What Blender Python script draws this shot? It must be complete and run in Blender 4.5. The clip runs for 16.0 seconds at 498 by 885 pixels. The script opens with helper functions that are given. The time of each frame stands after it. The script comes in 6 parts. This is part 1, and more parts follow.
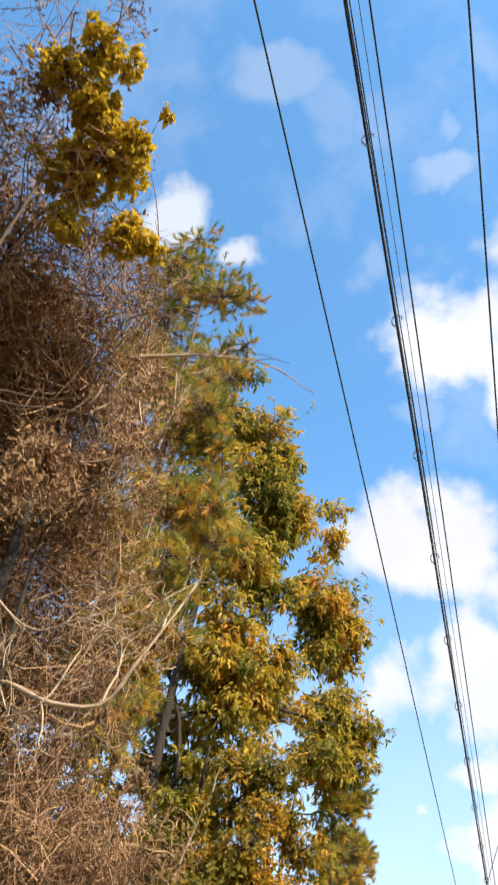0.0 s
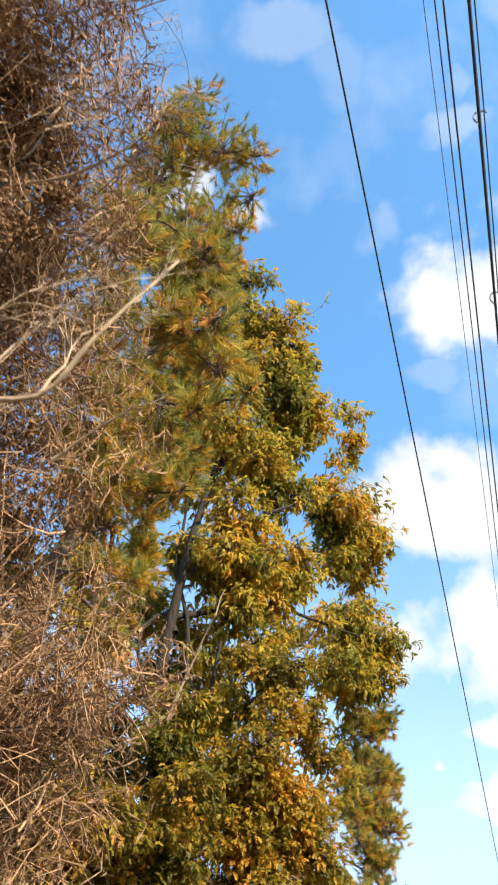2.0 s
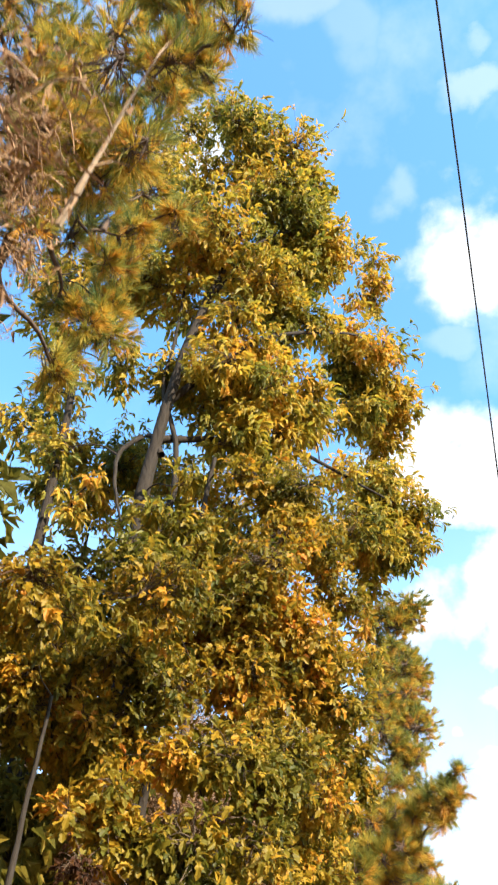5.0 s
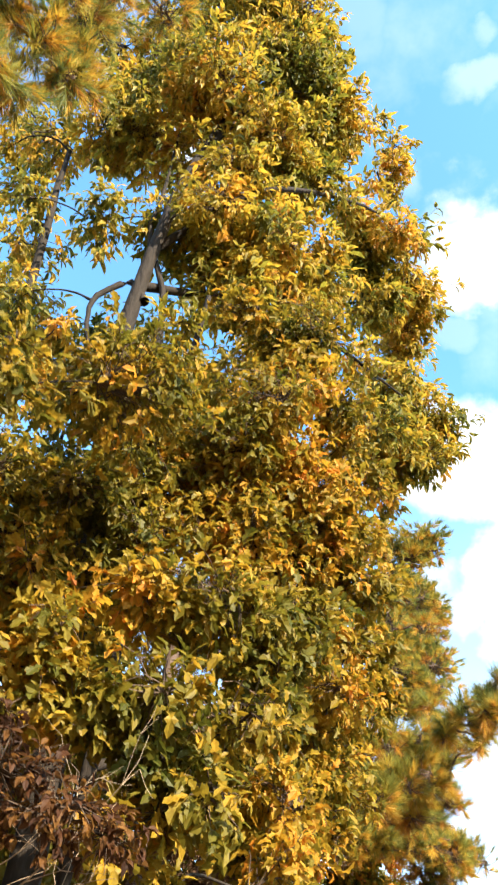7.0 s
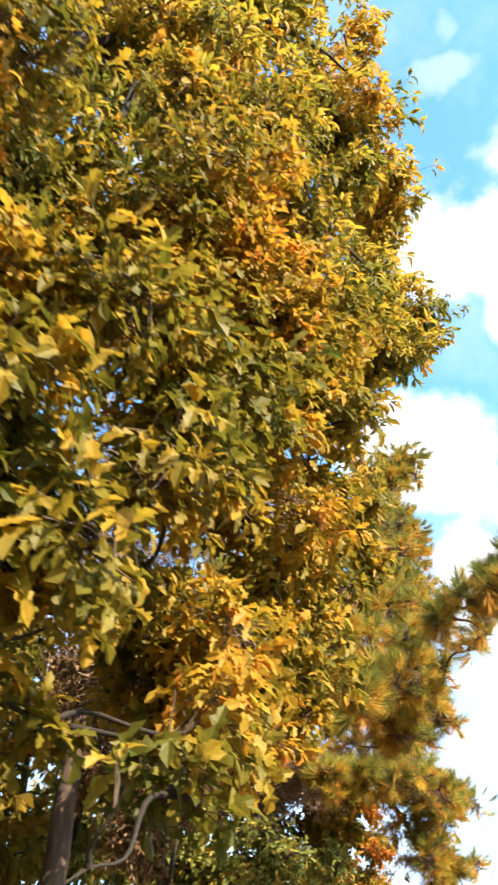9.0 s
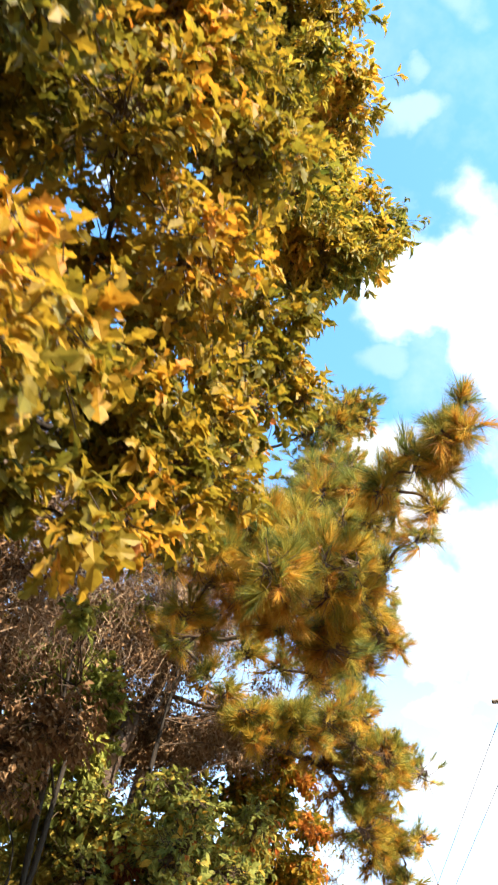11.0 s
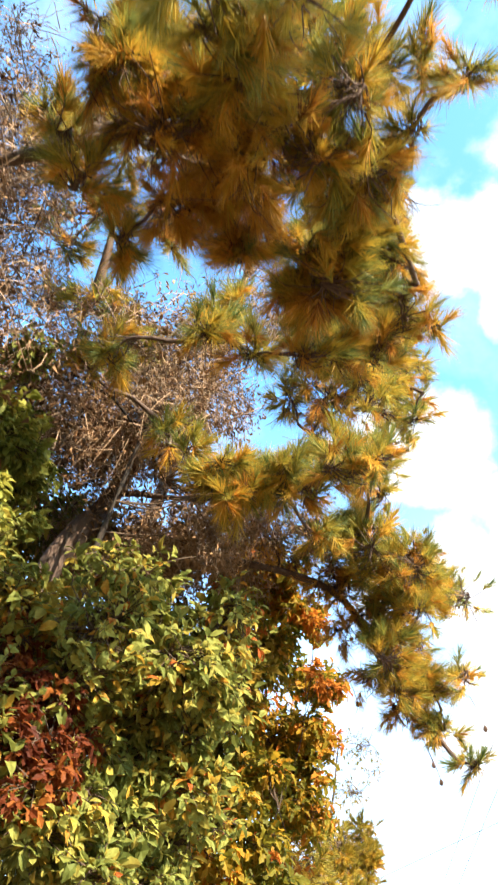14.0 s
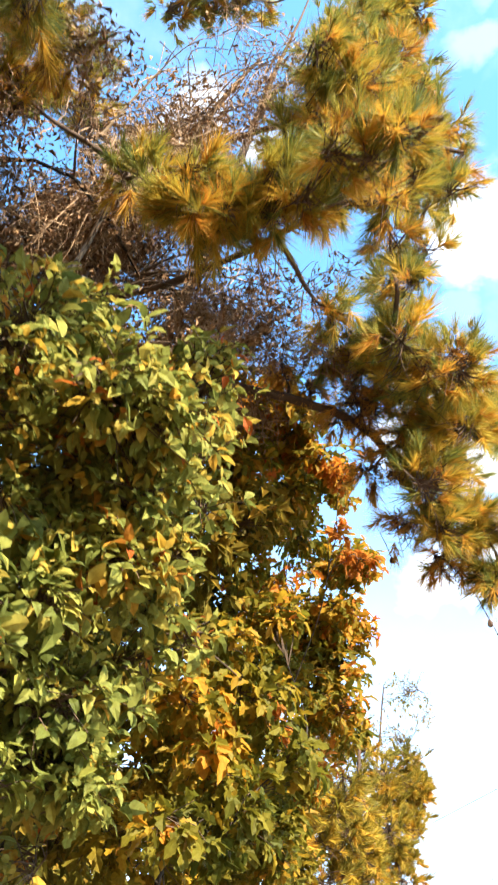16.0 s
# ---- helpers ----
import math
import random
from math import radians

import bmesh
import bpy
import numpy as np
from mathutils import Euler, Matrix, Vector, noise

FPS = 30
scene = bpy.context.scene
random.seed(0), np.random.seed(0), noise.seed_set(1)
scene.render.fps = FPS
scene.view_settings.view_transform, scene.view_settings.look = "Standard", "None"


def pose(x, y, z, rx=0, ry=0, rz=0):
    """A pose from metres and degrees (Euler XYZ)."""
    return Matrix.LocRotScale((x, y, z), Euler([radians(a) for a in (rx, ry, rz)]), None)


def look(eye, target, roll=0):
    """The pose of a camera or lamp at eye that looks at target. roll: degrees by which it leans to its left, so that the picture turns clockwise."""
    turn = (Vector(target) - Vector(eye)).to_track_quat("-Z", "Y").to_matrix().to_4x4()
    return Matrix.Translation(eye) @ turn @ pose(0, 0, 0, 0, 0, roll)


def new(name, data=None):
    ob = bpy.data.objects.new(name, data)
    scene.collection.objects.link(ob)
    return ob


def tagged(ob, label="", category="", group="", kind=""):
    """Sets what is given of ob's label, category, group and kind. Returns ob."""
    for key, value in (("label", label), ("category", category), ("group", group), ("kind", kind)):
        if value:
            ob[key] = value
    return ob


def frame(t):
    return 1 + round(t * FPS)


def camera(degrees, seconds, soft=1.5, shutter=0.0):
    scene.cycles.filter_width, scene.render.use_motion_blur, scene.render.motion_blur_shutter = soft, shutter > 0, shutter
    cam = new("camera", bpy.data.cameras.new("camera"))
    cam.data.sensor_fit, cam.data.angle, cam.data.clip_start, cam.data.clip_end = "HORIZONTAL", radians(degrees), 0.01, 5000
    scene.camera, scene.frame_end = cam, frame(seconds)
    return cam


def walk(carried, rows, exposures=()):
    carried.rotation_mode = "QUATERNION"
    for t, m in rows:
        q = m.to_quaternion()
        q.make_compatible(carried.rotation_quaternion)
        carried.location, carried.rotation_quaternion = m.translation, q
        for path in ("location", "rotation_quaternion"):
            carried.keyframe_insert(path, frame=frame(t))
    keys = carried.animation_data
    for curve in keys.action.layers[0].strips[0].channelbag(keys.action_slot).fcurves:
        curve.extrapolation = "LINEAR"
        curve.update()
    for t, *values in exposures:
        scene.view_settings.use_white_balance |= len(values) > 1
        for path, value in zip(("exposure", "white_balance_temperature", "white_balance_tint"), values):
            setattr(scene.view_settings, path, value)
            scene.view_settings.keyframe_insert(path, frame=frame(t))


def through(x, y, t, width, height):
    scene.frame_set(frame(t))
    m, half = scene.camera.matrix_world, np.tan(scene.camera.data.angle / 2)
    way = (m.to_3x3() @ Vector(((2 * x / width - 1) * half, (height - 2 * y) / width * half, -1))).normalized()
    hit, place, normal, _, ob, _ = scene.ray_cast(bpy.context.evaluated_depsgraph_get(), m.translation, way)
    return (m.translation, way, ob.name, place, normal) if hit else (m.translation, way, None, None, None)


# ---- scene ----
cam = camera(34.39, 16.0, soft=2.2, shutter=0.35)
PATH = [
    (0.0, (0.000, 0.000, 1.600), (-0.226, 2.625, 4.610), 0.58),
    (0.5, (0.005, 0.515, 1.588), (-0.275, 3.235, 4.507), 0.75),
    (1.0, (-0.089, 1.139, 1.600), (-0.379, 3.905, 4.475), 0.97),
    (1.5, (-0.133, 1.702, 1.633), (-0.433, 4.473, 4.503), 1.21),
    (2.0, (-0.144, 2.332, 1.645), (-0.445, 5.076, 4.540), 0.33),
    (2.5, (-0.170, 2.936, 1.639), (-0.474, 5.667, 4.546), -0.35),
    (3.0, (-0.144, 3.566, 1.628), (-0.459, 6.308, 4.524), -0.59),
    (3.5, (-0.204, 4.208, 1.660), (-0.560, 6.986, 4.516), -0.20),
    (4.0, (-0.199, 4.814, 1.630), (-0.570, 7.610, 4.465), 0.53),
    (6.3, (-0.576, 7.880, 1.719), (-0.979, 10.763, 4.462), 1.15),
    (6.5, (-0.596, 8.122, 1.741), (-0.987, 11.000, 4.491), 1.27),
    (7.0, (-0.649, 8.758, 1.765), (-1.050, 11.631, 4.519), 1.69),
    (7.5, (-0.713, 9.348, 1.780), (-1.123, 12.229, 4.523), 1.69),
    (8.0, (-0.735, 9.972, 1.810), (-1.193, 12.861, 4.538), 1.96),
    (8.5, (-0.756, 10.573, 1.851), (-1.158, 13.484, 4.564), 0.84),
    (9.0, (-0.720, 11.180, 1.822), (-0.971, 14.082, 4.564), -1.30),
    (9.5, (-0.677, 11.742, 1.842), (-0.697, 14.570, 4.670), -4.06),
    (11.8, (-0.313, 14.281, 1.653), (-0.447, 17.114, 4.473), -0.42),
    (12.0, (-0.290, 14.517, 1.668), (-0.450, 17.368, 4.468), -0.30),
    (12.5, (-0.239, 15.163, 1.704), (-0.414, 18.061, 4.455), 0.41),
    (13.0, (-0.185, 15.759, 1.724), (-0.388, 18.678, 4.452), 3.13),
    (13.5, (-0.162, 16.356, 1.706), (-0.365, 19.288, 4.420), 0.02),
    (14.0, (-0.148, 16.998, 1.720), (-0.366, 19.937, 4.424), -0.46),
    (14.5, (-0.121, 17.579, 1.693), (-0.363, 20.539, 4.373), -1.49),
    (15.0, (-0.059, 18.235, 1.659), (-0.316, 21.189, 4.343), -1.42),
    (15.5, (-0.029, 18.798, 1.635), (-0.336, 21.763, 4.302), -1.46),
    (16.0, (0.000, 19.378, 1.600), (-0.432, 22.321, 4.274), 0.50),
]
walk(cam, [(t, look(eye, target, roll)) for t, eye, target, roll in PATH],
     exposures=[(0.0, 1.26), (3.5, 1.56), (7.0, 1.98), (8.8, 1.98), (9.7, 1.92), (11.8, 2.08), (13.0, 2.2), (16.0, 2.24)])

# ---------------------------------------------------------------- light
SUN_TO = Vector((0.66, -0.54, 0.50)).normalized()
sun_el, sun_az = math.asin(SUN_TO.z), math.atan2(SUN_TO.x, SUN_TO.y)
sun_data = bpy.data.lights.new("sun", "SUN")
sun_data.energy, sun_data.angle, sun_data.color = 4.7, radians(0.5), (1.0, 0.88, 0.69)
sun = new("sun", sun_data)
sun.matrix_world = look(SUN_TO * 60, (0, 0, 0))

# clouds of the sky: azimuth (to the right of +y), elevation, half width, half height in degrees, thickness
CLOUDS = [
    (19.4, 54.2, 8.4, 4.5, 1.00),
    (12.8, 40.5, 9.2, 4.5, 1.00),
    (10.1, 32.1, 7.7, 3.8, 0.97),
    (11.1, 25.5, 5.1, 2.1, 0.95),
    (6.6, 23.8, 1.2, 0.9, 0.75),
    (9.7, 21.3, 3.7, 1.6, 0.80),
    (-6.1, 62.2, 4.6, 1.4, 0.80),
    (-16.9, 64.1, 5.3, 2.9, 0.75),
    (1.8, 73.5, 11.7, 2.3, 0.24),
    (11.1, 70.4, 6.2, 2.9, 0.15),
    (28.4, 64.5, 6.0, 1.2, 0.30),
    (29.7, 66.7, 3.3, 0.9, 0.22),
    (11.2, 59.7, 3.3, 1.5, 0.20),
    (41.2, 69.2, 5.0, 1.9, 0.20),
    (13.4, 49.2, 3.4, 1.5, 0.20),
    (25.8, 48.1, 6.8, 10.9, 0.90),
    (19.4, 30.4, 6.5, 8.5, 0.95),
    (13.7, 30.7, 6.1, 4.8, 0.95),
    (11.7, 22.0, 5.5, 4.1, 0.95),
]


def build_world():
    w = bpy.data.worlds.new("sky")
    scene.world = w
    w.use_nodes = True
    nt = w.node_tree
    n, l = nt.nodes, nt.links
    n.clear()

    def math_node(op, a, b=None, c=None):
        m = n.new("ShaderNodeMath")
        m.operation = op
        for i, v in enumerate((a, b, c)):
            if v is None:
                continue
            if isinstance(v, (int, float)):
                m.inputs[i].default_value = v
            else:
                l.new(v, m.inputs[i])
        return m.outputs[0]

    sky = n.new("ShaderNodeTexSky")
    sky.sky_type, sky.sun_disc = "NISHITA", False
    sky.sun_elevation, sky.sun_rotation = sun_el, sun_az
    sky.air_density, sky.dust_density, sky.ozone_density = 1.0, 0.6, 2.0
    co = n.new("ShaderNodeTexCoord")
    big = n.new("ShaderNodeTexNoise")
    big.inputs["Scale"].default_value, big.inputs["Detail"].default_value, big.inputs["Roughness"].default_value = 7.0, 7.0, 0.55
    l.new(co.outputs["Generated"], big.inputs["Vector"])
    fine = n.new("ShaderNodeTexNoise")
    fine.inputs["Scale"].default_value, fine.inputs["Detail"].default_value, fine.inputs["Roughness"].default_value = 4.0, 6.0, 0.6
    l.new(co.outputs["Generated"], fine.inputs["Vector"])
    puffs = n.new("ShaderNodeTexNoise")
    puffs.inputs["Scale"].default_value, puffs.inputs["Detail"].default_value, puffs.inputs["Roughness"].default_value = 11.0, 6.0, 0.5
    l.new(co.outputs["Generated"], puffs.inputs["Vector"])
    sep = n.new("ShaderNodeSeparateXYZ")
    l.new(co.outputs["Generated"], sep.inputs[0])
    nsep = n.new("ShaderNodeSeparateColor")
    l.new(big.outputs["Color"], nsep.inputs[0])
    az = math_node("ARCTAN2", sep.outputs[0], sep.outputs[1])
    el = math_node("ARCSINE", sep.outputs[2])
    az = math_node("ADD", az, math_node("MULTIPLY", math_node("SUBTRACT", nsep.outputs[0], 0.5), 0.16))
    el = math_node("ADD", el, math_node("MULTIPLY", math_node("SUBTRACT", nsep.outputs[1], 0.5), 0.12))
    puff = math_node("MULTIPLY", math_node("SUBTRACT", puffs.outputs["Fac"], 0.5), 2.6)
    total = None
    for a, e, wa, we, thick in CLOUDS:
        da = math_node("MULTIPLY", math_node("SUBTRACT", az, radians(a)), 1 / radians(wa))
        de = math_node("MULTIPLY", math_node("SUBTRACT", el, radians(e)), 1 / radians(we))
        r = math_node("ADD", math_node("MULTIPLY", da, da), math_node("MULTIPLY", de, de))
        body = math_node("MULTIPLY_ADD", math_node("SUBTRACT", 1.0, math_node("POWER", r, 0.6)), 1.0, puff)
        m = n.new("ShaderNodeMapRange")
        m.interpolation_type = "SMOOTHSTEP"
        m.inputs["From Min"].default_value, m.inputs["From Max"].default_value = -0.12, 0.62
        m.inputs["To Min"].default_value, m.inputs["To Max"].default_value = 0.0, thick
        l.new(body, m.inputs["Value"])
        total = m.outputs[0] if total is None else math_node("MAXIMUM", total, m.outputs[0])
    # thin veil all over the sky, thicker towards the horizon
    veil = n.new("ShaderNodeMapRange")
    veil.inputs["From Min"].default_value, veil.inputs["From Max"].default_value = 0.5, 0.8
    veil.inputs["To Min"].default_value, veil.inputs["To Max"].default_value = 0.0, 0.35
    l.new(fine.outputs["Fac"], veil.inputs["Value"])
    low = n.new("ShaderNodeMapRange")
    low.interpolation_type = "SMOOTHSTEP"
    low.inputs["From Min"].default_value, low.inputs["From Max"].default_value = 0.85, 0.12
    low.inputs["To Min"].default_value, low.inputs["To Max"].default_value = 0.0, 0.62
    l.new(el, low.inputs["Value"])
    total = math_node("MAXIMUM", total, math_node("MAXIMUM", veil.outputs[0], low.outputs[0]))
    shade = n.new("ShaderNodeMapRange")
    shade.inputs["From Min"].default_value, shade.inputs["From Max"].default_value = 0.3, 0.65
    shade.inputs["To Min"].default_value, shade.inputs["To Max"].default_value = 0.86, 1.04
    l.new(fine.outputs["Fac"], shade.inputs["Value"])
    white = n.new("ShaderNodeVectorMath")
    white.operation = "SCALE"
    white.inputs[0].default_value = CLOUD_COLOR
    l.new(shade.outputs[0], white.inputs["Scale"])
    blue = n.new("ShaderNodeVectorMath")
    blue.operation = "MULTIPLY"
    blue.inputs[1].default_value = SKY_GAIN
    l.new(sky.outputs[0], blue.inputs[0])
    mix = n.new("ShaderNodeMix")
    mix.data_type = "RGBA"
    l.new(total, mix.inputs["Factor"])
    l.new(blue.outputs[0], mix.inputs["A"])
    l.new(white.outputs[0], mix.inputs["B"])
    bg = n.new("ShaderNodeBackground")
    bg.inputs["Strength"].default_value = 0.12
    l.new(mix.outputs["Result"], bg.inputs["Color"])
    out = n.new("ShaderNodeOutputWorld")
    l.new(bg.outputs[0], out.inputs[0])


CLOUD_COLOR = (3.7, 3.75, 3.85)
SKY_GAIN = (0.96, 1.46, 1.58)
build_world()


# ---------------------------------------------------------------- materials
def material(name):
    m = bpy.data.materials.new(name)
    m.use_nodes = True
    nt = m.node_tree
    nt.nodes.clear()
    out = nt.nodes.new("ShaderNodeOutputMaterial")
    return m, nt.nodes, nt.links, out


def ramp(n, stops):
    r = n.new("ShaderNodeValToRGB")
    e = r.color_ramp.elements
    while len(e) < len(stops):
        e.new(0.5)
    for el, (p, c) in zip(e, stops):
        el.position, el.color = p, (*c, 1)
    return r


def leaf_material(name, stops, through=0.5, patch=0.6, rough=0.6, weights=(0.40, 0.35, 0.30), gloss=0.18):
    """Leaves: each one takes its own tint between the stops, by its twig, by chance and by broad patches."""
    m, n, l, out = material(name)
    geo, info, att = n.new("ShaderNodeNewGeometry"), n.new("ShaderNodeObjectInfo"), n.new("ShaderNodeAttribute")
    att.attribute_name = "tone"
    nz, fine = n.new("ShaderNodeTexNoise"), n.new("ShaderNodeTexNoise")
    nz.inputs["Scale"].default_value, nz.inputs["Detail"].default_value = patch, 2.0
    fine.inputs["Scale"].default_value, fine.inputs["Detail"].default_value = 45.0, 3.0
    l.new(geo.outputs["Position"], nz.inputs["Vector"])
    l.new(geo.outputs["Position"], fine.inputs["Vector"])
    add = n.new("ShaderNodeMath")
    l.new(geo.outputs["Random Per Island"], add.inputs[0])
    l.new(info.outputs["Random"], add.inputs[1])
    fr = n.new("ShaderNodeMath")
    fr.operation = "FRACT"
    l.new(add.outputs[0], fr.inputs[0])
    a = n.new("ShaderNodeMath")
    a.operation = "MULTIPLY"
    a.inputs[1].default_value = weights[0]
    l.new(fr.outputs[0], a.inputs[0])
    b = n.new("ShaderNodeMath")
    b.operation = "MULTIPLY_ADD"
    b.inputs[1].default_value = weights[1]
    l.new(att.outputs["Fac"], b.inputs[0])
    l.new(a.outputs[0], b.inputs[2])
    c = n.new("ShaderNodeMath")
    c.operation = "MULTIPLY_ADD"
    c.inputs[1].default_value = weights[2]
    wide = n.new("ShaderNodeMapRange")
    wide.inputs["From Min"].default_value, wide.inputs["From Max"].default_value = 0.32, 0.68
    l.new(nz.outputs["Fac"], wide.inputs["Value"])
    l.new(wide.outputs[0], c.inputs[0])
    l.new(b.outputs[0], c.inputs[2])
    r = ramp(n, stops)
    l.new(c.outputs[0], r.inputs[0])
    # blotches on the blade
    mixc = n.new("ShaderNodeMix")
    mixc.data_type, mixc.blend_type = "RGBA", "MULTIPLY"
    mixc.inputs["Factor"].default_value = 0.55
    r2 = ramp(n, [(0.3, (0.55, 0.5, 0.42)), (0.6, (1, 1, 1))])
    l.new(fine.outputs["Fac"], r2.inputs[0])
    l.new(r.outputs[0], mixc.inputs["A"])
    l.new(r2.outputs[0], mixc.inputs["B"])
    p = n.new("ShaderNodeBsdfPrincipled")
    p.inputs["Roughness"].default_value = rough
    p.inputs["Specular IOR Level"].default_value = gloss
    l.new(mixc.outputs["Result"], p.inputs["Base Color"])
    t = n.new("ShaderNodeBsdfTranslucent")
    l.new(mixc.outputs["Result"], t.inputs["Color"])
    mx = n.new("ShaderNodeMixShader")
    mx.inputs[0].default_value = through
    l.new(p.outputs[0], mx.inputs[1])
    l.new(t.outputs[0], mx.inputs[2])
    l.new(mx.outputs[0], out.inputs["Surface"])
    return m


def bark_material(name, dark, light, scale=9.0, stretch=0.25, bump=0.6, rough=0.85):
    m, n, l, out = material(name)
    co, mp = n.new("ShaderNodeTexCoord"), n.new("ShaderNodeMapping")
    mp.inputs["Scale"].default_value = (1, 1, stretch)
    l.new(co.outputs["Object"], mp.inputs[0])
    nz, vo, big = n.new("ShaderNodeTexNoise"), n.new("ShaderNodeTexVoronoi"), n.new("ShaderNodeTexNoise")
    nz.inputs["Scale"].default_value, nz.inputs["Detail"].default_value, nz.inputs["Roughness"].default_value = scale * 2, 8, 0.7
    vo.inputs["Scale"].default_value = scale
    vo.feature = "DISTANCE_TO_EDGE"
    big.inputs["Scale"].default_value, big.inputs["Detail"].default_value = 1.3, 3
    l.new(mp.outputs[0], nz.inputs["Vector"])
    l.new(mp.outputs[0], vo.inputs["Vector"])
    l.new(co.outputs["Object"], big.inputs["Vector"])
    geo = n.new("ShaderNodeNewGeometry")
    s = n.new("ShaderNodeMath")
    s.operation = "MULTIPLY_ADD"
    s.inputs[1].default_value = 0.35
    l.new(geo.outputs["Random Per Island"], s.inputs[0])
    l.new(nz.outputs["Fac"], s.inputs[2])
    s2 = n.new("ShaderNodeMath")
    s2.operation = "MULTIPLY_ADD"
    s2.inputs[1].default_value = 0.4
    l.new(big.outputs["Fac"], s2.inputs[0])
    l.new(s.outputs[0], s2.inputs[2])
    r = ramp(n, [(0.45, dark), (1.0, light)])
    l.new(s2.outputs[0], r.inputs[0])
    p = n.new("ShaderNodeBsdfPrincipled")
    p.inputs["Roughness"].default_value = rough
    p.inputs["Specular IOR Level"].default_value = 0.2
    l.new(r.outputs[0], p.inputs["Base Color"])
    hsum = n.new("ShaderNodeMath")
    hsum.operation = "MULTIPLY_ADD"
    hsum.inputs[1].default_value = 1.6
    l.new(vo.outputs["Distance"], hsum.inputs[0])
    l.new(nz.outputs["Fac"], hsum.inputs[2])
    bp = n.new("ShaderNodeBump")
    bp.inputs["Strength"].default_value, bp.inputs["Distance"].default_value = bump, 0.03
    l.new(hsum.outputs[0], bp.inputs["Height"])
    l.new(bp.outputs[0], p.inputs["Normal"])
    l.new(p.outputs[0], out.inputs["Surface"])
    return m


OAK_GREEN = leaf_material("oak_leaf_green_gold", [(0.17, (0.086, 0.102, 0.014)), (0.42, (0.240, 0.210, 0.026)), (0.64, (0.52, 0.345, 0.034)), (0.90, (0.63, 0.285, 0.036))], through=0.5, gloss=0.26, rough=0.5, patch=0.8, weights=(0.28, 0.36, 0.40))
OAK_GOLD = leaf_material("oak_leaf_gold", [(0.18, (0.080, 0.084, 0.010)), (0.45, (0.225, 0.170, 0.017)), (0.67, (0.46, 0.27, 0.022)), (0.86, (0.59, 0.235, 0.022)), (1.0, (0.45, 0.11, 0.020))], through=0.5, gloss=0.24, rough=0.52, patch=1.0, weights=(0.29, 0.37, 0.38))
YELLOW_LEAF = leaf_material("yellow_vine_leaf", [(0.15, (0.22, 0.15, 0.012)), (0.45, (0.50, 0.33, 0.022)), (0.85, (0.60, 0.42, 0.04))])
BUSH_LEAF = leaf_material("broad_green_leaf", [(0.14, (0.064, 0.080, 0.016)), (0.40, (0.165, 0.185, 0.040)), (0.66, (0.32, 0.31, 0.070)), (0.86, (0.49, 0.30, 0.04)), (0.96, (0.40, 0.10, 0.02))], through=0.48, rough=0.6, gloss=0.14, patch=1.6, weights=(0.48, 0.34, 0.26))
PALE_LEAF = leaf_material("pale_green_leaf", [(0.14, (0.10, 0.13, 0.022)), (0.5, (0.25, 0.26, 0.05)), (0.8, (0.42, 0.37, 0.07)), (0.95, (0.50, 0.25, 0.04))], through=0.4)
RED_LEAF = leaf_material("orange_red_leaf", [(0.15, (0.34, 0.13, 0.018)), (0.5, (0.54, 0.18, 0.028)), (0.85, (0.58, 0.33, 0.035))])
GOLD_BUSH = leaf_material("yellow_bush_leaf", [(0.15, (0.10, 0.10, 0.014)), (0.48, (0.205, 0.16, 0.016)), (0.78, (0.52, 0.30, 0.022)), (0.95, (0.58, 0.17, 0.025))])
RUSSET = leaf_material("russet_leaf", [(0.14, (0.070, 0.080, 0.010)), (0.48, (0.20, 0.165, 0.015)), (0.70, (0.46, 0.24, 0.018)), (0.85, (0.54, 0.17, 0.02)), (0.98, (0.46, 0.07, 0.018))])
DEAD_LEAF = leaf_material("dead_curled_leaf", [(0.15, (0.090, 0.046, 0.024)), (0.5, (0.205, 0.112, 0.053)), (0.85, (0.37, 0.225, 0.115))], through=0.15, rough=0.75)
# red-brown leaves with the shadow under the oak put into their colour
SHADE_RED_BROWN = leaf_material("shade_toned_red_brown_leaf", [(0.15, (0.030, 0.014, 0.008)), (0.5, (0.085, 0.034, 0.014)), (0.9, (0.26, 0.12, 0.025))])
WINE_LEAF = leaf_material("wine_red_leaf", [(0.15, (0.060, 0.014, 0.008)), (0.5, (0.17, 0.040, 0.012)), (0.9, (0.38, 0.13, 0.02))])
WOODS_LEAF = leaf_material("woodland_leaf", [(0.15, (0.064, 0.068, 0.012)), (0.5, (0.165, 0.140, 0.020)), (0.85, (0.34, 0.21, 0.028))])
# last stop: dead brown, darkened further to carry the shade inside the crowns
NEEDLE = leaf_material("pine_needle", [(0.10, (0.095, 0.142, 0.044)), (0.30, (0.270, 0.258, 0.046)), (0.50, (0.55, 0.38, 0.046)), (0.76, (0.62, 0.285, 0.038)), (0.93, (0.15, 0.062, 0.026))],
                       through=0.4, patch=1.4, rough=0.5, weights=(0.16, 0.80, 0.16))
FAR_NEEDLE = leaf_material("far_pine_needle", [(0.12, (0.14, 0.13, 0.022)), (0.45, (0.42, 0.29, 0.03)), (0.8, (0.60, 0.30, 0.03))], through=0.3, patch=1.0, weights=(0.2, 0.7, 0.2))
OAK_BARK = bark_material("oak_bark", (0.007, 0.005, 0.004), (0.032, 0.024, 0.018))
PINE_BARK = bark_material("pine_bark", (0.022, 0.015, 0.012), (0.115, 0.076, 0.056), scale=7)
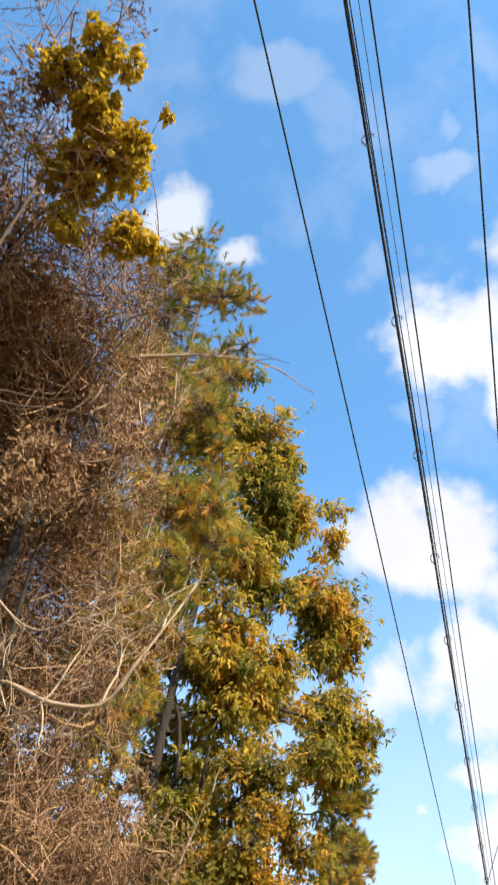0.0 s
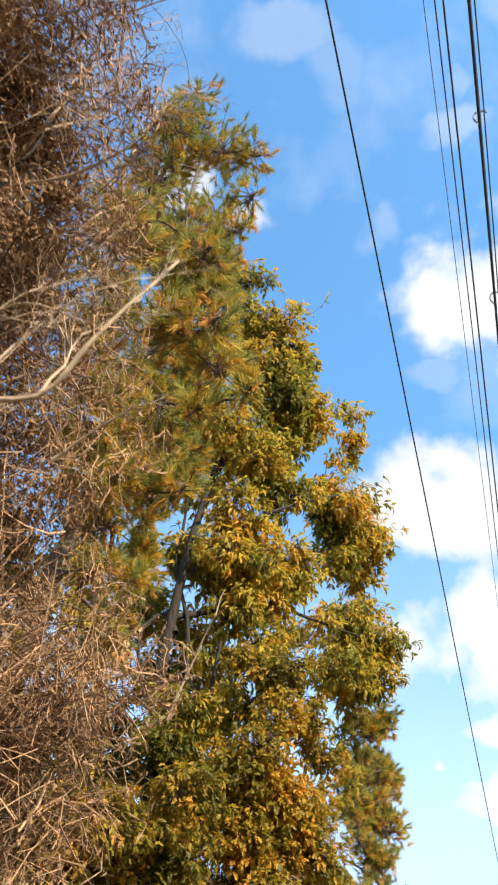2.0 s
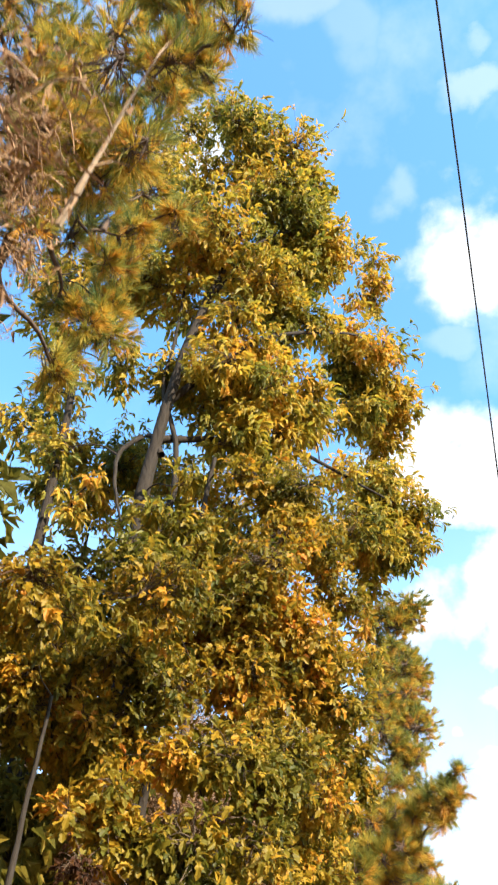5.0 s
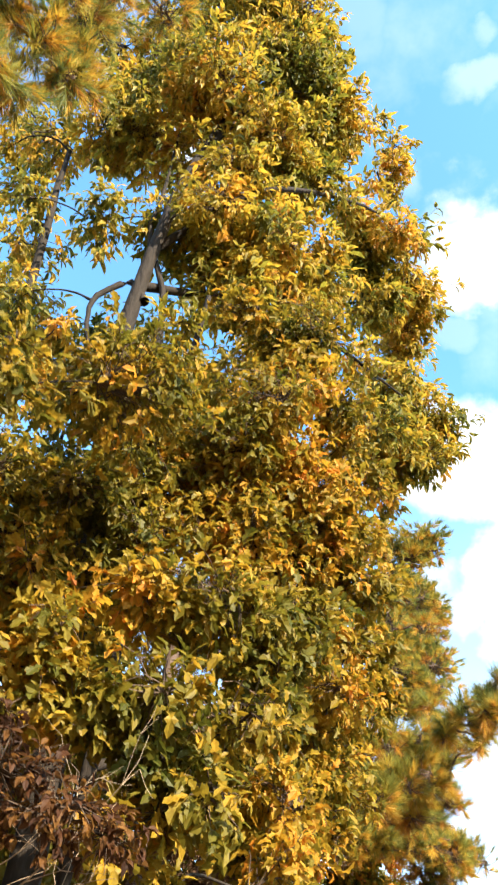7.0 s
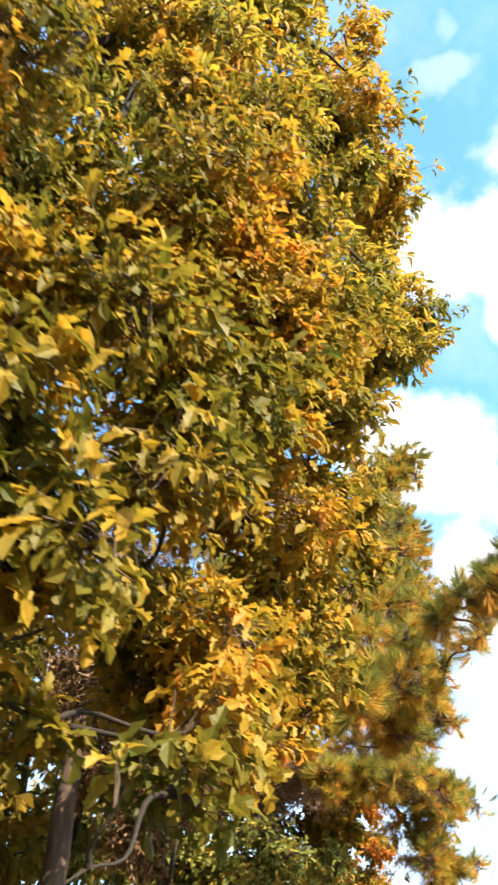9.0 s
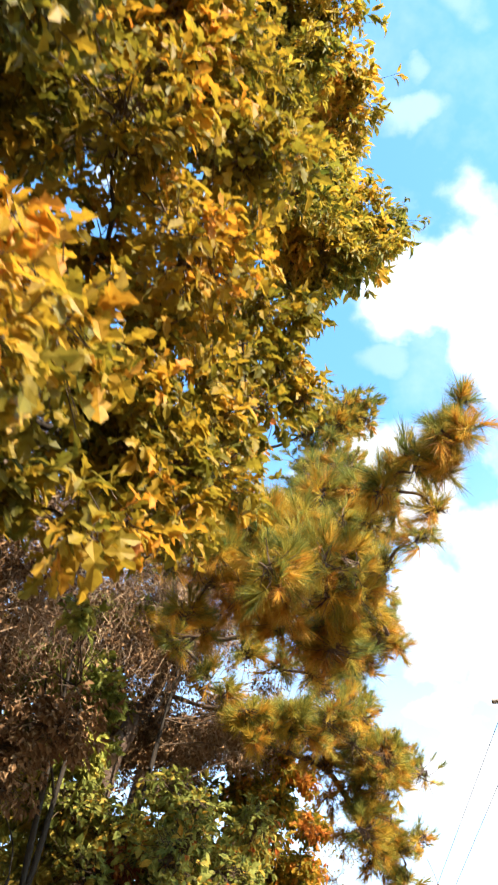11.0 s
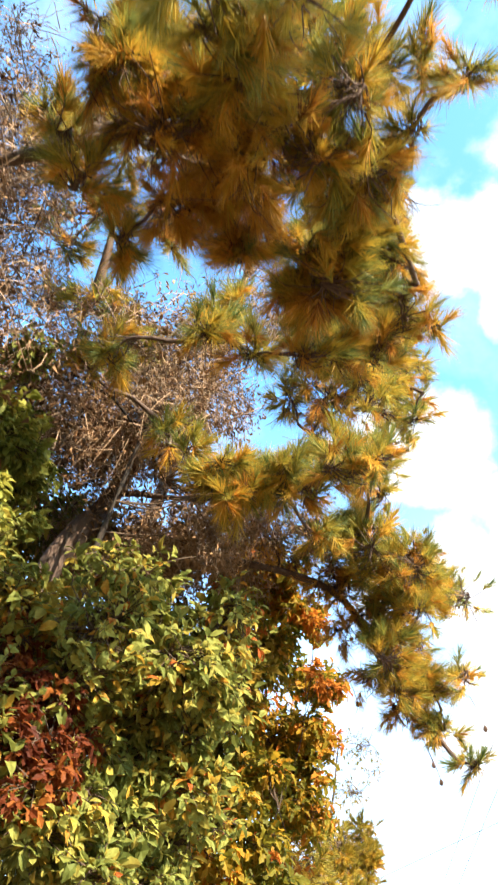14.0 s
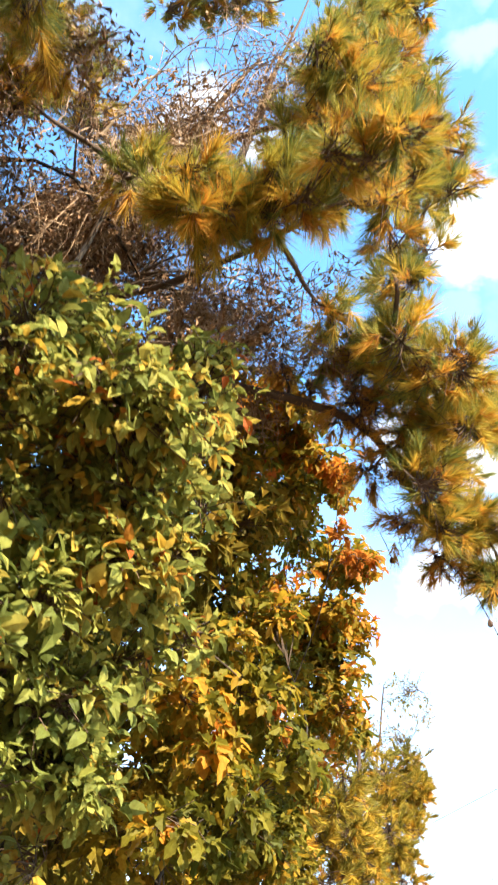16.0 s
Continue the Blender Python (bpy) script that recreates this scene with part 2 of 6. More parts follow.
TWIG = bark_material("twig_bark", (0.022, 0.014, 0.010), (0.095, 0.062, 0.040), bump=0.1)
VINE = bark_material("dry_vine", (0.040, 0.023, 0.014), (0.36, 0.212, 0.115), bump=0.1)
PALE_CANE = bark_material("pale_cane", (0.09, 0.058, 0.038), (0.37, 0.265, 0.175), bump=0.2)
GREY_VINE = bark_material("grey_dry_vine", (0.070, 0.045, 0.028), (0.34, 0.225, 0.14), bump=0.1)
CONE = bark_material("pine_cone", (0.03, 0.02, 0.015), (0.12, 0.07, 0.045), scale=30)
POLE_WOOD = bark_material("weathered_pole", (0.08, 0.06, 0.045), (0.22, 0.17, 0.13), scale=12, stretch=0.05)
SOIL = bark_material("leaf_litter", (0.06, 0.042, 0.025), (0.20, 0.13, 0.07), scale=3, stretch=1)


def plain_material(name, color, rough, metal=0.0):
    m, n, l, out = material(name)
    p = n.new("ShaderNodeBsdfPrincipled")
    nz = n.new("ShaderNodeTexNoise")
    nz.inputs["Scale"].default_value = 14.0
    r = ramp(n, [(0.3, tuple(v * 0.7 for v in color)), (0.7, color)])
    l.new(nz.outputs["Fac"], r.inputs[0])
    l.new(r.outputs[0], p.inputs["Base Color"])
    p.inputs["Roughness"].default_value, p.inputs["Metallic"].default_value = rough, metal
    l.new(p.outputs[0], out.inputs["Surface"])
    return m


RUBBER = plain_material("black_cable", (0.022, 0.026, 0.034), 0.55)
STEEL = plain_material("dull_steel", (0.10, 0.11, 0.125), 0.5, 0.6)
PORCELAIN = plain_material("dark_insulator", (0.03, 0.025, 0.025), 0.25)


# ---------------------------------------------------------------- mesh tools
def mesh_of(name, verts, faces, mat, tone=None, smooth=False):
    """A mesh from arrays: verts (n, 3), faces (m, 3 or 4), tone: one value a vertex."""
    verts, faces = np.ascontiguousarray(verts, np.float32), np.ascontiguousarray(faces, np.int32)
    me = bpy.data.meshes.new(name)
    k = faces.shape[1]
    me.vertices.add(len(verts))
    me.vertices.foreach_set("co", verts.ravel())
    me.loops.add(faces.size)
    me.loops.foreach_set("vertex_index", faces.ravel())
    me.polygons.add(len(faces))
    me.polygons.foreach_set("loop_start", np.arange(0, faces.size, k, dtype=np.int32))
    me.polygons.foreach_set("use_smooth", np.full(len(faces), smooth))
    me.update(calc_edges=True)
    if tone is not None:
        me.attributes.new("tone", "FLOAT", "POINT").data.foreach_set("value", np.ascontiguousarray(tone, np.float32))
    me.materials.append(mat)
    return me


def part(name, me, parent, label="", kind=""):
    ob = new(name, me)
    ob.parent = parent
    return tagged(ob, label, kind=kind)


def thing(name, label, category, at=(0, 0, 0), group="", kind=""):
    ob = new(name)
    ob.empty_display_size = 0.2
    ob.location = at
    bpy.context.view_layer.update()
    return tagged(ob, label, category, group, kind)


def unit(v):
    return v / np.maximum(np.linalg.norm(v, axis=-1, keepdims=True), 1e-9)


def tubes(P, R, sides=3):
    """Tapered tubes along many paths at once: P (s, n, 3), R (s, n). Returns verts and quads."""
    P, R = np.asarray(P, float), np.asarray(R, float)
    s, n, _ = P.shape
    T = unit(np.gradient(P, axis=1))
    ref = np.where(np.abs(T[:, :1, 2:3]) > 0.8, np.array([1.0, 0.13, 0.0]), np.array([0.05, 0.0, 1.0]))
    A = unit(np.cross(T, np.broadcast_to(ref, T.shape)))
    B = np.cross(T, A)
    ang = np.linspace(0, 2 * np.pi, sides, endpoint=False)
    V = P[:, :, None] + R[:, :, None, None] * (A[:, :, None] * np.cos(ang)[:, None] + B[:, :, None] * np.sin(ang)[:, None])
    idx = np.arange(s * n * sides).reshape(s, n, sides)
    a, b = idx[:, :-1], idx[:, 1:]
    F = np.stack([a, np.roll(a, -1, 2), np.roll(b, -1, 2), b], -1).reshape(-1, 4)
    return V.reshape(-1, 3), F


def curve_path(points, n, rng, wobble=0.0):
    """A smooth path of n points through the given ones."""
    pts = np.asarray(points, float)
    u = np.r_[0, np.cumsum(np.linalg.norm(np.diff(pts, axis=0), axis=1))]
    u /= u[-1]
    q = np.linspace(0, 1, n)
    m = np.gradient(pts, u, axis=0) if len(pts) > 2 else np.repeat((pts[1:] - pts[:1]), 2, 0)
    i = np.clip(np.searchsorted(u, q, side="right") - 1, 0, len(pts) - 2)
    h = (u[i + 1] - u[i])[:, None]
    t = ((q - u[i])[:, None]) / h
    out = (2 * t**3 - 3 * t**2 + 1) * pts[i] + (t**3 - 2 * t**2 + t) * h * m[i] + (-2 * t**3 + 3 * t**2) * pts[i + 1] + (t**3 - t**2) * h * m[i + 1]
    if wobble:
        w = rng.normal(size=(n, 3)).cumsum(0)
        w -= np.linspace(0, 1, n)[:, None] * w[-1]
        out = out + wobble * w / math.sqrt(n)
    return out


def trunk_mesh(name, points, r0, r1, mat, rng, n=26, sides=14, rough=0.06):
    """A trunk or limb: rounded, tapered, with a flare at the foot and uneven girth."""
    P = curve_path(points, n, rng, wobble=r0 * 0.5)
    R = np.linspace(r0, r1, n) * (1 + rough * rng.normal(size=n))
    R[:3] *= np.linspace(1.25, 1.0, 3)
    V, F = tubes(P[None], R[None], sides)
    k = np.arange(sides)
    lumps = 1 + rough * np.sin(k * 2.1 + rng.uniform(0, 6))[None] * np.sin(np.arange(n) * 0.9)[:, None]
    c = np.repeat(P, sides, 0)
    V = c + (V - c) * lumps.reshape(-1, 1)
    return mesh_of(name, V, F, mat, smooth=True), P


def frames_for(d, nrm):
    """Rotations whose y axis lies along d and z axis near nrm: (n, 3, 3)."""
    y = unit(d)
    x = unit(np.cross(y, nrm))
    z = np.cross(x, y)
    return np.stack([x, y, z], -1)


def scatter(T, F, pos, rot, size):
    """Copies of a template (verts T, faces F) at many poses, as one set of arrays."""
    n, m = len(pos), len(T)
    V = pos[:, None] + size[:, None, None] * np.einsum("nij,mj->nmi", rot, T)
    faces = (F[None] + (np.arange(n) * m)[:, None, None]).reshape(-1, F.shape[1])
    return V.reshape(-1, 3), faces


def blade(outline, curl=0.18, fold=0.3):
    """A leaf of unit length from half an outline [(along, half width), ...]: a fan about its heart, folded and curled."""
    pts = [(0.0, 0.0)] + [(-w, y) for y, w in outline] + [(0.0, 1.0)] + [(w, y) for y, w in reversed(outline)]
    P = np.array([(x, y, fold * abs(x) * (1.0 if x < 0 else 0.7) + curl * math.sin(y * 2.6) - curl * y * y * 1.6) for x, y in pts])
    heart = np.array([[0, 0.5, curl * math.sin(1.3) - curl * 0.4]])
    n = len(pts)
    return np.concatenate([P, heart]), np.array([(i, (i + 1) % n, n) for i in range(n)])


def blades(outline, bend=1.0):
    """One leaf in four states: flat, cupped, curled and twisted."""
    kinds = [blade(outline, c * bend, f) for c, f in ((0.06, 0.12), (0.16, 0.35), (0.30, 0.22), (0.12, 0.55))]
    T, F = kinds[3]
    turn = 0.9 * T[:, 1]
    kinds[3] = (np.stack([T[:, 0] * np.cos(turn), T[:, 1], T[:, 2] + T[:, 0] * np.sin(turn)], 1), F)
    return kinds


LANCE = blades([(0.30, 0.145), (0.68, 0.13)])
LOBED = blades([(0.24, 0.18), (0.38, 0.085), (0.55, 0.28), (0.67, 0.14), (0.84, 0.19)])
OVATE = blades([(0.10, 0.13), (0.40, 0.27), (0.76, 0.17)], bend=0.7)
HEART = blades([(0.08, 0.20), (0.34, 0.31), (0.70, 0.2)])


def small_blade(width, lift, bend):
    """A small leaf of unit length, folded along its rib."""
    return (np.array([(0, 0, 0), (width, 0.5, lift), (0, 1, -bend), (-width, 0.45, lift * 0.6)]), np.array([(0, 1, 2), (0, 2, 3)]))


BROAD = [small_blade(0.24, 0.10, 0.15), small_blade(0.20, 0.2, 0.3)]
SHRIVEL = [small_blade(0.15, 0.16, 0.40), small_blade(0.11, 0.2, 0.1), small_blade(0.19, 0.3, 0.65)]


def tuft_template(rng, needles, length=0.17, width=0.0028, shoot=0.11):
    """A pine shoot's end: a brush of needles round it, the younger ones more forward. y is along the shoot."""
    u = rng.uniform(0, 1, needles)
    az = rng.uniform(0, 2 * np.pi, needles)
    tilt = np.radians(48 - 38 * u + rng.normal(0, 6, needles))
    side = np.stack([np.cos(az), 0 * az, np.sin(az)], 1)
    d = unit(side * np.sin(tilt)[:, None] + np.array([0, 1.0, 0]) * np.cos(tilt)[:, None])
    base = np.array([0, 1.0, 0]) * (u * shoot)[:, None]
    tip = base + d * length * rng.uniform(0.7, 1.1, needles)[:, None]
    w = unit(np.cross(d, rng.normal(size=(needles, 3)))) * width / 2
    V = np.stack([base - w, base + w, tip], 1).reshape(-1, 3)
    F = np.arange(needles * 3).reshape(-1, 3)
    age = np.repeat(np.clip(0.7 - 0.7 * u + rng.normal(0, 0.12, needles), 0, 1), 3)
    return V, F, age


def within(rng, n, c, r, squash=0.85, shell=2.4):
    d = unit(rng.normal(size=(n, 3)))
    q = d * (rng.uniform(0, 1, n) ** (1 / shell))[:, None] * r * np.where(rng.uniform(0, 1, n) < 0.06, 1.22, 1.0)[:, None]
    lump = 1 + 0.28 * np.sin(d @ rng.normal(0, 2.6, 3) + rng.uniform(0, 6)) + 0.2 * np.sin(d @ rng.normal(0, 5.0, 3) + rng.uniform(0, 6))
    q *= lump[:, None] * rng.uniform(0.85, 1.18, 3)
    q[:, 2] *= squash
    return np.asarray(c) + q, d


def twig_paths(start, end, rng, n=4, sag=0.08):
    t = np.linspace(0, 1, n)[None, :, None]
    P = start[:, None] * (1 - t) + end[:, None] * t
    ln = np.linalg.norm(end - start, axis=1)[:, None, None]
    P = P + (np.sin(t * np.pi) * sag * ln) * np.array([0, 0, 1.0]) + np.sin(t * np.pi) * rng.normal(0, 0.10, (len(start), 1, 3)) * ln
    P[:, 1:-1] += rng.normal(0, 0.02, (len(start), n - 2, 3)) * ln
    return P


def inner_first(boughs, ways):
    """The boughs in the order in which a tree would grow them: from its stems outwards."""
    stem = np.concatenate(ways)
    return sorted(boughs, key=lambda c: np.linalg.norm(stem - np.array(c[:3]), axis=1).min())


def limb_for(hubs, c, rng, rise=0.15):
    """The way of a limb to the bough at c from the nearest wood, better from below than from above."""
    cost = np.linalg.norm(hubs - c, axis=1) + 0.8 * np.maximum(hubs[:, 2] - c[2], 0)
    a = hubs[np.argmin(cost)]
    span = np.linalg.norm(c - a)
    m1 = a * 0.65 + c * 0.35 + np.array([0, 0, rise * 0.35 * span]) + rng.normal(0, 0.08, 3) * span
    m2 = a * 0.3 + c * 0.7 + np.array([0, 0, rise * 0.2 * span]) + rng.normal(0, 0.07, 3) * span
    return np.stack([a, m1, m2, c])


CLEAR = lambda P: ~((P[:, 2] < 2.75) & (P[:, 0] > -1.7))


def scatter_kinds(kinds, pos, rot, size, tone, rng):
    """Every place takes one of the kinds by chance. Returns verts, faces and tones."""
    which = rng.integers(0, len(kinds), len(pos))
    vs, fs, ts, off = [], [], [], 0
    for k, (T, F) in enumerate(kinds):
        sel = which == k
        V, FF = scatter(T, F, pos[sel], rot[sel], size[sel])
        vs.append(V)
        fs.append(FF + off)
        ts.append(np.repeat(tone[sel], len(T)))
        off += len(V)
    return np.concatenate(vs), np.concatenate(fs), np.concatenate(ts)


def leafy_tree(name, label, category, trunk, radii, boughs, leaf, length, mat, bark, seed, cover=1.0, per=8,
               droop=0.5, singles=None, limb_r=0.035, stems=(), squash=0.8, twiggy=True, ragged=0.06, vary=0.24, big=1.0):
    """A tree whose trunk and limbs carry boughs (x, y, z, reach); a bough's twigs end in sprays, each a whorl of leaves.
    cover: how many times the sprays cover the bough's skin. ragged: the share of sprays that stick out of it."""
    rng = np.random.default_rng(seed)
    root = thing(name, label, category, trunk[0])
    inv = np.asarray(trunk[0], float)
    tm, TP = trunk_mesh("trunk", np.asarray(trunk, float) - inv, radii[0], radii[1], bark, rng)
    part("trunk", tm, root)
    TP = TP + inv
    ways = [TP]
    for s in stems:
        sm, SP = trunk_mesh("stem", np.asarray(s, float) - inv, radii[1] * 1.3, radii[1] * 0.4, bark, rng, n=16, sides=8)
        part("stem", sm, root)
        ways.append(SP + inv)
    hubs = np.concatenate([w[len(w) // 4:] for w in ways])
    tw_v, tw_f, pos, dirs, nrms, tones, off = [], [], [], [], [], [], 0
    for c in inner_first(boughs, ways):
        cx, r = np.array(c[:3]), c[3]
        path = limb_for(hubs, cx, rng)
        path = np.concatenate([path, [cx + unit(cx - path[0]) * r * 0.5]])
        lr = limb_r * min(1.0, 0.3 + 0.3 * np.linalg.norm(cx - path[0]))
        lm, LP = trunk_mesh("limb", path - inv, lr, lr * 0.2, bark, rng, n=14, sides=6)
        part("limb", lm, root)
        LP = LP + inv
        hubs = np.concatenate([hubs, LP[6:]])
        n = max(6, int(cover * 4 * np.pi * r * r / (1.35 * length) ** 2))
        D = unit(rng.normal(size=(n, 3)))
        lump = 1 + 0.22 * np.sin(D @ rng.normal(0, 2.6, 3) + rng.uniform(0, 6)) + 0.16 * np.sin(D @ rng.normal(0, 5.0, 3) + rng.uniform(0, 6))
        depth = np.where(rng.uniform(0, 1, n) < 0.8, rng.uniform(0.75, 1.0, n), rng.uniform(0.25, 0.8, n))
        depth = np.where(rng.uniform(0, 1, n) < ragged, 1.25, depth)
        E = cx + D * (depth * lump * r)[:, None] * rng.uniform(0.88, 1.12, 3) * np.array([1, 1, squash])
        ok = CLEAR(E)
        E, D = E[ok], D[ok]
        n = len(E)
        if not n:
            continue
        S = LP[rng.integers(8, 14, n)]
        W = twig_paths(S, E, rng, n=3)
        v, f = tubes(W, np.linspace(1, 0.45, 3)[None] * np.full((n, 1), 0.0048), 3)
        tw_v.append(v)
        tw_f.append(f + off)
        off += len(v)
        ax = unit(unit(E - W[:, 1]) * 0.6 + D * 0.5)
        te = np.clip(rng.normal(0.5, 0.16) + rng.normal(0, 0.24, n), 0, 1)
        k = per
        A = np.repeat(ax, k, 0)
        side = unit(np.cross(A, rng.normal(size=A.shape)))
        d = unit(A * rng.uniform(0.2, 1.1, (len(A), 1)) + side * rng.uniform(0.5, 1.1, (len(A), 1)) + np.array([0, 0, -droop]))
        back = np.where(rng.uniform(0, 1, len(A)) < 0.7, rng.uniform(0.0, 0.35, len(A)), rng.uniform(0.35, 1.6, len(A)))
        pos.append(np.repeat(E, k, 0) - A * (back * length)[:, None] + side * (0.12 * length))
        dirs.append(d)
        nrms.append(A * 0.7 + np.array([0.1, -0.2, 0.75]) + rng.normal(0, 0.42, A.shape))
        tones.append(np.clip(np.repeat(te, k) + rng.normal(0, 0.06, n * k), 0, 1))
    if twiggy:
        part("twig_work", mesh_of("twig_work", np.concatenate(tw_v) - inv, np.concatenate(tw_f), TWIG), root, kind="stuff")
    pos, dirs, nrms, tones = (np.concatenate(q) for q in (pos, dirs, nrms, tones))
    keep = CLEAR(pos)
    pos, dirs, nrms, tones = pos[keep], dirs[keep], nrms[keep], tones[keep]
    rot = frames_for(dirs, unit(nrms))
    size = length * np.clip(rng.normal(1, vary, len(pos)), 0.45, 1.9)
    single = np.zeros(len(pos), bool)
    if singles:
        pick = np.flatnonzero(singles(pos))
        single[pick[rng.permutation(len(pick))[:300]]] = True
        size[single] *= big
    V, FF, tone = scatter_kinds(leaf, pos[~single] - inv, rot[~single], size[~single], tones[~single], rng)
    part("foliage", mesh_of("foliage", V, FF, mat, tone), root, kind="stuff")
    if single.any():
        ones = [mesh_of("leaf", T, F, mat, np.full(len(T), q)) for T, F in leaf for q in (0.25, 0.65)]
        for i in np.flatnonzero(single):
            ob = part("leaf", ones[2 * rng.integers(0, len(leaf)) + int(tones[i] > 0.5)], root)
            ob.matrix_basis = Matrix.LocRotScale(Vector(pos[i] - inv), Matrix(rot[i].tolist()).to_quaternion(), Vector((size[i],) * 3))
    return root


def pine_tree(name, label, trunk, radii, boughs, seed, tufts_per=26, needles=64, width=0.003, length=0.17, singles=None,
              mat=None, limb_r=0.04, arms=(), old=0.0, cones=(), bare_twigs=14, bare=()):
    """A pine: a trunk, limbs and shoots that end in tufts of needles, green at the ends and rusty further in."""
    rng = np.random.default_rng(seed)
    root = thing(name, label, "pine tree", trunk[0])
    inv = np.asarray(trunk[0], float)
    tm, TP = trunk_mesh("trunk", np.asarray(trunk, float) - inv, radii[0], radii[1], PINE_BARK, rng)
    part("trunk", tm, root)
    TP = TP + inv
    ways = [TP]
    for a, ar in arms:
        am, AP = trunk_mesh("limb", np.asarray(a, float) - inv, ar, ar * 0.4, PINE_BARK, rng, n=24, sides=8, rough=0.1)
        part("limb", am, root)
        ways.append(AP + inv)
    hubs = np.concatenate(ways[1:]) if arms else TP[len(TP) // 4:]
    kinds = [tuft_template(rng, needles, length, width) for _ in range(4)]
    tw_v, tw_f, off = [], [], 0
    pos, dirs, tone = [], [], []
    leafless = set(bare)
    for c in inner_first(list(boughs) + list(bare), ways):
        cx, r = np.array(c[:3]), c[3]
        path = limb_for(hubs, cx, rng, rise=0.05)
        path = np.concatenate([path, [cx + unit(cx - path[0]) * r * 0.6 + np.array([0, 0, 0.05])]])
        lr = limb_r * min(1.0, 0.25 + 0.5 * np.linalg.norm(cx - path[0]))
        lm, LP = trunk_mesh("branch", path - inv, lr, lr * 0.25, PINE_BARK, rng, n=12, sides=6, rough=0.1)
        part("branch", lm, root)
        LP = LP + inv
        hubs = np.concatenate([hubs, LP[5:]])
        if c in leafless:
            # only dead twigs and dead tufts here
            ends, _ = within(rng, 70, cx, r * 1.3, 0.9, 3.0)
            v, f = tubes(twig_paths(LP[rng.integers(4, 12, 70)], ends, rng, sag=-0.15), np.linspace(1, 0.4, 4)[None] * np.full((70, 1), 0.005), 3)
            tw_v.append(v)
            tw_f.append(f + off)
            off += len(v)
            # hanging dead tufts, their tone set dark to paint the crown's inner shade
            k = max(5, int(tufts_per * 0.9))
            q, D = within(rng, k, cx, r, 0.9, 3.0)
            pos.append(q)
            dirs.append(unit(D * 0.4 + np.array([0, 0, -0.6]) + rng.normal(0, 0.4, (k, 3))))
            tone.append(rng.uniform(0.85, 1.0, k))
            continue
        n = max(4, int(tufts_per * (0.3 + 2.6 * r)))
        E, D = within(rng, n * 2, cx, r, 0.9, 5.0)
        pick = np.argsort(D[:, 2] + rng.normal(0, 0.55, n * 2))[n:]
        E, D = E[pick], D[pick]
        S = LP[rng.integers(8, 12, n)]
        W = twig_paths(S, E, rng, sag=-0.12)
        v, f = tubes(W, np.linspace(1, 0.5, 4)[None] * np.full((n, 1), 0.006), 3)
        tw_v.append(v)
        tw_f.append(f + off)
        off += len(v)
        bare, _ = within(rng, bare_twigs, cx - np.array([0, 0, 0.25 * r]), r * 0.95, 0.8)
        v, f = tubes(twig_paths(LP[rng.integers(7, 12, bare_twigs)], bare, rng, sag=-0.1), np.linspace(1, 0.4, 4)[None] * np.full((bare_twigs, 1), 0.005), 3)
        tw_v.append(v)
        tw_f.append(f + off)
        off += len(v)
        ax = unit(E - W[:, -2])
        d = unit(ax * 0.7 + D * 0.5 + np.array([0, 0, 0.30]) + rng.normal(0, 0.22, (n, 3)))
        q = n // 2
        pos += [E - d * 0.08, W[:q, 2] + rng.normal(0, 0.02, (q, 3))]
        dirs += [d, unit(ax[:q] * 0.8 + np.array([0, 0, -0.55]) + rng.normal(0, 0.35, (q, 3)))]
        t = np.clip(rng.normal(0.0 + old, 0.24, n), 0, 1)
        tone += [t, np.clip(t[:q] + 0.55 + rng.normal(0, 0.25, q), 0, 1)]
    part("shoot_work", mesh_of("shoot_work", np.concatenate(tw_v) - inv, np.concatenate(tw_f), PINE_BARK), root, kind="stuff")
    pos, dirs, tone = np.concatenate(pos), np.concatenate(dirs), np.concatenate(tone)
    rot = frames_for(dirs, rng.normal(size=pos.shape))
    size = np.clip(rng.normal(1, 0.15, len(pos)), 0.6, 1.4)
    single = np.zeros(len(pos), bool)
    if singles:
        pick = np.flatnonzero(singles(pos))
        single[pick[rng.permutation(len(pick))[:300]]] = True
    which = rng.integers(0, 4, len(pos))
    vs, fs, ts, off = [], [], [], 0
    for k, (T, F, age) in enumerate(kinds):
        sel = (which == k) & ~single
        V, FF = scatter(T, F, pos[sel] - inv, rot[sel], size[sel])
        vs.append(V)
        fs.append(FF + off)
        off += len(V)
        ts.append((0.68 * tone[sel][:, None] + 0.36 * age[None]).ravel())
    part("needle_mass", mesh_of("needle_mass", np.concatenate(vs), np.concatenate(fs), mat or NEEDLE, np.concatenate(ts)), root, kind="stuff")
    if single.any():
        ones = {}
        for i in np.flatnonzero(single):
            k, old_one = which[i], tone[i] > 0.45
            if (k, old_one) not in ones:
                T, F, age = kinds[k]
                ones[k, old_one] = mesh_of("needle_tuft", T, F, mat or NEEDLE, 0.68 * (0.75 if old_one else 0.15) + 0.36 * age)
            ob = part("needle_tuft", ones[k, old_one], root)
            ob.matrix_basis = Matrix.LocRotScale(Vector(pos[i] - inv), Matrix(rot[i].tolist()).to_quaternion(), Vector((size[i],) * 3))
    for x, y, z in cones:
        bm = bmesh.new()
        bmesh.ops.create_uvsphere(bm, u_segments=9, v_segments=7, radius=0.021)
        for v in bm.verts:
            v.co.z *= 1.5
            v.co *= 1 + 0.14 * math.sin(v.co.z * 400 + 3 * math.atan2(v.co.y, v.co.x))
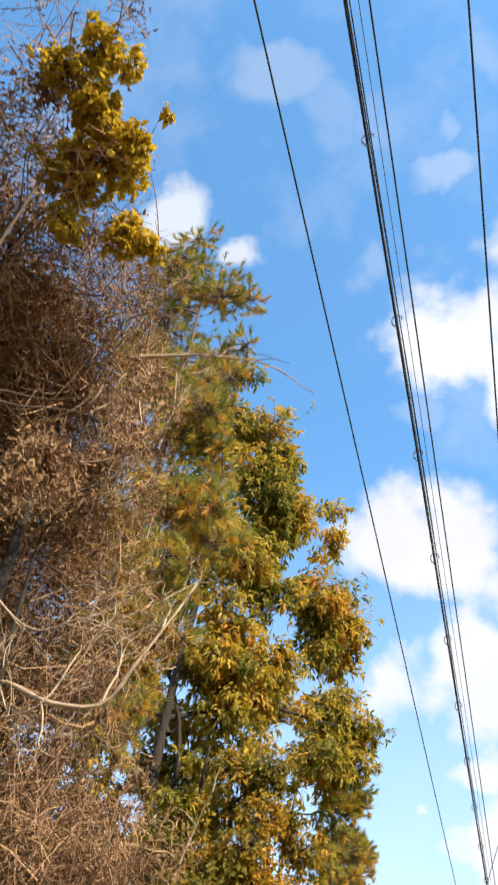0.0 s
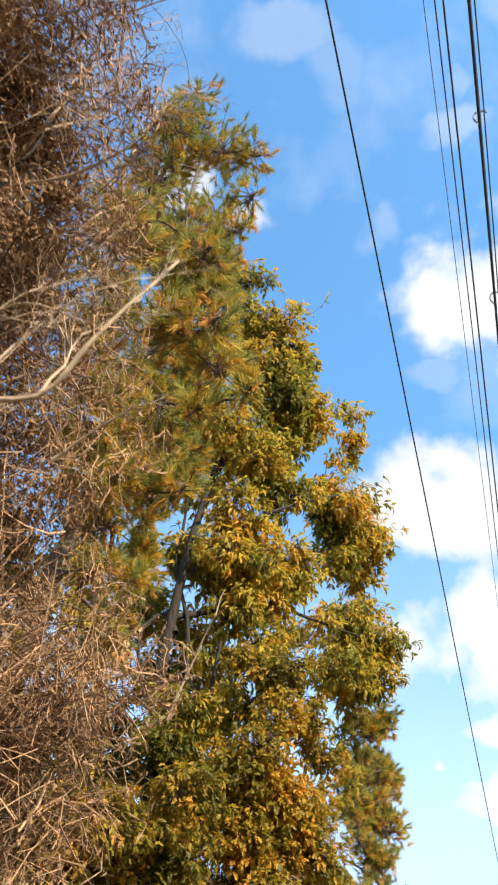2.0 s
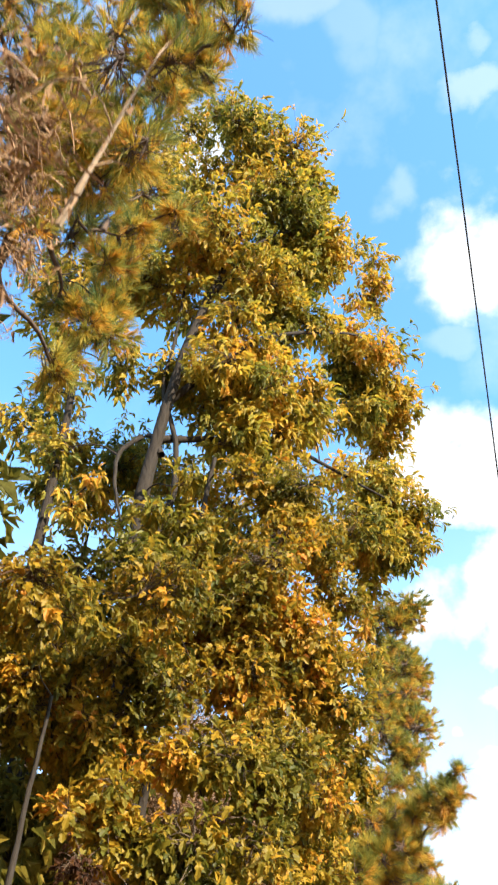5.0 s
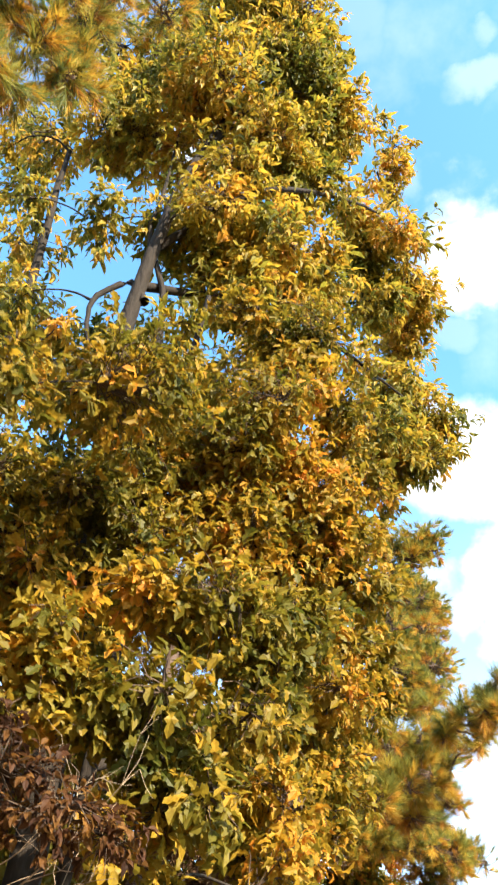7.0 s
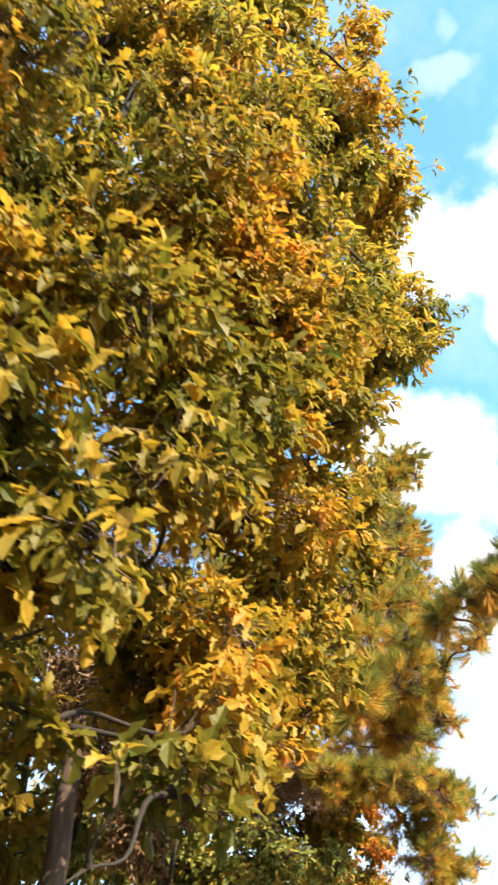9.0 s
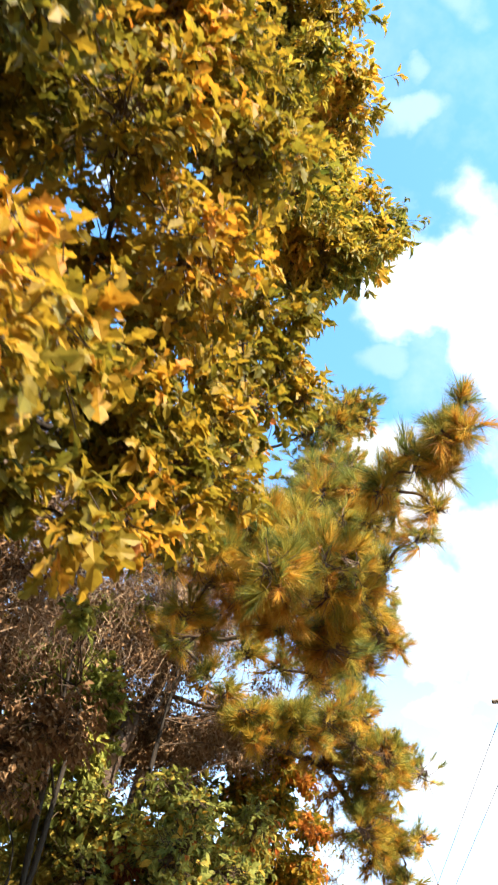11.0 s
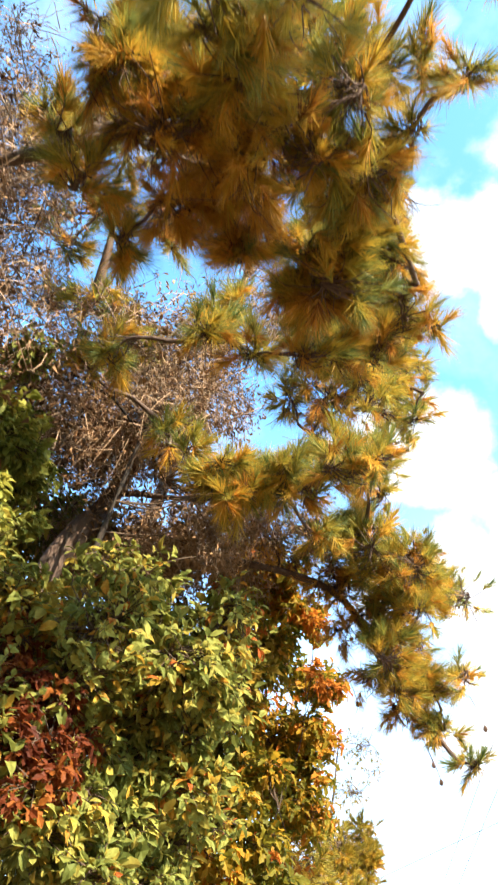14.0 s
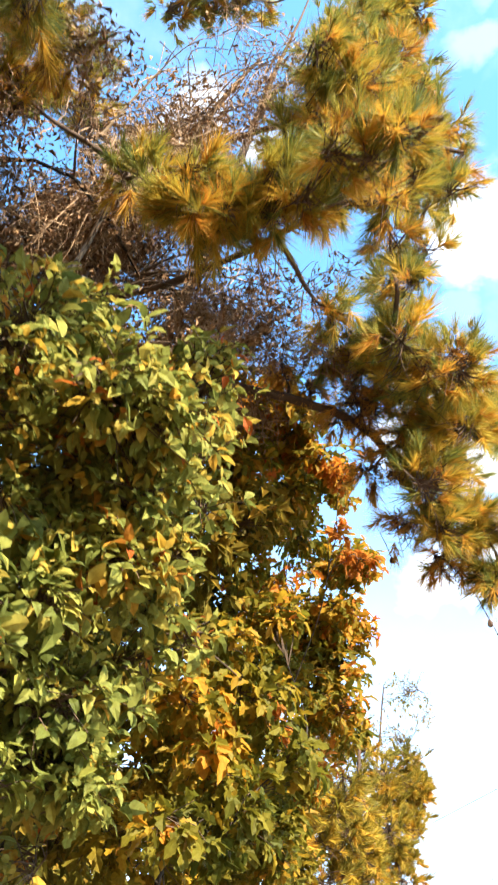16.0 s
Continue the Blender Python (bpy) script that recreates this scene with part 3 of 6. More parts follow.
            v.co.xy *= 1.0 - 6.0 * v.co.z
        me = bpy.data.meshes.new("cone")
        bm.to_mesh(me)
        bm.free()
        me.materials.append(CONE)
        ob = part("cone", me, root, "dark hanging pine cone")
        ob.location = Vector((x, y, z)) - Vector(inv)
        stalk = np.array([[(x, y, z + 0.03), (x - 0.03, y, z + 0.16), (x - 0.08, y + 0.02, z + 0.34)]]) - inv
        v, f = tubes(stalk, np.full((1, 3), 0.004), 4)
        part("stalk", mesh_of("stalk", v, f, PINE_BARK), root)
    return root


def vine_tangle(name, label, trunks, clumps, seed, mat, per=210, dead=90, hang=0.5, thick=0.0035, canes=26, backing=0, arches=0):
    """A thicket of dry vines over old stems: arching canes, a tangle of thin runners and shrivelled leaves."""
    rng = np.random.default_rng(seed)
    base = np.asarray(trunks[0][0], float)
    root = thing(name, label, "vine thicket", tuple(base))
    TPs = []
    for tr in trunks:
        tm, TP = trunk_mesh("stem", np.asarray(tr, float) - base, 0.055, 0.012, OAK_BARK, rng, n=24, sides=8, rough=0.12)
        part("stem", tm, root)
        TPs.append(TP + base)
    TPs = np.concatenate(TPs)
    vs, fs, off, lp, ld = [], [], 0, [], []
    C = np.array([c[:3] for c in clumps])
    R = np.array([c[3] for c in clumps])
    # the thicket goes on behind its face
    C = np.concatenate([C, C + np.array([-0.75, 0.45, -0.1]), C + np.array([-1.5, 0.7, 0.1])[None]])
    R = np.concatenate([R, R * 1.15, R * 1.3])

    def add(P, Rr):
        nonlocal off
        v, f = tubes(P, Rr, 3)
        vs.append(v)
        fs.append(f + off)
        off += len(v)

    for num, (c, r) in enumerate(zip(C, R)):
        if num < len(clumps):
            # an old limb into the clump
            k = np.argmin(np.linalg.norm(TPs - (c - np.array([0, 0, 0.5])), axis=1))
            a = TPs[k]
            span = np.linalg.norm(c - a)
            way = [a, a * 0.65 + c * 0.35 + rng.normal(0, 0.05, 3) * span, a * 0.3 + c * 0.7 + rng.normal(0, 0.05, 3) * span, c + rng.normal(0, 0.2, 3) * r]
            if span < 1.6:
                lm, _ = trunk_mesh("limb", np.stack(way) - base, rng.uniform(0.006, 0.012), 0.003, TWIG, rng, n=16, sides=6, rough=0.1)
                part("limb", lm, root)
        n = max(16, int(per * (0.2 + 1.8 * r * r) * (1.0 if num < 2 * len(clumps) else 0.45)))
        A, _ = within(rng, n, c, r, 1.0, 2.0)
        ln = r * rng.uniform(0.6, 1.7, n)
        d = unit(rng.normal(0, 1, (n, 3)) + np.array([0.25, 0, -hang * 0.6]))
        m = 4 if num < len(clumps) else 3
        P = np.empty((n, m, 3))
        P[:, 0] = A
        step = (ln / (m - 1))[:, None]
        turn = rng.normal(0, 0.22, (n, 3))
        for i in range(1, m):
            d = unit(d + turn + rng.normal(0, 0.16, (n, 3)) + np.array([0, 0, -0.10 * hang]))
            P[:, i] = P[:, i - 1] + d * step
        out = np.linalg.norm(P - c, axis=2) > r * 1.25
        P = np.where(out[:, :, None], c + unit(P - c) * r * 1.25, P)
        th = thick * rng.uniform(0.4, 1.3, n) ** 1.5
        add(P, th[:, None] * np.linspace(1, 0.35, m)[None])
        k = int(dead * (0.2 + 1.8 * r * r))
        pick = rng.integers(0, n, k)
        lp.append(P[pick, rng.integers(2, m, k)] + rng.normal(0, 0.02, (k, 3)))
        ld.append(unit(rng.normal(0, 0.5, (k, 3)) + np.array([0, 0, -0.9])))
    # longer canes that arch from clump to clump
    nc = canes
    i, j = rng.integers(0, len(C), nc), rng.integers(0, len(C), nc)
    far = np.linalg.norm(C[i] - C[j], axis=1) < 2.2
    i, j = i[far], j[far]
    S, E = C[i] + rng.normal(0, 0.6, (len(i), 3)) * R[i][:, None], C[j] + rng.normal(0, 0.9, (len(i), 3)) * R[j][:, None]
    t = np.linspace(0, 1, 16)[None, :, None]
    P = S[:, None] * (1 - t) + E[:, None] * t + np.sin(t * np.pi) * rng.normal(0, 0.25, (len(i), 1, 3)) + np.sin(t * 7) * rng.normal(0, 0.04, (len(i), 1, 3))
    add(P, (0.0022 + 0.0065 * rng.uniform(0, 1, len(i)) ** 2.2)[:, None] * np.linspace(1, 0.4, 16)[None])
    # pale old canes that arch out of the thicket, each with a few side shoots
    for _ in range(arches):
        c, r = C[rng.integers(0, len(clumps))], 0.5
        a = c + np.array([-0.15, 0.0, -0.25]) + rng.normal(0, 0.15, 3)
        d = unit(np.array([0.75, -0.15, 0.30]) + rng.normal(0, 0.35, 3))
        ln = rng.uniform(0.7, 1.25)
        way = [a, a + d * ln * 0.4 + np.array([0, 0, 0.10]), a + d * ln * 0.75 + np.array([0, 0, 0.09]), a + d * ln - np.array([0, 0, 0.12 * ln])]
        r0 = rng.uniform(0.007, 0.015)
        cm, CP = trunk_mesh("cane", np.stack(way) - base, r0, 0.002, PALE_CANE, rng, n=18, sides=6, rough=0.08)
        cane = part("cane", cm, root)
        k = rng.integers(5, 16, 6)
        sd = unit(d * 0.7 + rng.normal(0, 0.6, (6, 3)))
        sl = ln * rng.uniform(0.15, 0.4, (6, 1))
        SP = np.stack([CP[k], CP[k] + sd * sl * 0.5 + np.array([0, 0, 0.02]), CP[k] + sd * sl - np.array([0, 0, 0.04])], 1)
        for way in SP[:4]:
            v, f = tubes(way[None], np.linspace(1, 0.35, 3)[None] * r0 * 0.4, 4)
            part("side_shoot", mesh_of("side_shoot", v, f, PALE_CANE), cane)
    part("runner_tangle", mesh_of("runner_tangle", np.concatenate(vs) - base, np.concatenate(fs), mat), root, kind="stuff")
    front = len(np.concatenate(lp))
    for c, r in list(zip(C, R))[len(clumps):]:
        k = int(backing * (0.2 + 1.8 * r * r))
        q, _ = within(rng, k, c, r * 1.1, 1.0, 2.0)
        lp.append(q)
        ld.append(unit(rng.normal(0, 0.6, (k, 3)) + np.array([0, 0, -0.7])))
    lp, ld = np.concatenate(lp), np.concatenate(ld)
    size = np.where(np.arange(len(lp)) < front, rng.uniform(0.025, 0.065, len(lp)), rng.uniform(0.035, 0.08, len(lp)))
    V, FF, tone = scatter_kinds(SHRIVEL, lp - base, frames_for(ld, rng.normal(size=lp.shape)), size, rng.uniform(0, 1, len(lp)), rng)
    part("dead_foliage", mesh_of("dead_foliage", V, FF, DEAD_LEAF, tone), root, kind="stuff")
    return root


def dead_tree(name, label, trunk, limbs, seed, girth=0.07, twigs=1.0):
    """A leafless tree: limbs that fork three times into finer and finer crooked twigs."""
    rng = np.random.default_rng(seed)
    root = thing(name, label, "tree", trunk[0])
    inv = np.asarray(trunk[0], float)
    tm, TP = trunk_mesh("trunk", np.asarray(trunk, float) - inv, girth, girth * 0.5, OAK_BARK, rng)
    part("trunk", tm, root)
    for way, r0, mat in limbs:
        way = np.asarray(way, float)
        foot = TP[np.argmin(np.linalg.norm(TP + inv - way[0], axis=1))] + inv
        lm, LP = trunk_mesh("limb", np.concatenate([[foot], way]) - inv, r0, r0 * 0.3, mat, rng, n=30, sides=7, rough=0.12)
        limb = part("limb", lm, root)
        base, grow, r = LP[8:], unit(np.gradient(LP, axis=0))[8:], r0 * 0.42
        vs, fs, off = [], [], 0
        for level, (count, ln) in enumerate(((9, 0.42), (44, 0.24), (120, 0.13))):
            count = max(3, int(count * twigs))
            k = rng.integers(0, len(base), count)
            d = unit(grow[k] * 0.75 + rng.normal(0, 0.5, (count, 3)) + np.array([0.15, 0.0, 0.12]))
            L = ln * rng.uniform(0.6, 1.4, (count, 1))
            P = [base[k]]
            for _ in range(4):
                d = unit(d + rng.normal(0, 0.2, d.shape) + np.array([0, 0, 0.05]))
                P.append(P[-1] + d * L / 4)
            P = np.stack(P, 1)
            v, f = tubes(P, np.linspace(1, 0.4, 5)[None] * np.full((count, 1), max(r, 0.0018)), 4)
            vs.append(v)
            fs.append(f + off)
            off += len(v)
            base, grow, r = P[:, 2:].reshape(-1, 3), np.repeat(d, 3, 0), r * 0.5
        part("twig_work", mesh_of("twig_work", np.concatenate(vs), np.concatenate(fs), PALE_CANE), limb, kind="stuff")
    return root


# ---------------------------------------------------------------- ground
def ground():
    g = 60
    x = np.sign(np.linspace(-1, 1, g)) * np.abs(np.linspace(-1, 1, g)) ** 3 * 1500
    X, Y = np.meshgrid(x, x + 12)
    Z = np.where(X < -1.5, 0.25 * (1 - np.exp(np.minimum(X + 1.5, 0) * 0.6)), 0) * 1.0
    V = np.stack([X, Y, Z], -1).reshape(-1, 3)
    i = np.arange(g * g).reshape(g, g)
    F = np.stack([i[:-1, :-1], i[:-1, 1:], i[1:, 1:], i[1:, :-1]], -1).reshape(-1, 4)
    tagged(new("ground", mesh_of("ground", V, F, SOIL, smooth=True)), "brown ground with leaf litter beside the trees", "ground", kind="structure")


ground()

# ---------------------------------------------------------------- the trees
VINE_HIGH = [
    (-1.75, 1.8, 8.53, 0.5), (-1.57, 2.5, 7.92, 0.46), (-2.26, 3.2, 7.92, 0.59), (-1.61, 3.4, 7.89, 0.4),
    (-2.43, 4.5, 7.61, 0.69), (-1.91, 5, 8.2, 0.59), (-2.49, 6, 7.18, 0.81), (-1.87, 6.3, 7.41, 0.42),
    (-2.75, 2.5, 8.14, 0.57), (-3.19, 4.2, 7.73, 0.69), (-3.3, 5.6, 6.51, 0.74), (-2.6, 6.5, 5.97, 0.65),
    (-1.83, 6.7, 6.07, 0.39), (-1.08, 1.5, 8.44, 0.17), (-1.38, 4, 8.08, 0.21), (-1.37, 4.6, 8.19, 0.23),
]
VINE_HIGH_MORE = [
    (-1.61, 5.4, 8.11, 0.27), (-1.55, 5.8, 7.74, 0.27), (-1.69, 6.5, 6.8, 0.26), (-1.47, 6.7, 6.31, 0.23),
    (-1.22, 4.6, 6.83, 0.22), (-1.05, 4.4, 7.1, 0.16), (-1.29, 4, 6.43, 0.22), (-1.41, 5, 6.73, 0.25),
    (-1.11, 3.2, 5.93, 0.15), (-0.82, 2.8, 5.43, 0.12), (-0.94, 2.7, 5.07, 0.14), (-1.48, 3.6, 8.67, 0.33),
    (-1.43, 4.2, 8.83, 0.29), (-1.62, 4, 8.31, 0.33), (-1.41, 4.6, 8.6, 0.26), (-1.67, 3.3, 8.13, 0.3),
]
VINE_MID = [
    (-1.89, 4, 7.95, 0.37), (-2.29, 5.5, 7.65, 0.47), (-2.31, 3.8, 7.87, 0.46), (-1.73, 4.4, 8.14, 0.31),
    (-2.91, 5.6, 7.38, 0.57), (-1.98, 5.6, 7.82, 0.36), (-1.98, 3, 8.01, 0.34), (-1.43, 3, 7.92, 0.24),
    (-1.97, 2.3, 8.08, 0.36), (-2.2, 6.4, 6.68, 0.4), (-2.79, 6.2, 6.42, 0.44),
]
VINE_GAP = [
    (-2.6, 3.7, 9.77, 0.3), (-2, 3.8, 9.2, 0.28), (-1.62, 4, 9.06, 0.24), (-1.72, 4, 8.18, 0.28),
    (-2.13, 4, 8.14, 0.3), (-1.47, 4.3, 7.96, 0.24), (-2.7, 3.3, 10.8, 0.28), (-2.75, 3.4, 9.78, 0.3),
    (-2.79, 5.6, 9.91, 0.32), (-2.35, 5.8, 9.2, 0.3), (-2.64, 6, 8.6, 0.32), (-2.06, 6.2, 8.85, 0.25),
]
VINE_LOW = [
    (-2.47, 7, 4.74, 0.7), (-1.79, 7.2, 4.62, 0.5), (-3.23, 6.8, 4.92, 0.7), (-2.13, 7.4, 3.8, 0.52),
    (-1.67, 7.3, 4.4, 0.38), (-1.32, 7.4, 4.62, 0.24), (-2.32, 7.2, 4.59, 0.47), (-2.81, 7.3, 4.01, 0.57),
    (-1.82, 7.6, 3.89, 0.38), (-2.07, 7.6, 3.4, 0.39), (-2.02, 7.2, 4.45, 0.32), (-2.24, 8.2, 6.33, 0.33),
    (-1.97, 8.4, 5.9, 0.2), (-2.16, 8.3, 5.36, 0.26), (-1.85, 8.4, 5.37, 0.13), (-2.08, 8.5, 5.04, 0.16),
]
YELLOW = [
    (-1.35, 1.75, 8.39, 0.2), (-1.41, 2.1, 8.03, 0.26), (-1.39, 2.5, 8.01, 0.32), (-1.69, 2.5, 7.84, 0.23),
    (-1.13, 2.35, 7.93, 0.16), (-1.71, 2.8, 7.56, 0.16), (-1.26, 3, 7.69, 0.19), (-1.09, 3.1, 7.66, 0.12),
    (-1.1, 1.85, 8.23, 0.11), (-0.84, 2.1, 7.9, 0.06), (-1.64, 1.8, 8.2, 0.18),
]
SHRUB_R = [
    (-2.28, 12.4, 3.2, 0.27), (-1.98, 12.4, 3.03, 0.23), (-2.45, 12.5, 3.55, 0.19), (-1.78, 12.6, 2.98, 0.18),
]
PINE_A = [
    (-1.92, 8.1, 17.57, 0.47), (-2.15, 8.2, 16.32, 0.57), (-1.42, 8.9, 16.73, 0.67), (-0.86, 8.8, 16.26, 0.36),
    (-0.95, 8.8, 14.41, 0.45), (-2.46, 9.1, 15.62, 0.77), (-1.57, 9, 14.38, 0.48), (-1.98, 9.2, 13.43, 0.58),
    (-2.67, 9.2, 14.03, 0.66), (-3.06, 9.2, 17.94, 0.64), (-2.84, 8.6, 14.14, 0.59), (-1.61, 7.3, 8.78, 0.43),
    (-1.19, 7.3, 8.68, 0.36), (-1.14, 7.6, 8.45, 0.28), (-2.56, 7.6, 10.92, 0.53), (-2.45, 7.2, 8.57, 0.35),
    (-0.84, 8.6, 9.19, 0.21),
]
PINE_A_MORE = [
    (-2.13, 8.9, 9.18, 0.48), (-2.78, 8.7, 8.61, 0.45), (-1.75, 9.1, 8.08, 0.28), (-2.53, 9, 8.08, 0.38),
    (-1.57, 8.6, 12.26, 0.42), (-2.7, 11.3, 9, 0.26), (-2.66, 10.8, 8.11, 0.24), (-2.61, 11.4, 8.63, 0.23),
    (-2.63, 11.2, 9.64, 0.24), (-2.81, 11, 7.72, 0.22), (-2.74, 8.3, 13.29, 0.57), (-1.82, 8.6, 12.78, 0.47),
    (-2.83, 8.4, 11.29, 0.42), (-1.64, 9, 12.41, 0.36), (-2.27, 9, 10.63, 0.39), (-3.05, 8.8, 10.01, 0.4),
    (-1.75, 9.4, 9.92, 0.3),
]
PINE_A_REST = [
    (-1.49, 9.4, 11.25, 0.32), (-2.11, 9.6, 9.13, 0.31), (-2.98, 11, 10.53, 0.35), (-2.51, 11.3, 11.56, 0.36),
    (-2.21, 11.8, 11.45, 0.3), (-2.67, 11.4, 10.14, 0.29), (-1.36, 9, 13.04, 0.37), (-2.01, 9.2, 12.44, 0.41),
    (-1.26, 9.2, 11.89, 0.31), (-2.35, 9, 13.52, 0.43), (-1.75, 9.4, 10.68, 0.38), (-2.24, 9.5, 9.41, 0.35),
    (-2.55, 9.3, 8.42, 0.36), (-2.55, 9.2, 7.05, 0.23), (-1.44, 9.6, 10.88, 0.3),
]
PINE_A_SIDE = [
    (-2.98, 10.6, 9.41, 0.2), (-2.58, 10.8, 9.16, 0.18), (-2.87, 10.6, 8.17, 0.2), (-2.66, 10.9, 8.22, 0.17),
    (-2.35, 10.8, 9.76, 0.2), (-1.92, 10.9, 10.2, 0.18), (-2.71, 10.6, 7.1, 0.16),
]
PINE_A_FILL = [
    (-2.1, 9.16, 13.95, 0.39), (-2.52, 8.92, 8.88, 0.4), (-2.66, 8.98, 10.31, 0.34), (-2.68, 11.4, 8.82, 0.21),
    (-1.43, 7.36, 8.78, 0.32), (-1.42, 9.41, 11.51, 0.28), (-2.91, 11.28, 10.27, 0.29), (-1.53, 8.65, 16.27, 0.38),
    (-1.86, 8.97, 12.28, 0.36), (-1.75, 9.27, 13.23, 0.4), (-2.41, 9.24, 13.7, 0.51), (-1.48, 9.56, 11.12, 0.28),
    (-1.92, 9.23, 12.45, 0.34), (-2.14, 8.3, 16.93, 0.43), (-1.66, 9.26, 12.18, 0.32), (-2.92, 9.33, 16.72, 0.58),
    (-1.5, 8.87, 9.21, 0.29), (-2.95, 8.62, 10.61, 0.35), (-2.07, 9.19, 15.03, 0.51), (-1.18, 9.02, 16.6, 0.42),
    (-2.87, 8.59, 13.77, 0.49), (-3.06, 9.01, 14.18, 0.51), (-1.51, 9.1, 12.67, 0.32), (-2.73, 8.94, 8.35, 0.36),
]
PINE_A_FILL_MORE = [
    (-1.51, 8.92, 12.74, 0.35), (-2.41, 9.56, 8.77, 0.3), (-1.22, 8.95, 13.65, 0.35), (-2.75, 9.29, 9.72, 0.33),
    (-2.4, 9.19, 8.75, 0.37), (-2.64, 11.47, 10.79, 0.29), (-2.18, 9.35, 8.24, 0.28), (-2.76, 8.05, 11.09, 0.4),
    (-2.36, 9.18, 13.36, 0.43), (-2.68, 9, 7.85, 0.3), (-2.32, 9.02, 8.33, 0.32), (-2.27, 9.13, 17.33, 0.54),
    (-2.66, 8.96, 9.67, 0.38), (-1.76, 8.63, 17.22, 0.47), (-1.97, 9.37, 10.79, 0.3), (-2.62, 11.17, 8.37, 0.2),
    (-1.7, 8.94, 12.4, 0.33), (-1.53, 9.07, 13.83, 0.42), (-1.97, 9.42, 8.57, 0.26), (-2.64, 8.93, 13.77, 0.44),
    (-1.47, 9.05, 12.12, 0.32), (-2.52, 9.24, 13.78, 0.46), (-2.29, 8.71, 16.03, 0.55), (-2.01, 9.56, 9.51, 0.27),
]
PINE_A_FILL_REST = [
    (-1.88, 8.73, 16.58, 0.51), (-1.74, 8.95, 12.57, 0.36), (-1.8, 9.46, 10.27, 0.3), (-2.65, 8.83, 17.81, 0.45),
    (-2.74, 9.26, 14.75, 0.58), (-2.28, 9.38, 9.32, 0.36), (-2.6, 9.33, 7.74, 0.27), (-2.26, 9.65, 9.26, 0.3),
    (-1.67, 9.46, 10.92, 0.32), (-2.69, 7.96, 8.66, 0.34), (-1.63, 8.9, 12.89, 0.37), (-2.69, 11.38, 9.15, 0.2),
]
OAK_B_TOP = [
    (-0.64, 14.5, 18.63, 0.84), (-1.11, 14.5, 16.95, 0.8), (-0.38, 15, 17.21, 0.57), (-1.65, 13.6, 18.24, 0.65),
    (-0.13, 15.5, 16.31, 0.72), (-0.87, 15.3, 15.48, 0.78), (0.49, 16.5, 15.87, 0.25), (1.03, 16.8, 16.71, 0.33),
    (0.73, 17.5, 15.12, 0.82), (1.25, 19, 14.98, 0.65), (0.06, 17, 15.15, 0.45), (-1.41, 15, 14.32, 0.81),
    (-1.73, 14.5, 12.77, 0.68), (-2.45, 14, 15.33, 0.9), (0.87, 19.5, 14.15, 0.51), (-1.04, 14.6, 16.26, 0.87),
]
OAK_B_TOP_MORE = [
    (-1.92, 14, 14.43, 0.79), (-3.11, 14.4, 13.87, 0.73), (-0.16, 15, 18.03, 0.41), (-0.28, 15.3, 16.23, 0.69),
    (-1.79, 15.2, 11.96, 0.57), (-0.57, 15.4, 13.62, 0.55), (-1.23, 15.6, 10.94, 0.56), (-3.24, 15, 21.76, 0.72),
    (-3.66, 15, 19.02, 0.65), (-4.06, 15, 17.26, 0.6), (-2.36, 15.2, 22.78, 0.75), (-5.34, 15.4, 21.4, 0.72),
    (-1.29, 15.6, 22.81, 0.54),
]
OAK_B_MID = [
    (-4.19, 17.2, 12.49, 0.65), (-4.87, 17.2, 11.11, 0.67), (-6.13, 17, 13.33, 0.73), (-3.35, 17, 9.82, 0.51),
    (-1.77, 14.8, 10.18, 0.52), (-4.16, 17, 11.86, 0.69), (-3.09, 17, 11.37, 0.67), (-2.19, 17, 10.78, 0.42),
    (-3.63, 16.6, 9.95, 0.56), (-2.44, 16.6, 9.53, 0.62), (-1.71, 17, 11.75, 0.54), (-1.58, 15, 8.45, 0.54),
    (-2.46, 15, 8.16, 0.53), (-1.11, 15.5, 9.49, 0.52),
]
OAK_B_LOW = [
    (-1.25, 15, 11.48, 0.72), (-2.11, 15, 11.38, 0.64), (-0.56, 16, 11.95, 0.54), (1.34, 19.7, 12.56, 0.64),
    (0.53, 19, 12.51, 0.63), (1.01, 19.5, 11.4, 0.64), (0.11, 18.5, 11.2, 0.66), (-0.54, 16, 16.55, 0.7),
    (-1.34, 14.5, 13.85, 0.71), (-3.82, 14.5, 14.21, 0.73), (-3.64, 14.5, 11.79, 0.52), (-1.96, 14.2, 11.28, 0.6),
    (0.33, 18, 14.29, 0.69), (1.14, 20, 16.09, 0.67), (1.04, 20, 12.3, 0.59),
]
OAK_B_LOW_MORE = [
    (0.29, 19.5, 11.62, 0.6), (0.51, 19, 12.84, 0.62), (-5.76, 15.2, 16.08, 0.68), (-1.33, 14.6, 11.13, 0.49),
    (-4.2, 15, 18.52, 0.35), (-2.83, 14.6, 16.87, 0.62), (1.09, 16.9, 17.78, 0.36), (0.86, 17.2, 16.52, 0.3),
    (0.11, 20, 11.63, 0.28), (0.93, 20, 12, 0.29), (-0.57, 20.2, 11.28, 0.22), (0.03, 20.3, 10.07, 0.25),
    (0.34, 20.4, 9.72, 0.19), (-0.01, 20.5, 9.12, 0.15), (0.27, 20.2, 10.92, 0.26),
]
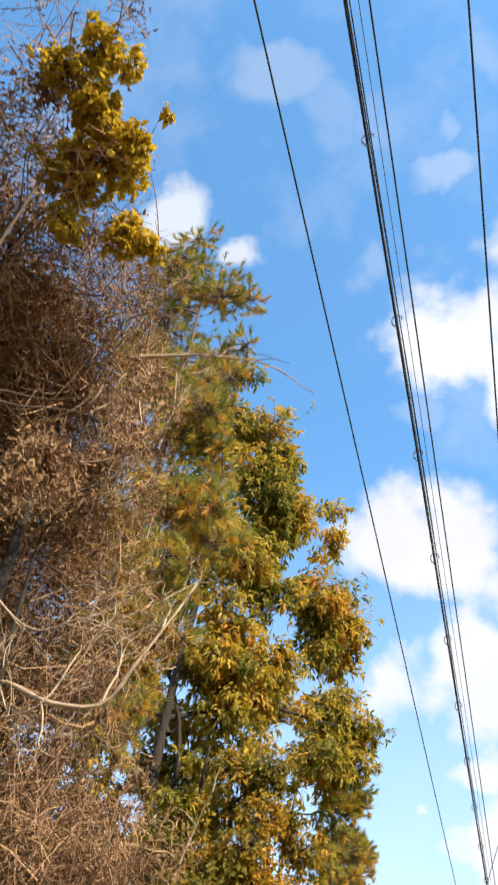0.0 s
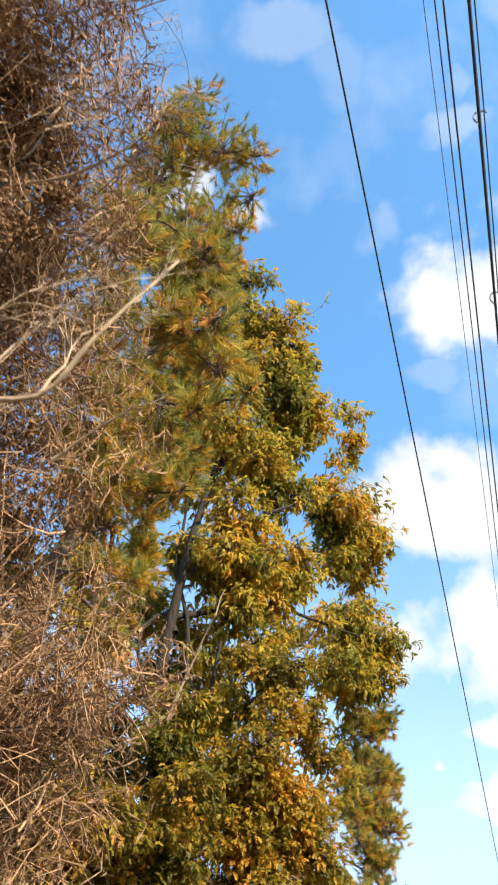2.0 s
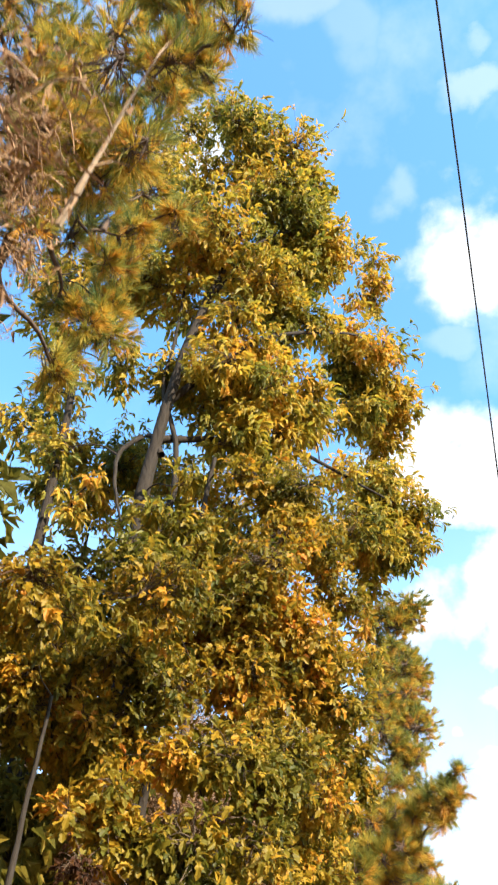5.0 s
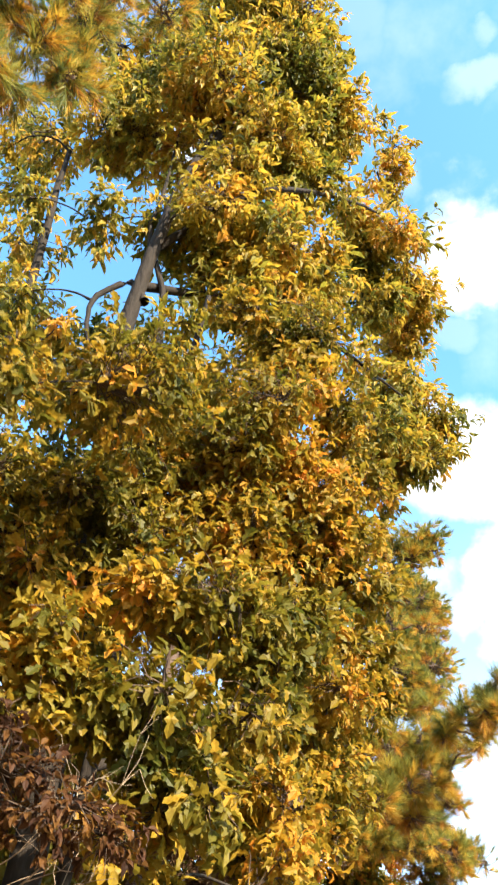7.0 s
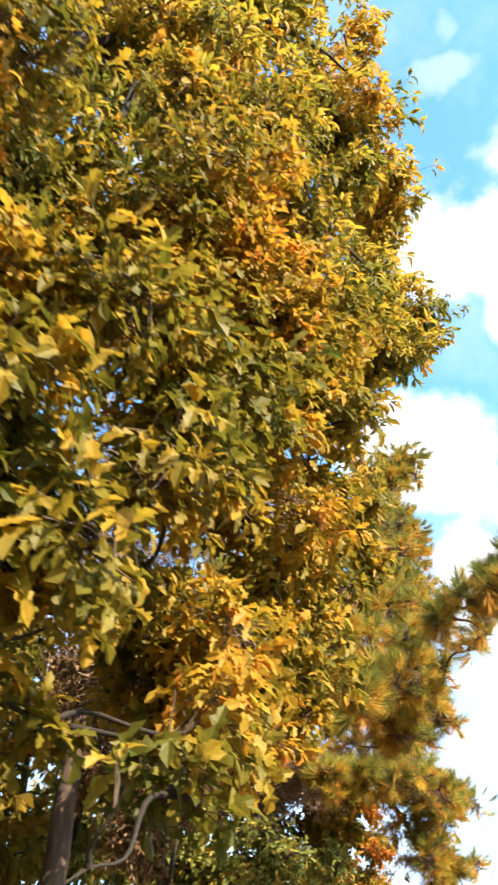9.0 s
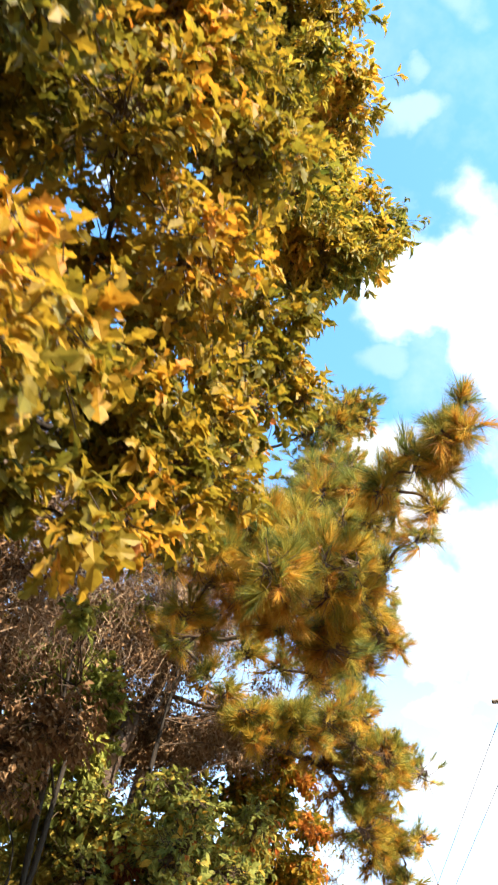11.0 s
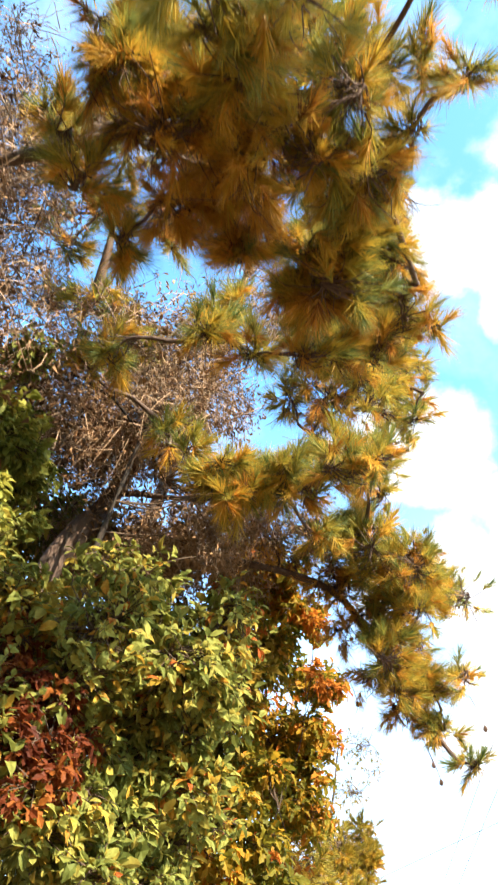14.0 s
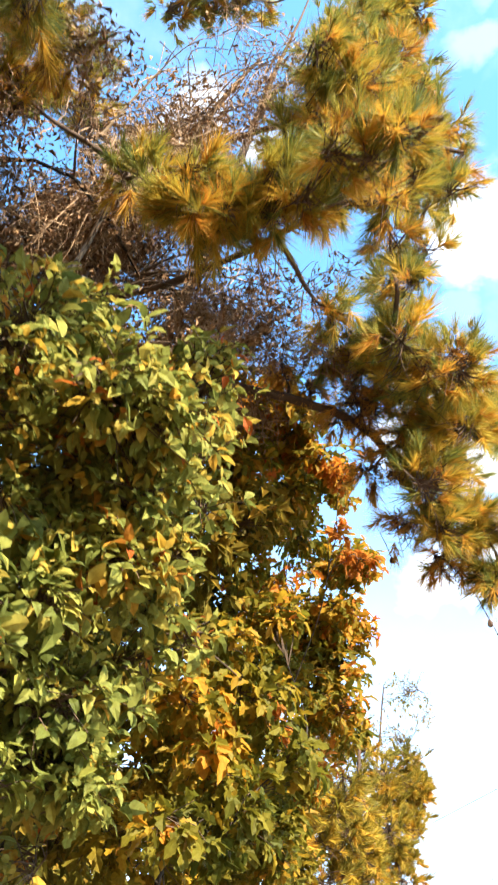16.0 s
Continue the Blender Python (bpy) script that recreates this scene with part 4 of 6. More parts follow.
OAK_B_SIDE = [
    (0.14, 17.5, 14.8, 0.45), (0.25, 17.8, 13.43, 0.5), (-0.12, 17.5, 11.77, 0.42), (0.83, 18.5, 14.93, 0.45),
    (-0.67, 16.5, 12.11, 0.45), (-2.64, 13.9, 8.18, 0.3), (-2.26, 14, 7.89, 0.3), (-2.82, 13.9, 7.6, 0.32),
    (-2.19, 14.2, 8.94, 0.28), (-1.57, 15, 10.5, 0.4), (-0.93, 15.5, 13.26, 0.4), (-4.75, 14.3, 12.21, 0.4),
    (-4.4, 14.3, 9.77, 0.35), (-0.18, 16.3, 16.49, 0.38), (0.92, 16.5, 16.58, 0.28), (-0.16, 16.3, 14.53, 0.42),
    (0.77, 16.8, 14.41, 0.42), (0.65, 16, 17.04, 0.26), (1.3, 18.5, 14.81, 0.4), (-0.31, 15.6, 18.26, 0.4),
    (0.55, 17.5, 13.58, 0.42), (-0.57, 15.5, 12.1, 0.4),
]
SLENDER = [
    (-4.9, 15.1, 12.2, 0.55), (-5.6, 15.3, 14.6, 0.7), (-4.6, 14.7, 9.4, 0.5), (-5.4, 14.6, 10.8, 0.6),
    (-4.2, 14.6, 7.6, 0.5), (-5, 14.4, 7, 0.6), (-5.5, 14.4, 14.22, 0.34), (-5.03, 14.6, 15.09, 0.3),
    (-6.02, 14.6, 16.75, 0.34), (-5.12, 14.8, 17.09, 0.3), (-4.69, 14.4, 11.32, 0.32), (-4.7, 14.4, 10.29, 0.3),
    (-3.73, 14.3, 9.14, 0.26), (-4, 14.3, 8.57, 0.3), (-5.1, 14.8, 21.79, 0.32), (-6.21, 14.8, 21.1, 0.36),
    (-7.3, 14.8, 21.09, 0.4), (-3.93, 14.6, 18.97, 0.3),
]
OAK_B_FILL = [
    (-0.59, 14.92, 17.93, 0.64), (-2.05, 14.89, 11.99, 0.59), (-3.73, 17.17, 11.95, 0.59), (-2.85, 14.94, 11.91, 0.49),
    (0.11, 20.28, 10.48, 0.23), (-2.02, 14.88, 11.55, 0.53), (-1.32, 15.58, 10.15, 0.49), (-2.79, 17.03, 11.11, 0.49),
    (0.19, 20.49, 9.42, 0.16), (-1.04, 15.11, 13.88, 0.57), (-1.83, 15.35, 11.13, 0.54), (0.27, 20.06, 11.27, 0.39),
    (-1.35, 14.21, 18.42, 0.67), (0.81, 20.14, 12.14, 0.4), (-2.04, 15.26, 8.29, 0.48), (-2.03, 15.51, 22.77, 0.58),
    (0.1, 19.37, 11.37, 0.42), (0.68, 18.57, 14.64, 0.6), (0.18, 17.61, 14.76, 0.52), (0.33, 17.26, 15.03, 0.57),
    (-2.83, 17.03, 10.35, 0.42), (-0.6, 15.67, 16.39, 0.63), (-1.73, 14.97, 11.29, 0.51), (-3.08, 16.85, 9.63, 0.51),
]
OAK_B_FILL_MORE = [
    (-0.03, 20.45, 9.58, 0.18), (0.58, 19.15, 11.22, 0.58), (-1.84, 14.92, 12.3, 0.56), (0.67, 18.9, 15.54, 0.67),
    (-2.71, 14.55, 11.53, 0.51), (-2.39, 14.3, 17.67, 0.57), (-1.65, 14.37, 17.68, 0.65), (-1.11, 15.39, 14.05, 0.61),
    (-0.68, 15.02, 16.74, 0.65), (-2.49, 14.59, 13.41, 0.64), (-3.46, 16.98, 10.53, 0.55), (-5.03, 14.94, 15.11, 0.64),
    (-1.31, 15.66, 11.98, 0.5), (-2.35, 14.31, 14.75, 0.76), (-0.36, 15.37, 16.71, 0.58), (-3.58, 15.05, 20.31, 0.62),
    (-0.64, 15.53, 15.91, 0.68), (-2.37, 16.89, 10.15, 0.47), (-2, 15.07, 10.79, 0.52), (0.62, 19.86, 12.1, 0.54),
    (-4.21, 15.08, 17.84, 0.43), (-4.57, 17.13, 11.52, 0.61), (-0.72, 14.88, 17.05, 0.62), (-2.07, 14.67, 14.79, 0.77),
]
OAK_B_FILL_REST = [
    (0.92, 19.31, 14.56, 0.52), (-2.8, 14.41, 16.07, 0.68), (0.2, 18.98, 11.81, 0.58), (-3.55, 14.91, 17.08, 0.55),
    (0.95, 19.65, 13.35, 0.52), (-0.89, 15.75, 11.48, 0.5), (0.89, 17.1, 16.69, 0.29), (-0.44, 15.84, 16.47, 0.64),
    (-3.31, 14.41, 14.77, 0.73), (-1.07, 15.32, 14.88, 0.71), (-1.48, 14.98, 12.24, 0.63), (1.18, 19.94, 12.37, 0.55),
    (-5.59, 17.26, 12.18, 0.63), (-3.58, 14.48, 14.1, 0.66), (-5.31, 17.16, 12.65, 0.64), (-2.06, 15.99, 9.11, 0.52),
    (-1.57, 14.78, 10.65, 0.45), (0.49, 18, 14.69, 0.68), (0.34, 19.45, 12.21, 0.55), (0.04, 19.13, 11.33, 0.57),
    (0.87, 19.83, 15.18, 0.53), (0.04, 19.88, 11.59, 0.4), (0.93, 18.44, 14.9, 0.66), (0.8, 19.59, 12.52, 0.57),
]
OAK_C_TOP = [
    (-1.49, 14, 8.76, 0.35), (-0.79, 14.5, 8.81, 0.47), (-0.53, 15, 8.21, 0.38), (-1.2, 14.2, 7.29, 0.55),
    (-2.27, 14.3, 7.83, 0.47), (-2.76, 13.8, 7.2, 0.43), (-2.68, 13.5, 5.9, 0.41), (-1.87, 14.5, 6.6, 0.53),
    (-0.89, 15, 6.8, 0.56), (-0.25, 16, 7.98, 0.4), (-2.9, 13.4, 5.13, 0.25), (-0.4, 16.5, 6.06, 0.25),
    (-0.83, 16, 5.31, 0.23), (-1.04, 15.8, 4.38, 0.18), (-0.54, 16.8, 5.4, 0.24), (-0.17, 17, 5.68, 0.19),
    (-0.97, 16.8, 5.22, 0.2), (-1.32, 16.5, 4.8, 0.2), (-0.78, 17.2, 5.11, 0.12), (-0.14, 16.8, 6.16, 0.2),
]
OAK_C_LOW = [
    (-1.36, 14.3, 5.96, 0.29), (-1.79, 14.5, 7.18, 0.31), (-3.53, 13.5, 5.27, 0.46), (-3.98, 12.8, 5.99, 0.46),
    (-2.87, 14, 4.92, 0.46), (-2.25, 14, 5.73, 0.42), (-1.49, 14.6, 5.79, 0.43), (-1.03, 15, 5.42, 0.43),
    (-1.15, 15.7, 3.62, 0.19), (-0.83, 16.2, 4.09, 0.18), (-1.59, 15.5, 5.36, 0.23), (-1.85, 15.3, 5.49, 0.2),
    (-1.66, 14.8, 4.25, 0.22), (-1.85, 15.2, 4.14, 0.2), (-1.47, 15.2, 4.42, 0.21), (-1.12, 15.6, 4.41, 0.19),
    (-1.28, 17, 4.49, 0.12), (-1.12, 17.2, 4.64, 0.1), (-0.88, 18, 6.5, 0.16), (-0.58, 18, 6.28, 0.13),
    (-1.19, 17.8, 6.15, 0.14), (-0.34, 18.3, 7.35, 0.16),
]
OAK_C_LOW_MORE = [
    (-1.87, 12.9, 4.51, 0.28), (-2.29, 12.7, 4.17, 0.26), (-1.46, 13.2, 4.55, 0.36), (-1.01, 14, 4.93, 0.42),
    (-0.45, 15.5, 6.11, 0.38), (-2.28, 12.8, 3.81, 0.28), (-1.73, 12.9, 3.8, 0.31), (-1.29, 13.7, 4.06, 0.36),
    (-0.77, 15.5, 5.07, 0.4), (-1.51, 13.3, 3.39, 0.31), (-1.23, 15, 3.94, 0.42), (-1.92, 13.1, 3.18, 0.18),
    (-0.84, 16.5, 4.61, 0.42), (-2.2, 12.8, 3.73, 0.21), (-2.6, 12.6, 3.94, 0.21), (-2.54, 14, 6.35, 0.44),
    (-1.48, 14.3, 6.87, 0.57), (-0.91, 15, 6.44, 0.49), (-1.75, 13.9, 3.05, 0.18), (-1.56, 15.4, 3.74, 0.31),
    (-1.13, 16, 4.49, 0.34),
]
OAK_C_FRONT = [
    (-1.33, 13.5, 2.62, 0.2), (-1.25, 14, 2.86, 0.2), (-1.42, 13.6, 2.51, 0.19), (-1.2, 14.6, 3.42, 0.26),
    (-1.54, 17.6, 5.29, 0.3), (-1.31, 17.8, 5.53, 0.3), (-1.15, 18, 5.99, 0.28), (-1.54, 17.8, 5.93, 0.3),
    (-0.9, 18, 7.22, 0.26), (-1.23, 17.8, 6.35, 0.28), (-0.66, 18.1, 7.65, 0.22), (-0.48, 18.2, 7.14, 0.2),
    (-0.49, 18.1, 8.39, 0.2),
]
OAK_C_FILL = [
    (-1.01, 15.95, 4.25, 0.17), (-1.2, 13.96, 4.51, 0.35), (-0.85, 15.11, 6.61, 0.47), (-1, 14.48, 7.92, 0.46),
    (-1.71, 15.2, 4.27, 0.18), (-0.78, 15.35, 6.31, 0.39), (-3.27, 13.69, 5.64, 0.39), (-1.04, 15.98, 3.87, 0.17),
    (-0.94, 16.06, 4.23, 0.16), (-1.03, 14.59, 8.48, 0.33), (-3.88, 13.19, 5.63, 0.41), (-2.37, 14.27, 6.9, 0.43),
    (-1.43, 15.56, 3.74, 0.22), (-2.89, 13.85, 5.04, 0.32), (-0.46, 15.86, 6.99, 0.35), (-1.72, 13.13, 3.57, 0.28),
    (-1.18, 16.92, 4.86, 0.14), (-0.52, 16.67, 5.73, 0.22), (-0.5, 15.55, 8.15, 0.35), (-1.6, 14.53, 6.28, 0.37),
    (-2.38, 14.23, 7.18, 0.33), (-2.29, 14.38, 6.38, 0.44), (-2.49, 14.24, 7.49, 0.4), (-1.76, 13.47, 3.43, 0.22),
]
OAK_C_FILL_MORE = [
    (-1.13, 15.93, 4.44, 0.23), (-1.95, 12.96, 3.76, 0.23), (-2.36, 12.81, 3.97, 0.24), (-2.52, 13.93, 5.84, 0.37),
    (-3.35, 13.29, 5.95, 0.39), (-3.22, 13.78, 5.1, 0.41), (-1.31, 16.8, 4.61, 0.14), (-1.18, 14.45, 8.72, 0.37),
    (-0.28, 16.83, 5.85, 0.2), (-2.03, 12.93, 3.75, 0.27), (-1.43, 14.42, 6.36, 0.39), (-0.94, 16.68, 4.88, 0.28),
    (-1.26, 15.53, 5.2, 0.28), (-0.69, 15.84, 5.78, 0.27), (-1.72, 14.99, 5.64, 0.28), (-1.91, 14.55, 6.89, 0.38),
    (-2.27, 12.82, 3.8, 0.22), (-1.61, 15.19, 3.98, 0.24), (-1.27, 13.62, 4.76, 0.35), (-1.63, 15.08, 4.31, 0.19),
    (-1.75, 14.23, 5.91, 0.32), (-3.54, 13.24, 5.52, 0.32), (-2.66, 14.06, 5.37, 0.4), (-0.73, 16.46, 5.36, 0.21),
]
OAK_C_FILL_REST = [
    (-1.61, 14.54, 6.98, 0.49), (-1.43, 15.18, 4.16, 0.28), (-0.76, 16.84, 5.32, 0.2), (-1.74, 13.25, 3.3, 0.22),
    (-1.87, 13.53, 3.1, 0.16), (-1.29, 15.49, 4.41, 0.18), (-1.28, 16.31, 4.61, 0.24), (-1.78, 15.36, 3.94, 0.23),
    (-1.79, 13.13, 4.54, 0.29), (-1.11, 14.67, 7.08, 0.5), (-1.27, 14.97, 6.06, 0.41), (-0.98, 15.68, 4.72, 0.26),
]
PINE_D = [
    (-0.69, 24.2, 15.58, 0.37), (0.95, 23.4, 12, 0.37), (0.81, 23.6, 10.97, 0.59), (1.12, 24, 9.72, 0.57),
    (0.19, 24, 10.47, 0.56), (1.13, 23.5, 12.51, 0.47), (1.31, 24.3, 11.27, 0.47), (0.54, 24, 11.55, 0.62),
    (1.21, 24.4, 10.11, 0.41), (0.4, 24, 10.19, 0.58), (1.38, 23.5, 12.34, 0.36), (1.36, 24.5, 11.17, 0.33),
    (0.75, 24.3, 11.63, 0.5), (0.5, 23.8, 12.39, 0.5), (0.83, 24.6, 10.5, 0.43), (-1.02, 23.8, 15.66, 0.5),
    (-1.92, 24, 15.25, 0.35),
]
PINE_D_FILL = [
    (0.46, 24.5, 10.34, 0.45), (0.25, 24.08, 11.02, 0.53), (0.89, 24.44, 11.33, 0.44), (0.45, 24.45, 10.47, 0.45),
    (-1.38, 24.18, 15.45, 0.32), (0.95, 24.57, 10.27, 0.38), (0.65, 24.19, 10.09, 0.51), (0.73, 24.31, 10.14, 0.45),
    (-1.58, 24.09, 15.42, 0.38), (1.03, 23.49, 12.22, 0.38), (-0.94, 24.12, 15.56, 0.39), (1.25, 24.49, 11.12, 0.36),
    (1.14, 23.6, 12.43, 0.37), (1.08, 24.06, 11.1, 0.48), (0.91, 24.3, 11.42, 0.49), (0.36, 24.09, 10.29, 0.51),
    (1.11, 23.6, 12.2, 0.33), (1.02, 24.63, 10.77, 0.34), (1.13, 24.3, 9.98, 0.44), (0.98, 24.48, 11.4, 0.37),
    (0.92, 24.32, 9.99, 0.45), (0.68, 23.79, 12.4, 0.44), (0.61, 23.94, 11.25, 0.54), (0.93, 24.27, 11.4, 0.43),
]
PINE_F = [
    (-0.9, 18.5, 5.89, 0.17), (-0.71, 18.6, 6.19, 0.16), (-0.39, 18, 5.05, 0.2), (-0.82, 18.6, 5.61, 0.22),
    (-0.07, 18.2, 5.26, 0.2), (0.21, 18.8, 5.61, 0.2), (0.3, 19.2, 5.63, 0.24), (0.02, 19, 5.55, 0.21),
    (0.59, 20, 5.96, 0.19), (0.15, 19.8, 5.52, 0.25), (-0.1, 20, 5.64, 0.1), (0.59, 20.3, 5.8, 0.19),
    (0.78, 20.4, 5.78, 0.1), (-1.11, 19, 5.4, 0.17), (-0.31, 18.6, 5.42, 0.21), (0.43, 19.8, 5.79, 0.22),
]
PINE_F_IN = [
    (-0.62, 18.8, 5.65, 0.17), (-0.2, 18.2, 5.42, 0.13), (-1.28, 19, 5.9, 0.14), (0.53, 19.6, 6.01, 0.17),
    (-0.01, 20.4, 5.56, 0.18), (0.41, 20.5, 5.67, 0.16), (-0.22, 18.7, 5.91, 0.25), (0.25, 18.8, 6.05, 0.25),
    (0.34, 19.4, 5.76, 0.26), (0.1, 19.8, 5.6, 0.23), (-0.78, 18.6, 5.7, 0.14), (-0.57, 18.6, 5.93, 0.14),
    (-1, 19.4, 5.5, 0.11), (-0.37, 19.6, 5.55, 0.13), (0.04, 19.8, 5.62, 0.15), (-0.66, 20.3, 5.74, 0.15),
    (-1.44, 20.8, 6.24, 0.18), (-0.48, 20.6, 6.38, 0.14), (-1.42, 21.3, 6.8, 0.15),
]
PINE_F_BACK = [
    (-0.39, 19.8, 7.15, 0.19), (-0.07, 20.8, 7.42, 0.2), (0.2, 20.2, 7.22, 0.18),
]
PINE_F_ARM = [
    (0.03, 18.8, 6.4, 0.18), (0.37, 18.9, 6.51, 0.17), (0.45, 18, 5.72, 0.13), (0.71, 17.8, 5.81, 0.14),
    (0.87, 17.5, 5.74, 0.12), (0.91, 18.3, 5.78, 0.13), (0.85, 18.9, 5.97, 0.13), (0.64, 18.9, 6.23, 0.15),
    (0.9, 17.7, 5.69, 0.11), (1.01, 17.45, 5.79, 0.09), (1.06, 17.5, 6.13, 0.1), (0.9, 17.65, 6.04, 0.12),
    (0.71, 18, 6.06, 0.13),
]
PINE_F_BARE = [
    (-0.69, 18.8, 5.52, 0.24), (-0.25, 19, 5.59, 0.25), (-0.38, 19.4, 5.94, 0.13), (-0.74, 19.3, 5.64, 0.12),
    (-0.81, 20, 7.28, 0.2), (-0.77, 20.5, 7.35, 0.19), (-0.34, 20.4, 7.32, 0.19), (-1.16, 20.6, 7.71, 0.18),
    (-0.36, 19.24, 5.74, 0.15), (-0.56, 19.37, 5.79, 0.1), (-0.6, 20.29, 7.28, 0.16), (-0.42, 20.67, 7.38, 0.16),
    (-0.59, 20.22, 7.23, 0.15), (-0.42, 19.54, 5.73, 0.1), (-0.37, 18.82, 5.53, 0.18), (-0.22, 20.64, 7.35, 0.16),
    (-0.48, 18.97, 5.62, 0.17),
]
PINE_F_OVER = [
    (-1.82, 19.6, 7.59, 0.17), (-1.39, 19.6, 7.38, 0.18), (-1.15, 19.8, 8.05, 0.18), (-0.76, 20, 8.14, 0.17),
    (-1.63, 20.8, 8.29, 0.2), (-1.12, 20.9, 7.72, 0.17), (-2.19, 21.3, 8.42, 0.2), (-2.13, 20.6, 8.4, 0.2),
    (-1.85, 20, 7.82, 0.17), (-1.41, 20.3, 8.2, 0.16), (-0.78, 19.7, 7.77, 0.16),
]
PINE_F_FILL = [
    (-0.06, 19.94, 5.66, 0.1), (-0.02, 20.12, 5.64, 0.13), (0.19, 19.07, 5.6, 0.18), (-0.66, 18.64, 6.03, 0.12),
    (-0.04, 19.95, 5.62, 0.13), (-0.2, 18.46, 5.35, 0.16), (0.55, 19.1, 5.83, 0.15), (-0.93, 18.61, 5.75, 0.16),
    (-0.88, 18.57, 5.8, 0.12), (-0.82, 18.79, 5.57, 0.18), (0.92, 17.5, 5.77, 0.08), (0.58, 20.2, 5.88, 0.15),
    (0.38, 19.45, 5.79, 0.16), (0.24, 18.84, 5.85, 0.18), (0.18, 19.64, 5.7, 0.2), (0.45, 18.88, 6.15, 0.16),
    (-0.15, 18.9, 5.68, 0.18), (0.04, 19.87, 5.55, 0.16), (-0.86, 18.59, 6.02, 0.13), (0.92, 17.57, 5.92, 0.08),
]
PINE_F_FILL_MORE = [
    (0.5, 20.42, 5.76, 0.14), (0.55, 18.04, 5.89, 0.1), (-0.26, 18.14, 5.18, 0.16), (-0.77, 18.75, 5.6, 0.15),
    (-0.27, 18.48, 5.43, 0.14), (0.18, 20.45, 5.64, 0.14), (0.24, 19.85, 5.65, 0.19), (0.91, 17.6, 5.72, 0.08),
    (0.34, 19.64, 5.79, 0.19), (-0.38, 18.3, 5.22, 0.16), (-0.36, 20.42, 5.64, 0.13), (0.95, 17.62, 5.93, 0.08),
    (-0.58, 20.47, 6.04, 0.12), (0.37, 19.53, 5.91, 0.17), (-1.49, 21.13, 6.51, 0.13), (-0.49, 18.75, 5.53, 0.15),
    (-0.12, 18.78, 6.14, 0.17), (-0.4, 18.67, 5.95, 0.16), (-0.05, 18.92, 5.65, 0.18),
]
PINE_E = [
    (0.51, 21.5, 5.63, 0.14), (0.2, 21.6, 5.61, 0.21), (-0.26, 22, 5.8, 0.2), (-0.76, 22, 5.94, 0.19),
    (-1.23, 22, 6.49, 0.15), (0.63, 23.7, 6.28, 0.36), (0.96, 23.8, 6.25, 0.28), (1.45, 24.5, 6.2, 0.27),
    (0.95, 24.2, 5.89, 0.3), (0.65, 24.3, 5.47, 0.26), (1.34, 24.8, 5.46, 0.28), (0.94, 25, 5.35, 0.26),
    (1.41, 25.2, 4.77, 0.2), (0.03, 23, 6.05, 0.17), (0.47, 22.7, 8.84, 0.45), (0.96, 22.7, 8.56, 0.29),
    (0.59, 22.5, 7.39, 0.34), (1.05, 22.8, 7.93, 0.25),
]
PINE_E_MORE = [
    (1.1, 23, 7.48, 0.21), (0.31, 22.8, 10.01, 0.4), (1, 24, 8.04, 0.28), (0.59, 24.2, 7.75, 0.28),
    (-2.25, 20.8, 9.42, 0.32), (-1.58, 20.4, 9.15, 0.3), (-1.92, 21.5, 7.73, 0.23), (-1.88, 21.5, 6.88, 0.17),
    (-0.22, 21.8, 5.85, 0.16), (0.4, 22.2, 6.11, 0.29), (-0.71, 21.8, 5.81, 0.24), (0.97, 23.8, 6.24, 0.29),
    (0.72, 23, 11.3, 0.17), (0.91, 23, 10.1, 0.3), (0.31, 22.9, 9.32, 0.29), (0.98, 23, 8.79, 0.25),
]
PINE_E_REST = [
    (0.54, 22.8, 8.25, 0.28), (-0.19, 22, 5.95, 0.1), (-0.52, 22, 5.77, 0.09), (-0.67, 21.8, 5.6, 0.08),
    (0.7, 24.4, 6.61, 0.23), (1.44, 24.9, 6.53, 0.22), (0.24, 24.2, 6.69, 0.23), (0.9, 24.8, 5.55, 0.2),
    (0.95, 24.6, 6.54, 0.24), (0.06, 24, 6.89, 0.21), (0.59, 24, 6.96, 0.21), (0.11, 21.8, 7.33, 0.23),
    (0.43, 22, 7.2, 0.23), (0.54, 22.3, 7.02, 0.21), (-0.13, 22.2, 6.97, 0.21),
]
PINE_E_BARE = [
    (0.26, 24.4, 6.39, 0.23), (0.58, 24.5, 6.1, 0.23), (0.07, 22.4, 6.62, 0.2), (0.64, 24.52, 6.33, 0.21),
    (0.2, 24.4, 6.52, 0.21), (0.15, 22.31, 6.97, 0.19), (0.2, 22.24, 6.93, 0.19), (0.04, 24.6, 6.55, 0.18),
    (0.29, 24.8, 6.1, 0.2), (0.52, 25, 5.62, 0.18), (0.8, 25.1, 5.32, 0.16), (-0.19, 24.4, 6.73, 0.18),
    (-0.42, 24.2, 6.84, 0.18),
]
PINE_E_OVER = [
    (-3.09, 22.6, 11.12, 0.26), (-2.56, 22.6, 11.09, 0.24), (-2.13, 22.8, 10.39, 0.2), (-2.61, 22.6, 9.3, 0.24),
    (-2.24, 23, 9.43, 0.2), (-1.86, 22.4, 8.4, 0.2), (-2.78, 22.4, 9.03, 0.25), (0.53, 24.3, 6.46, 0.2),
    (0.81, 24.4, 6.13, 0.2), (0.32, 24.2, 6.74, 0.18), (0.98, 24.6, 5.73, 0.18), (0.68, 24.6, 5.82, 0.18),
    (1.19, 24.4, 6.47, 0.18), (0.55, 23.8, 6.61, 0.2), (0.66, 23.4, 6.81, 0.22), (0.56, 23.2, 7.08, 0.2),
]
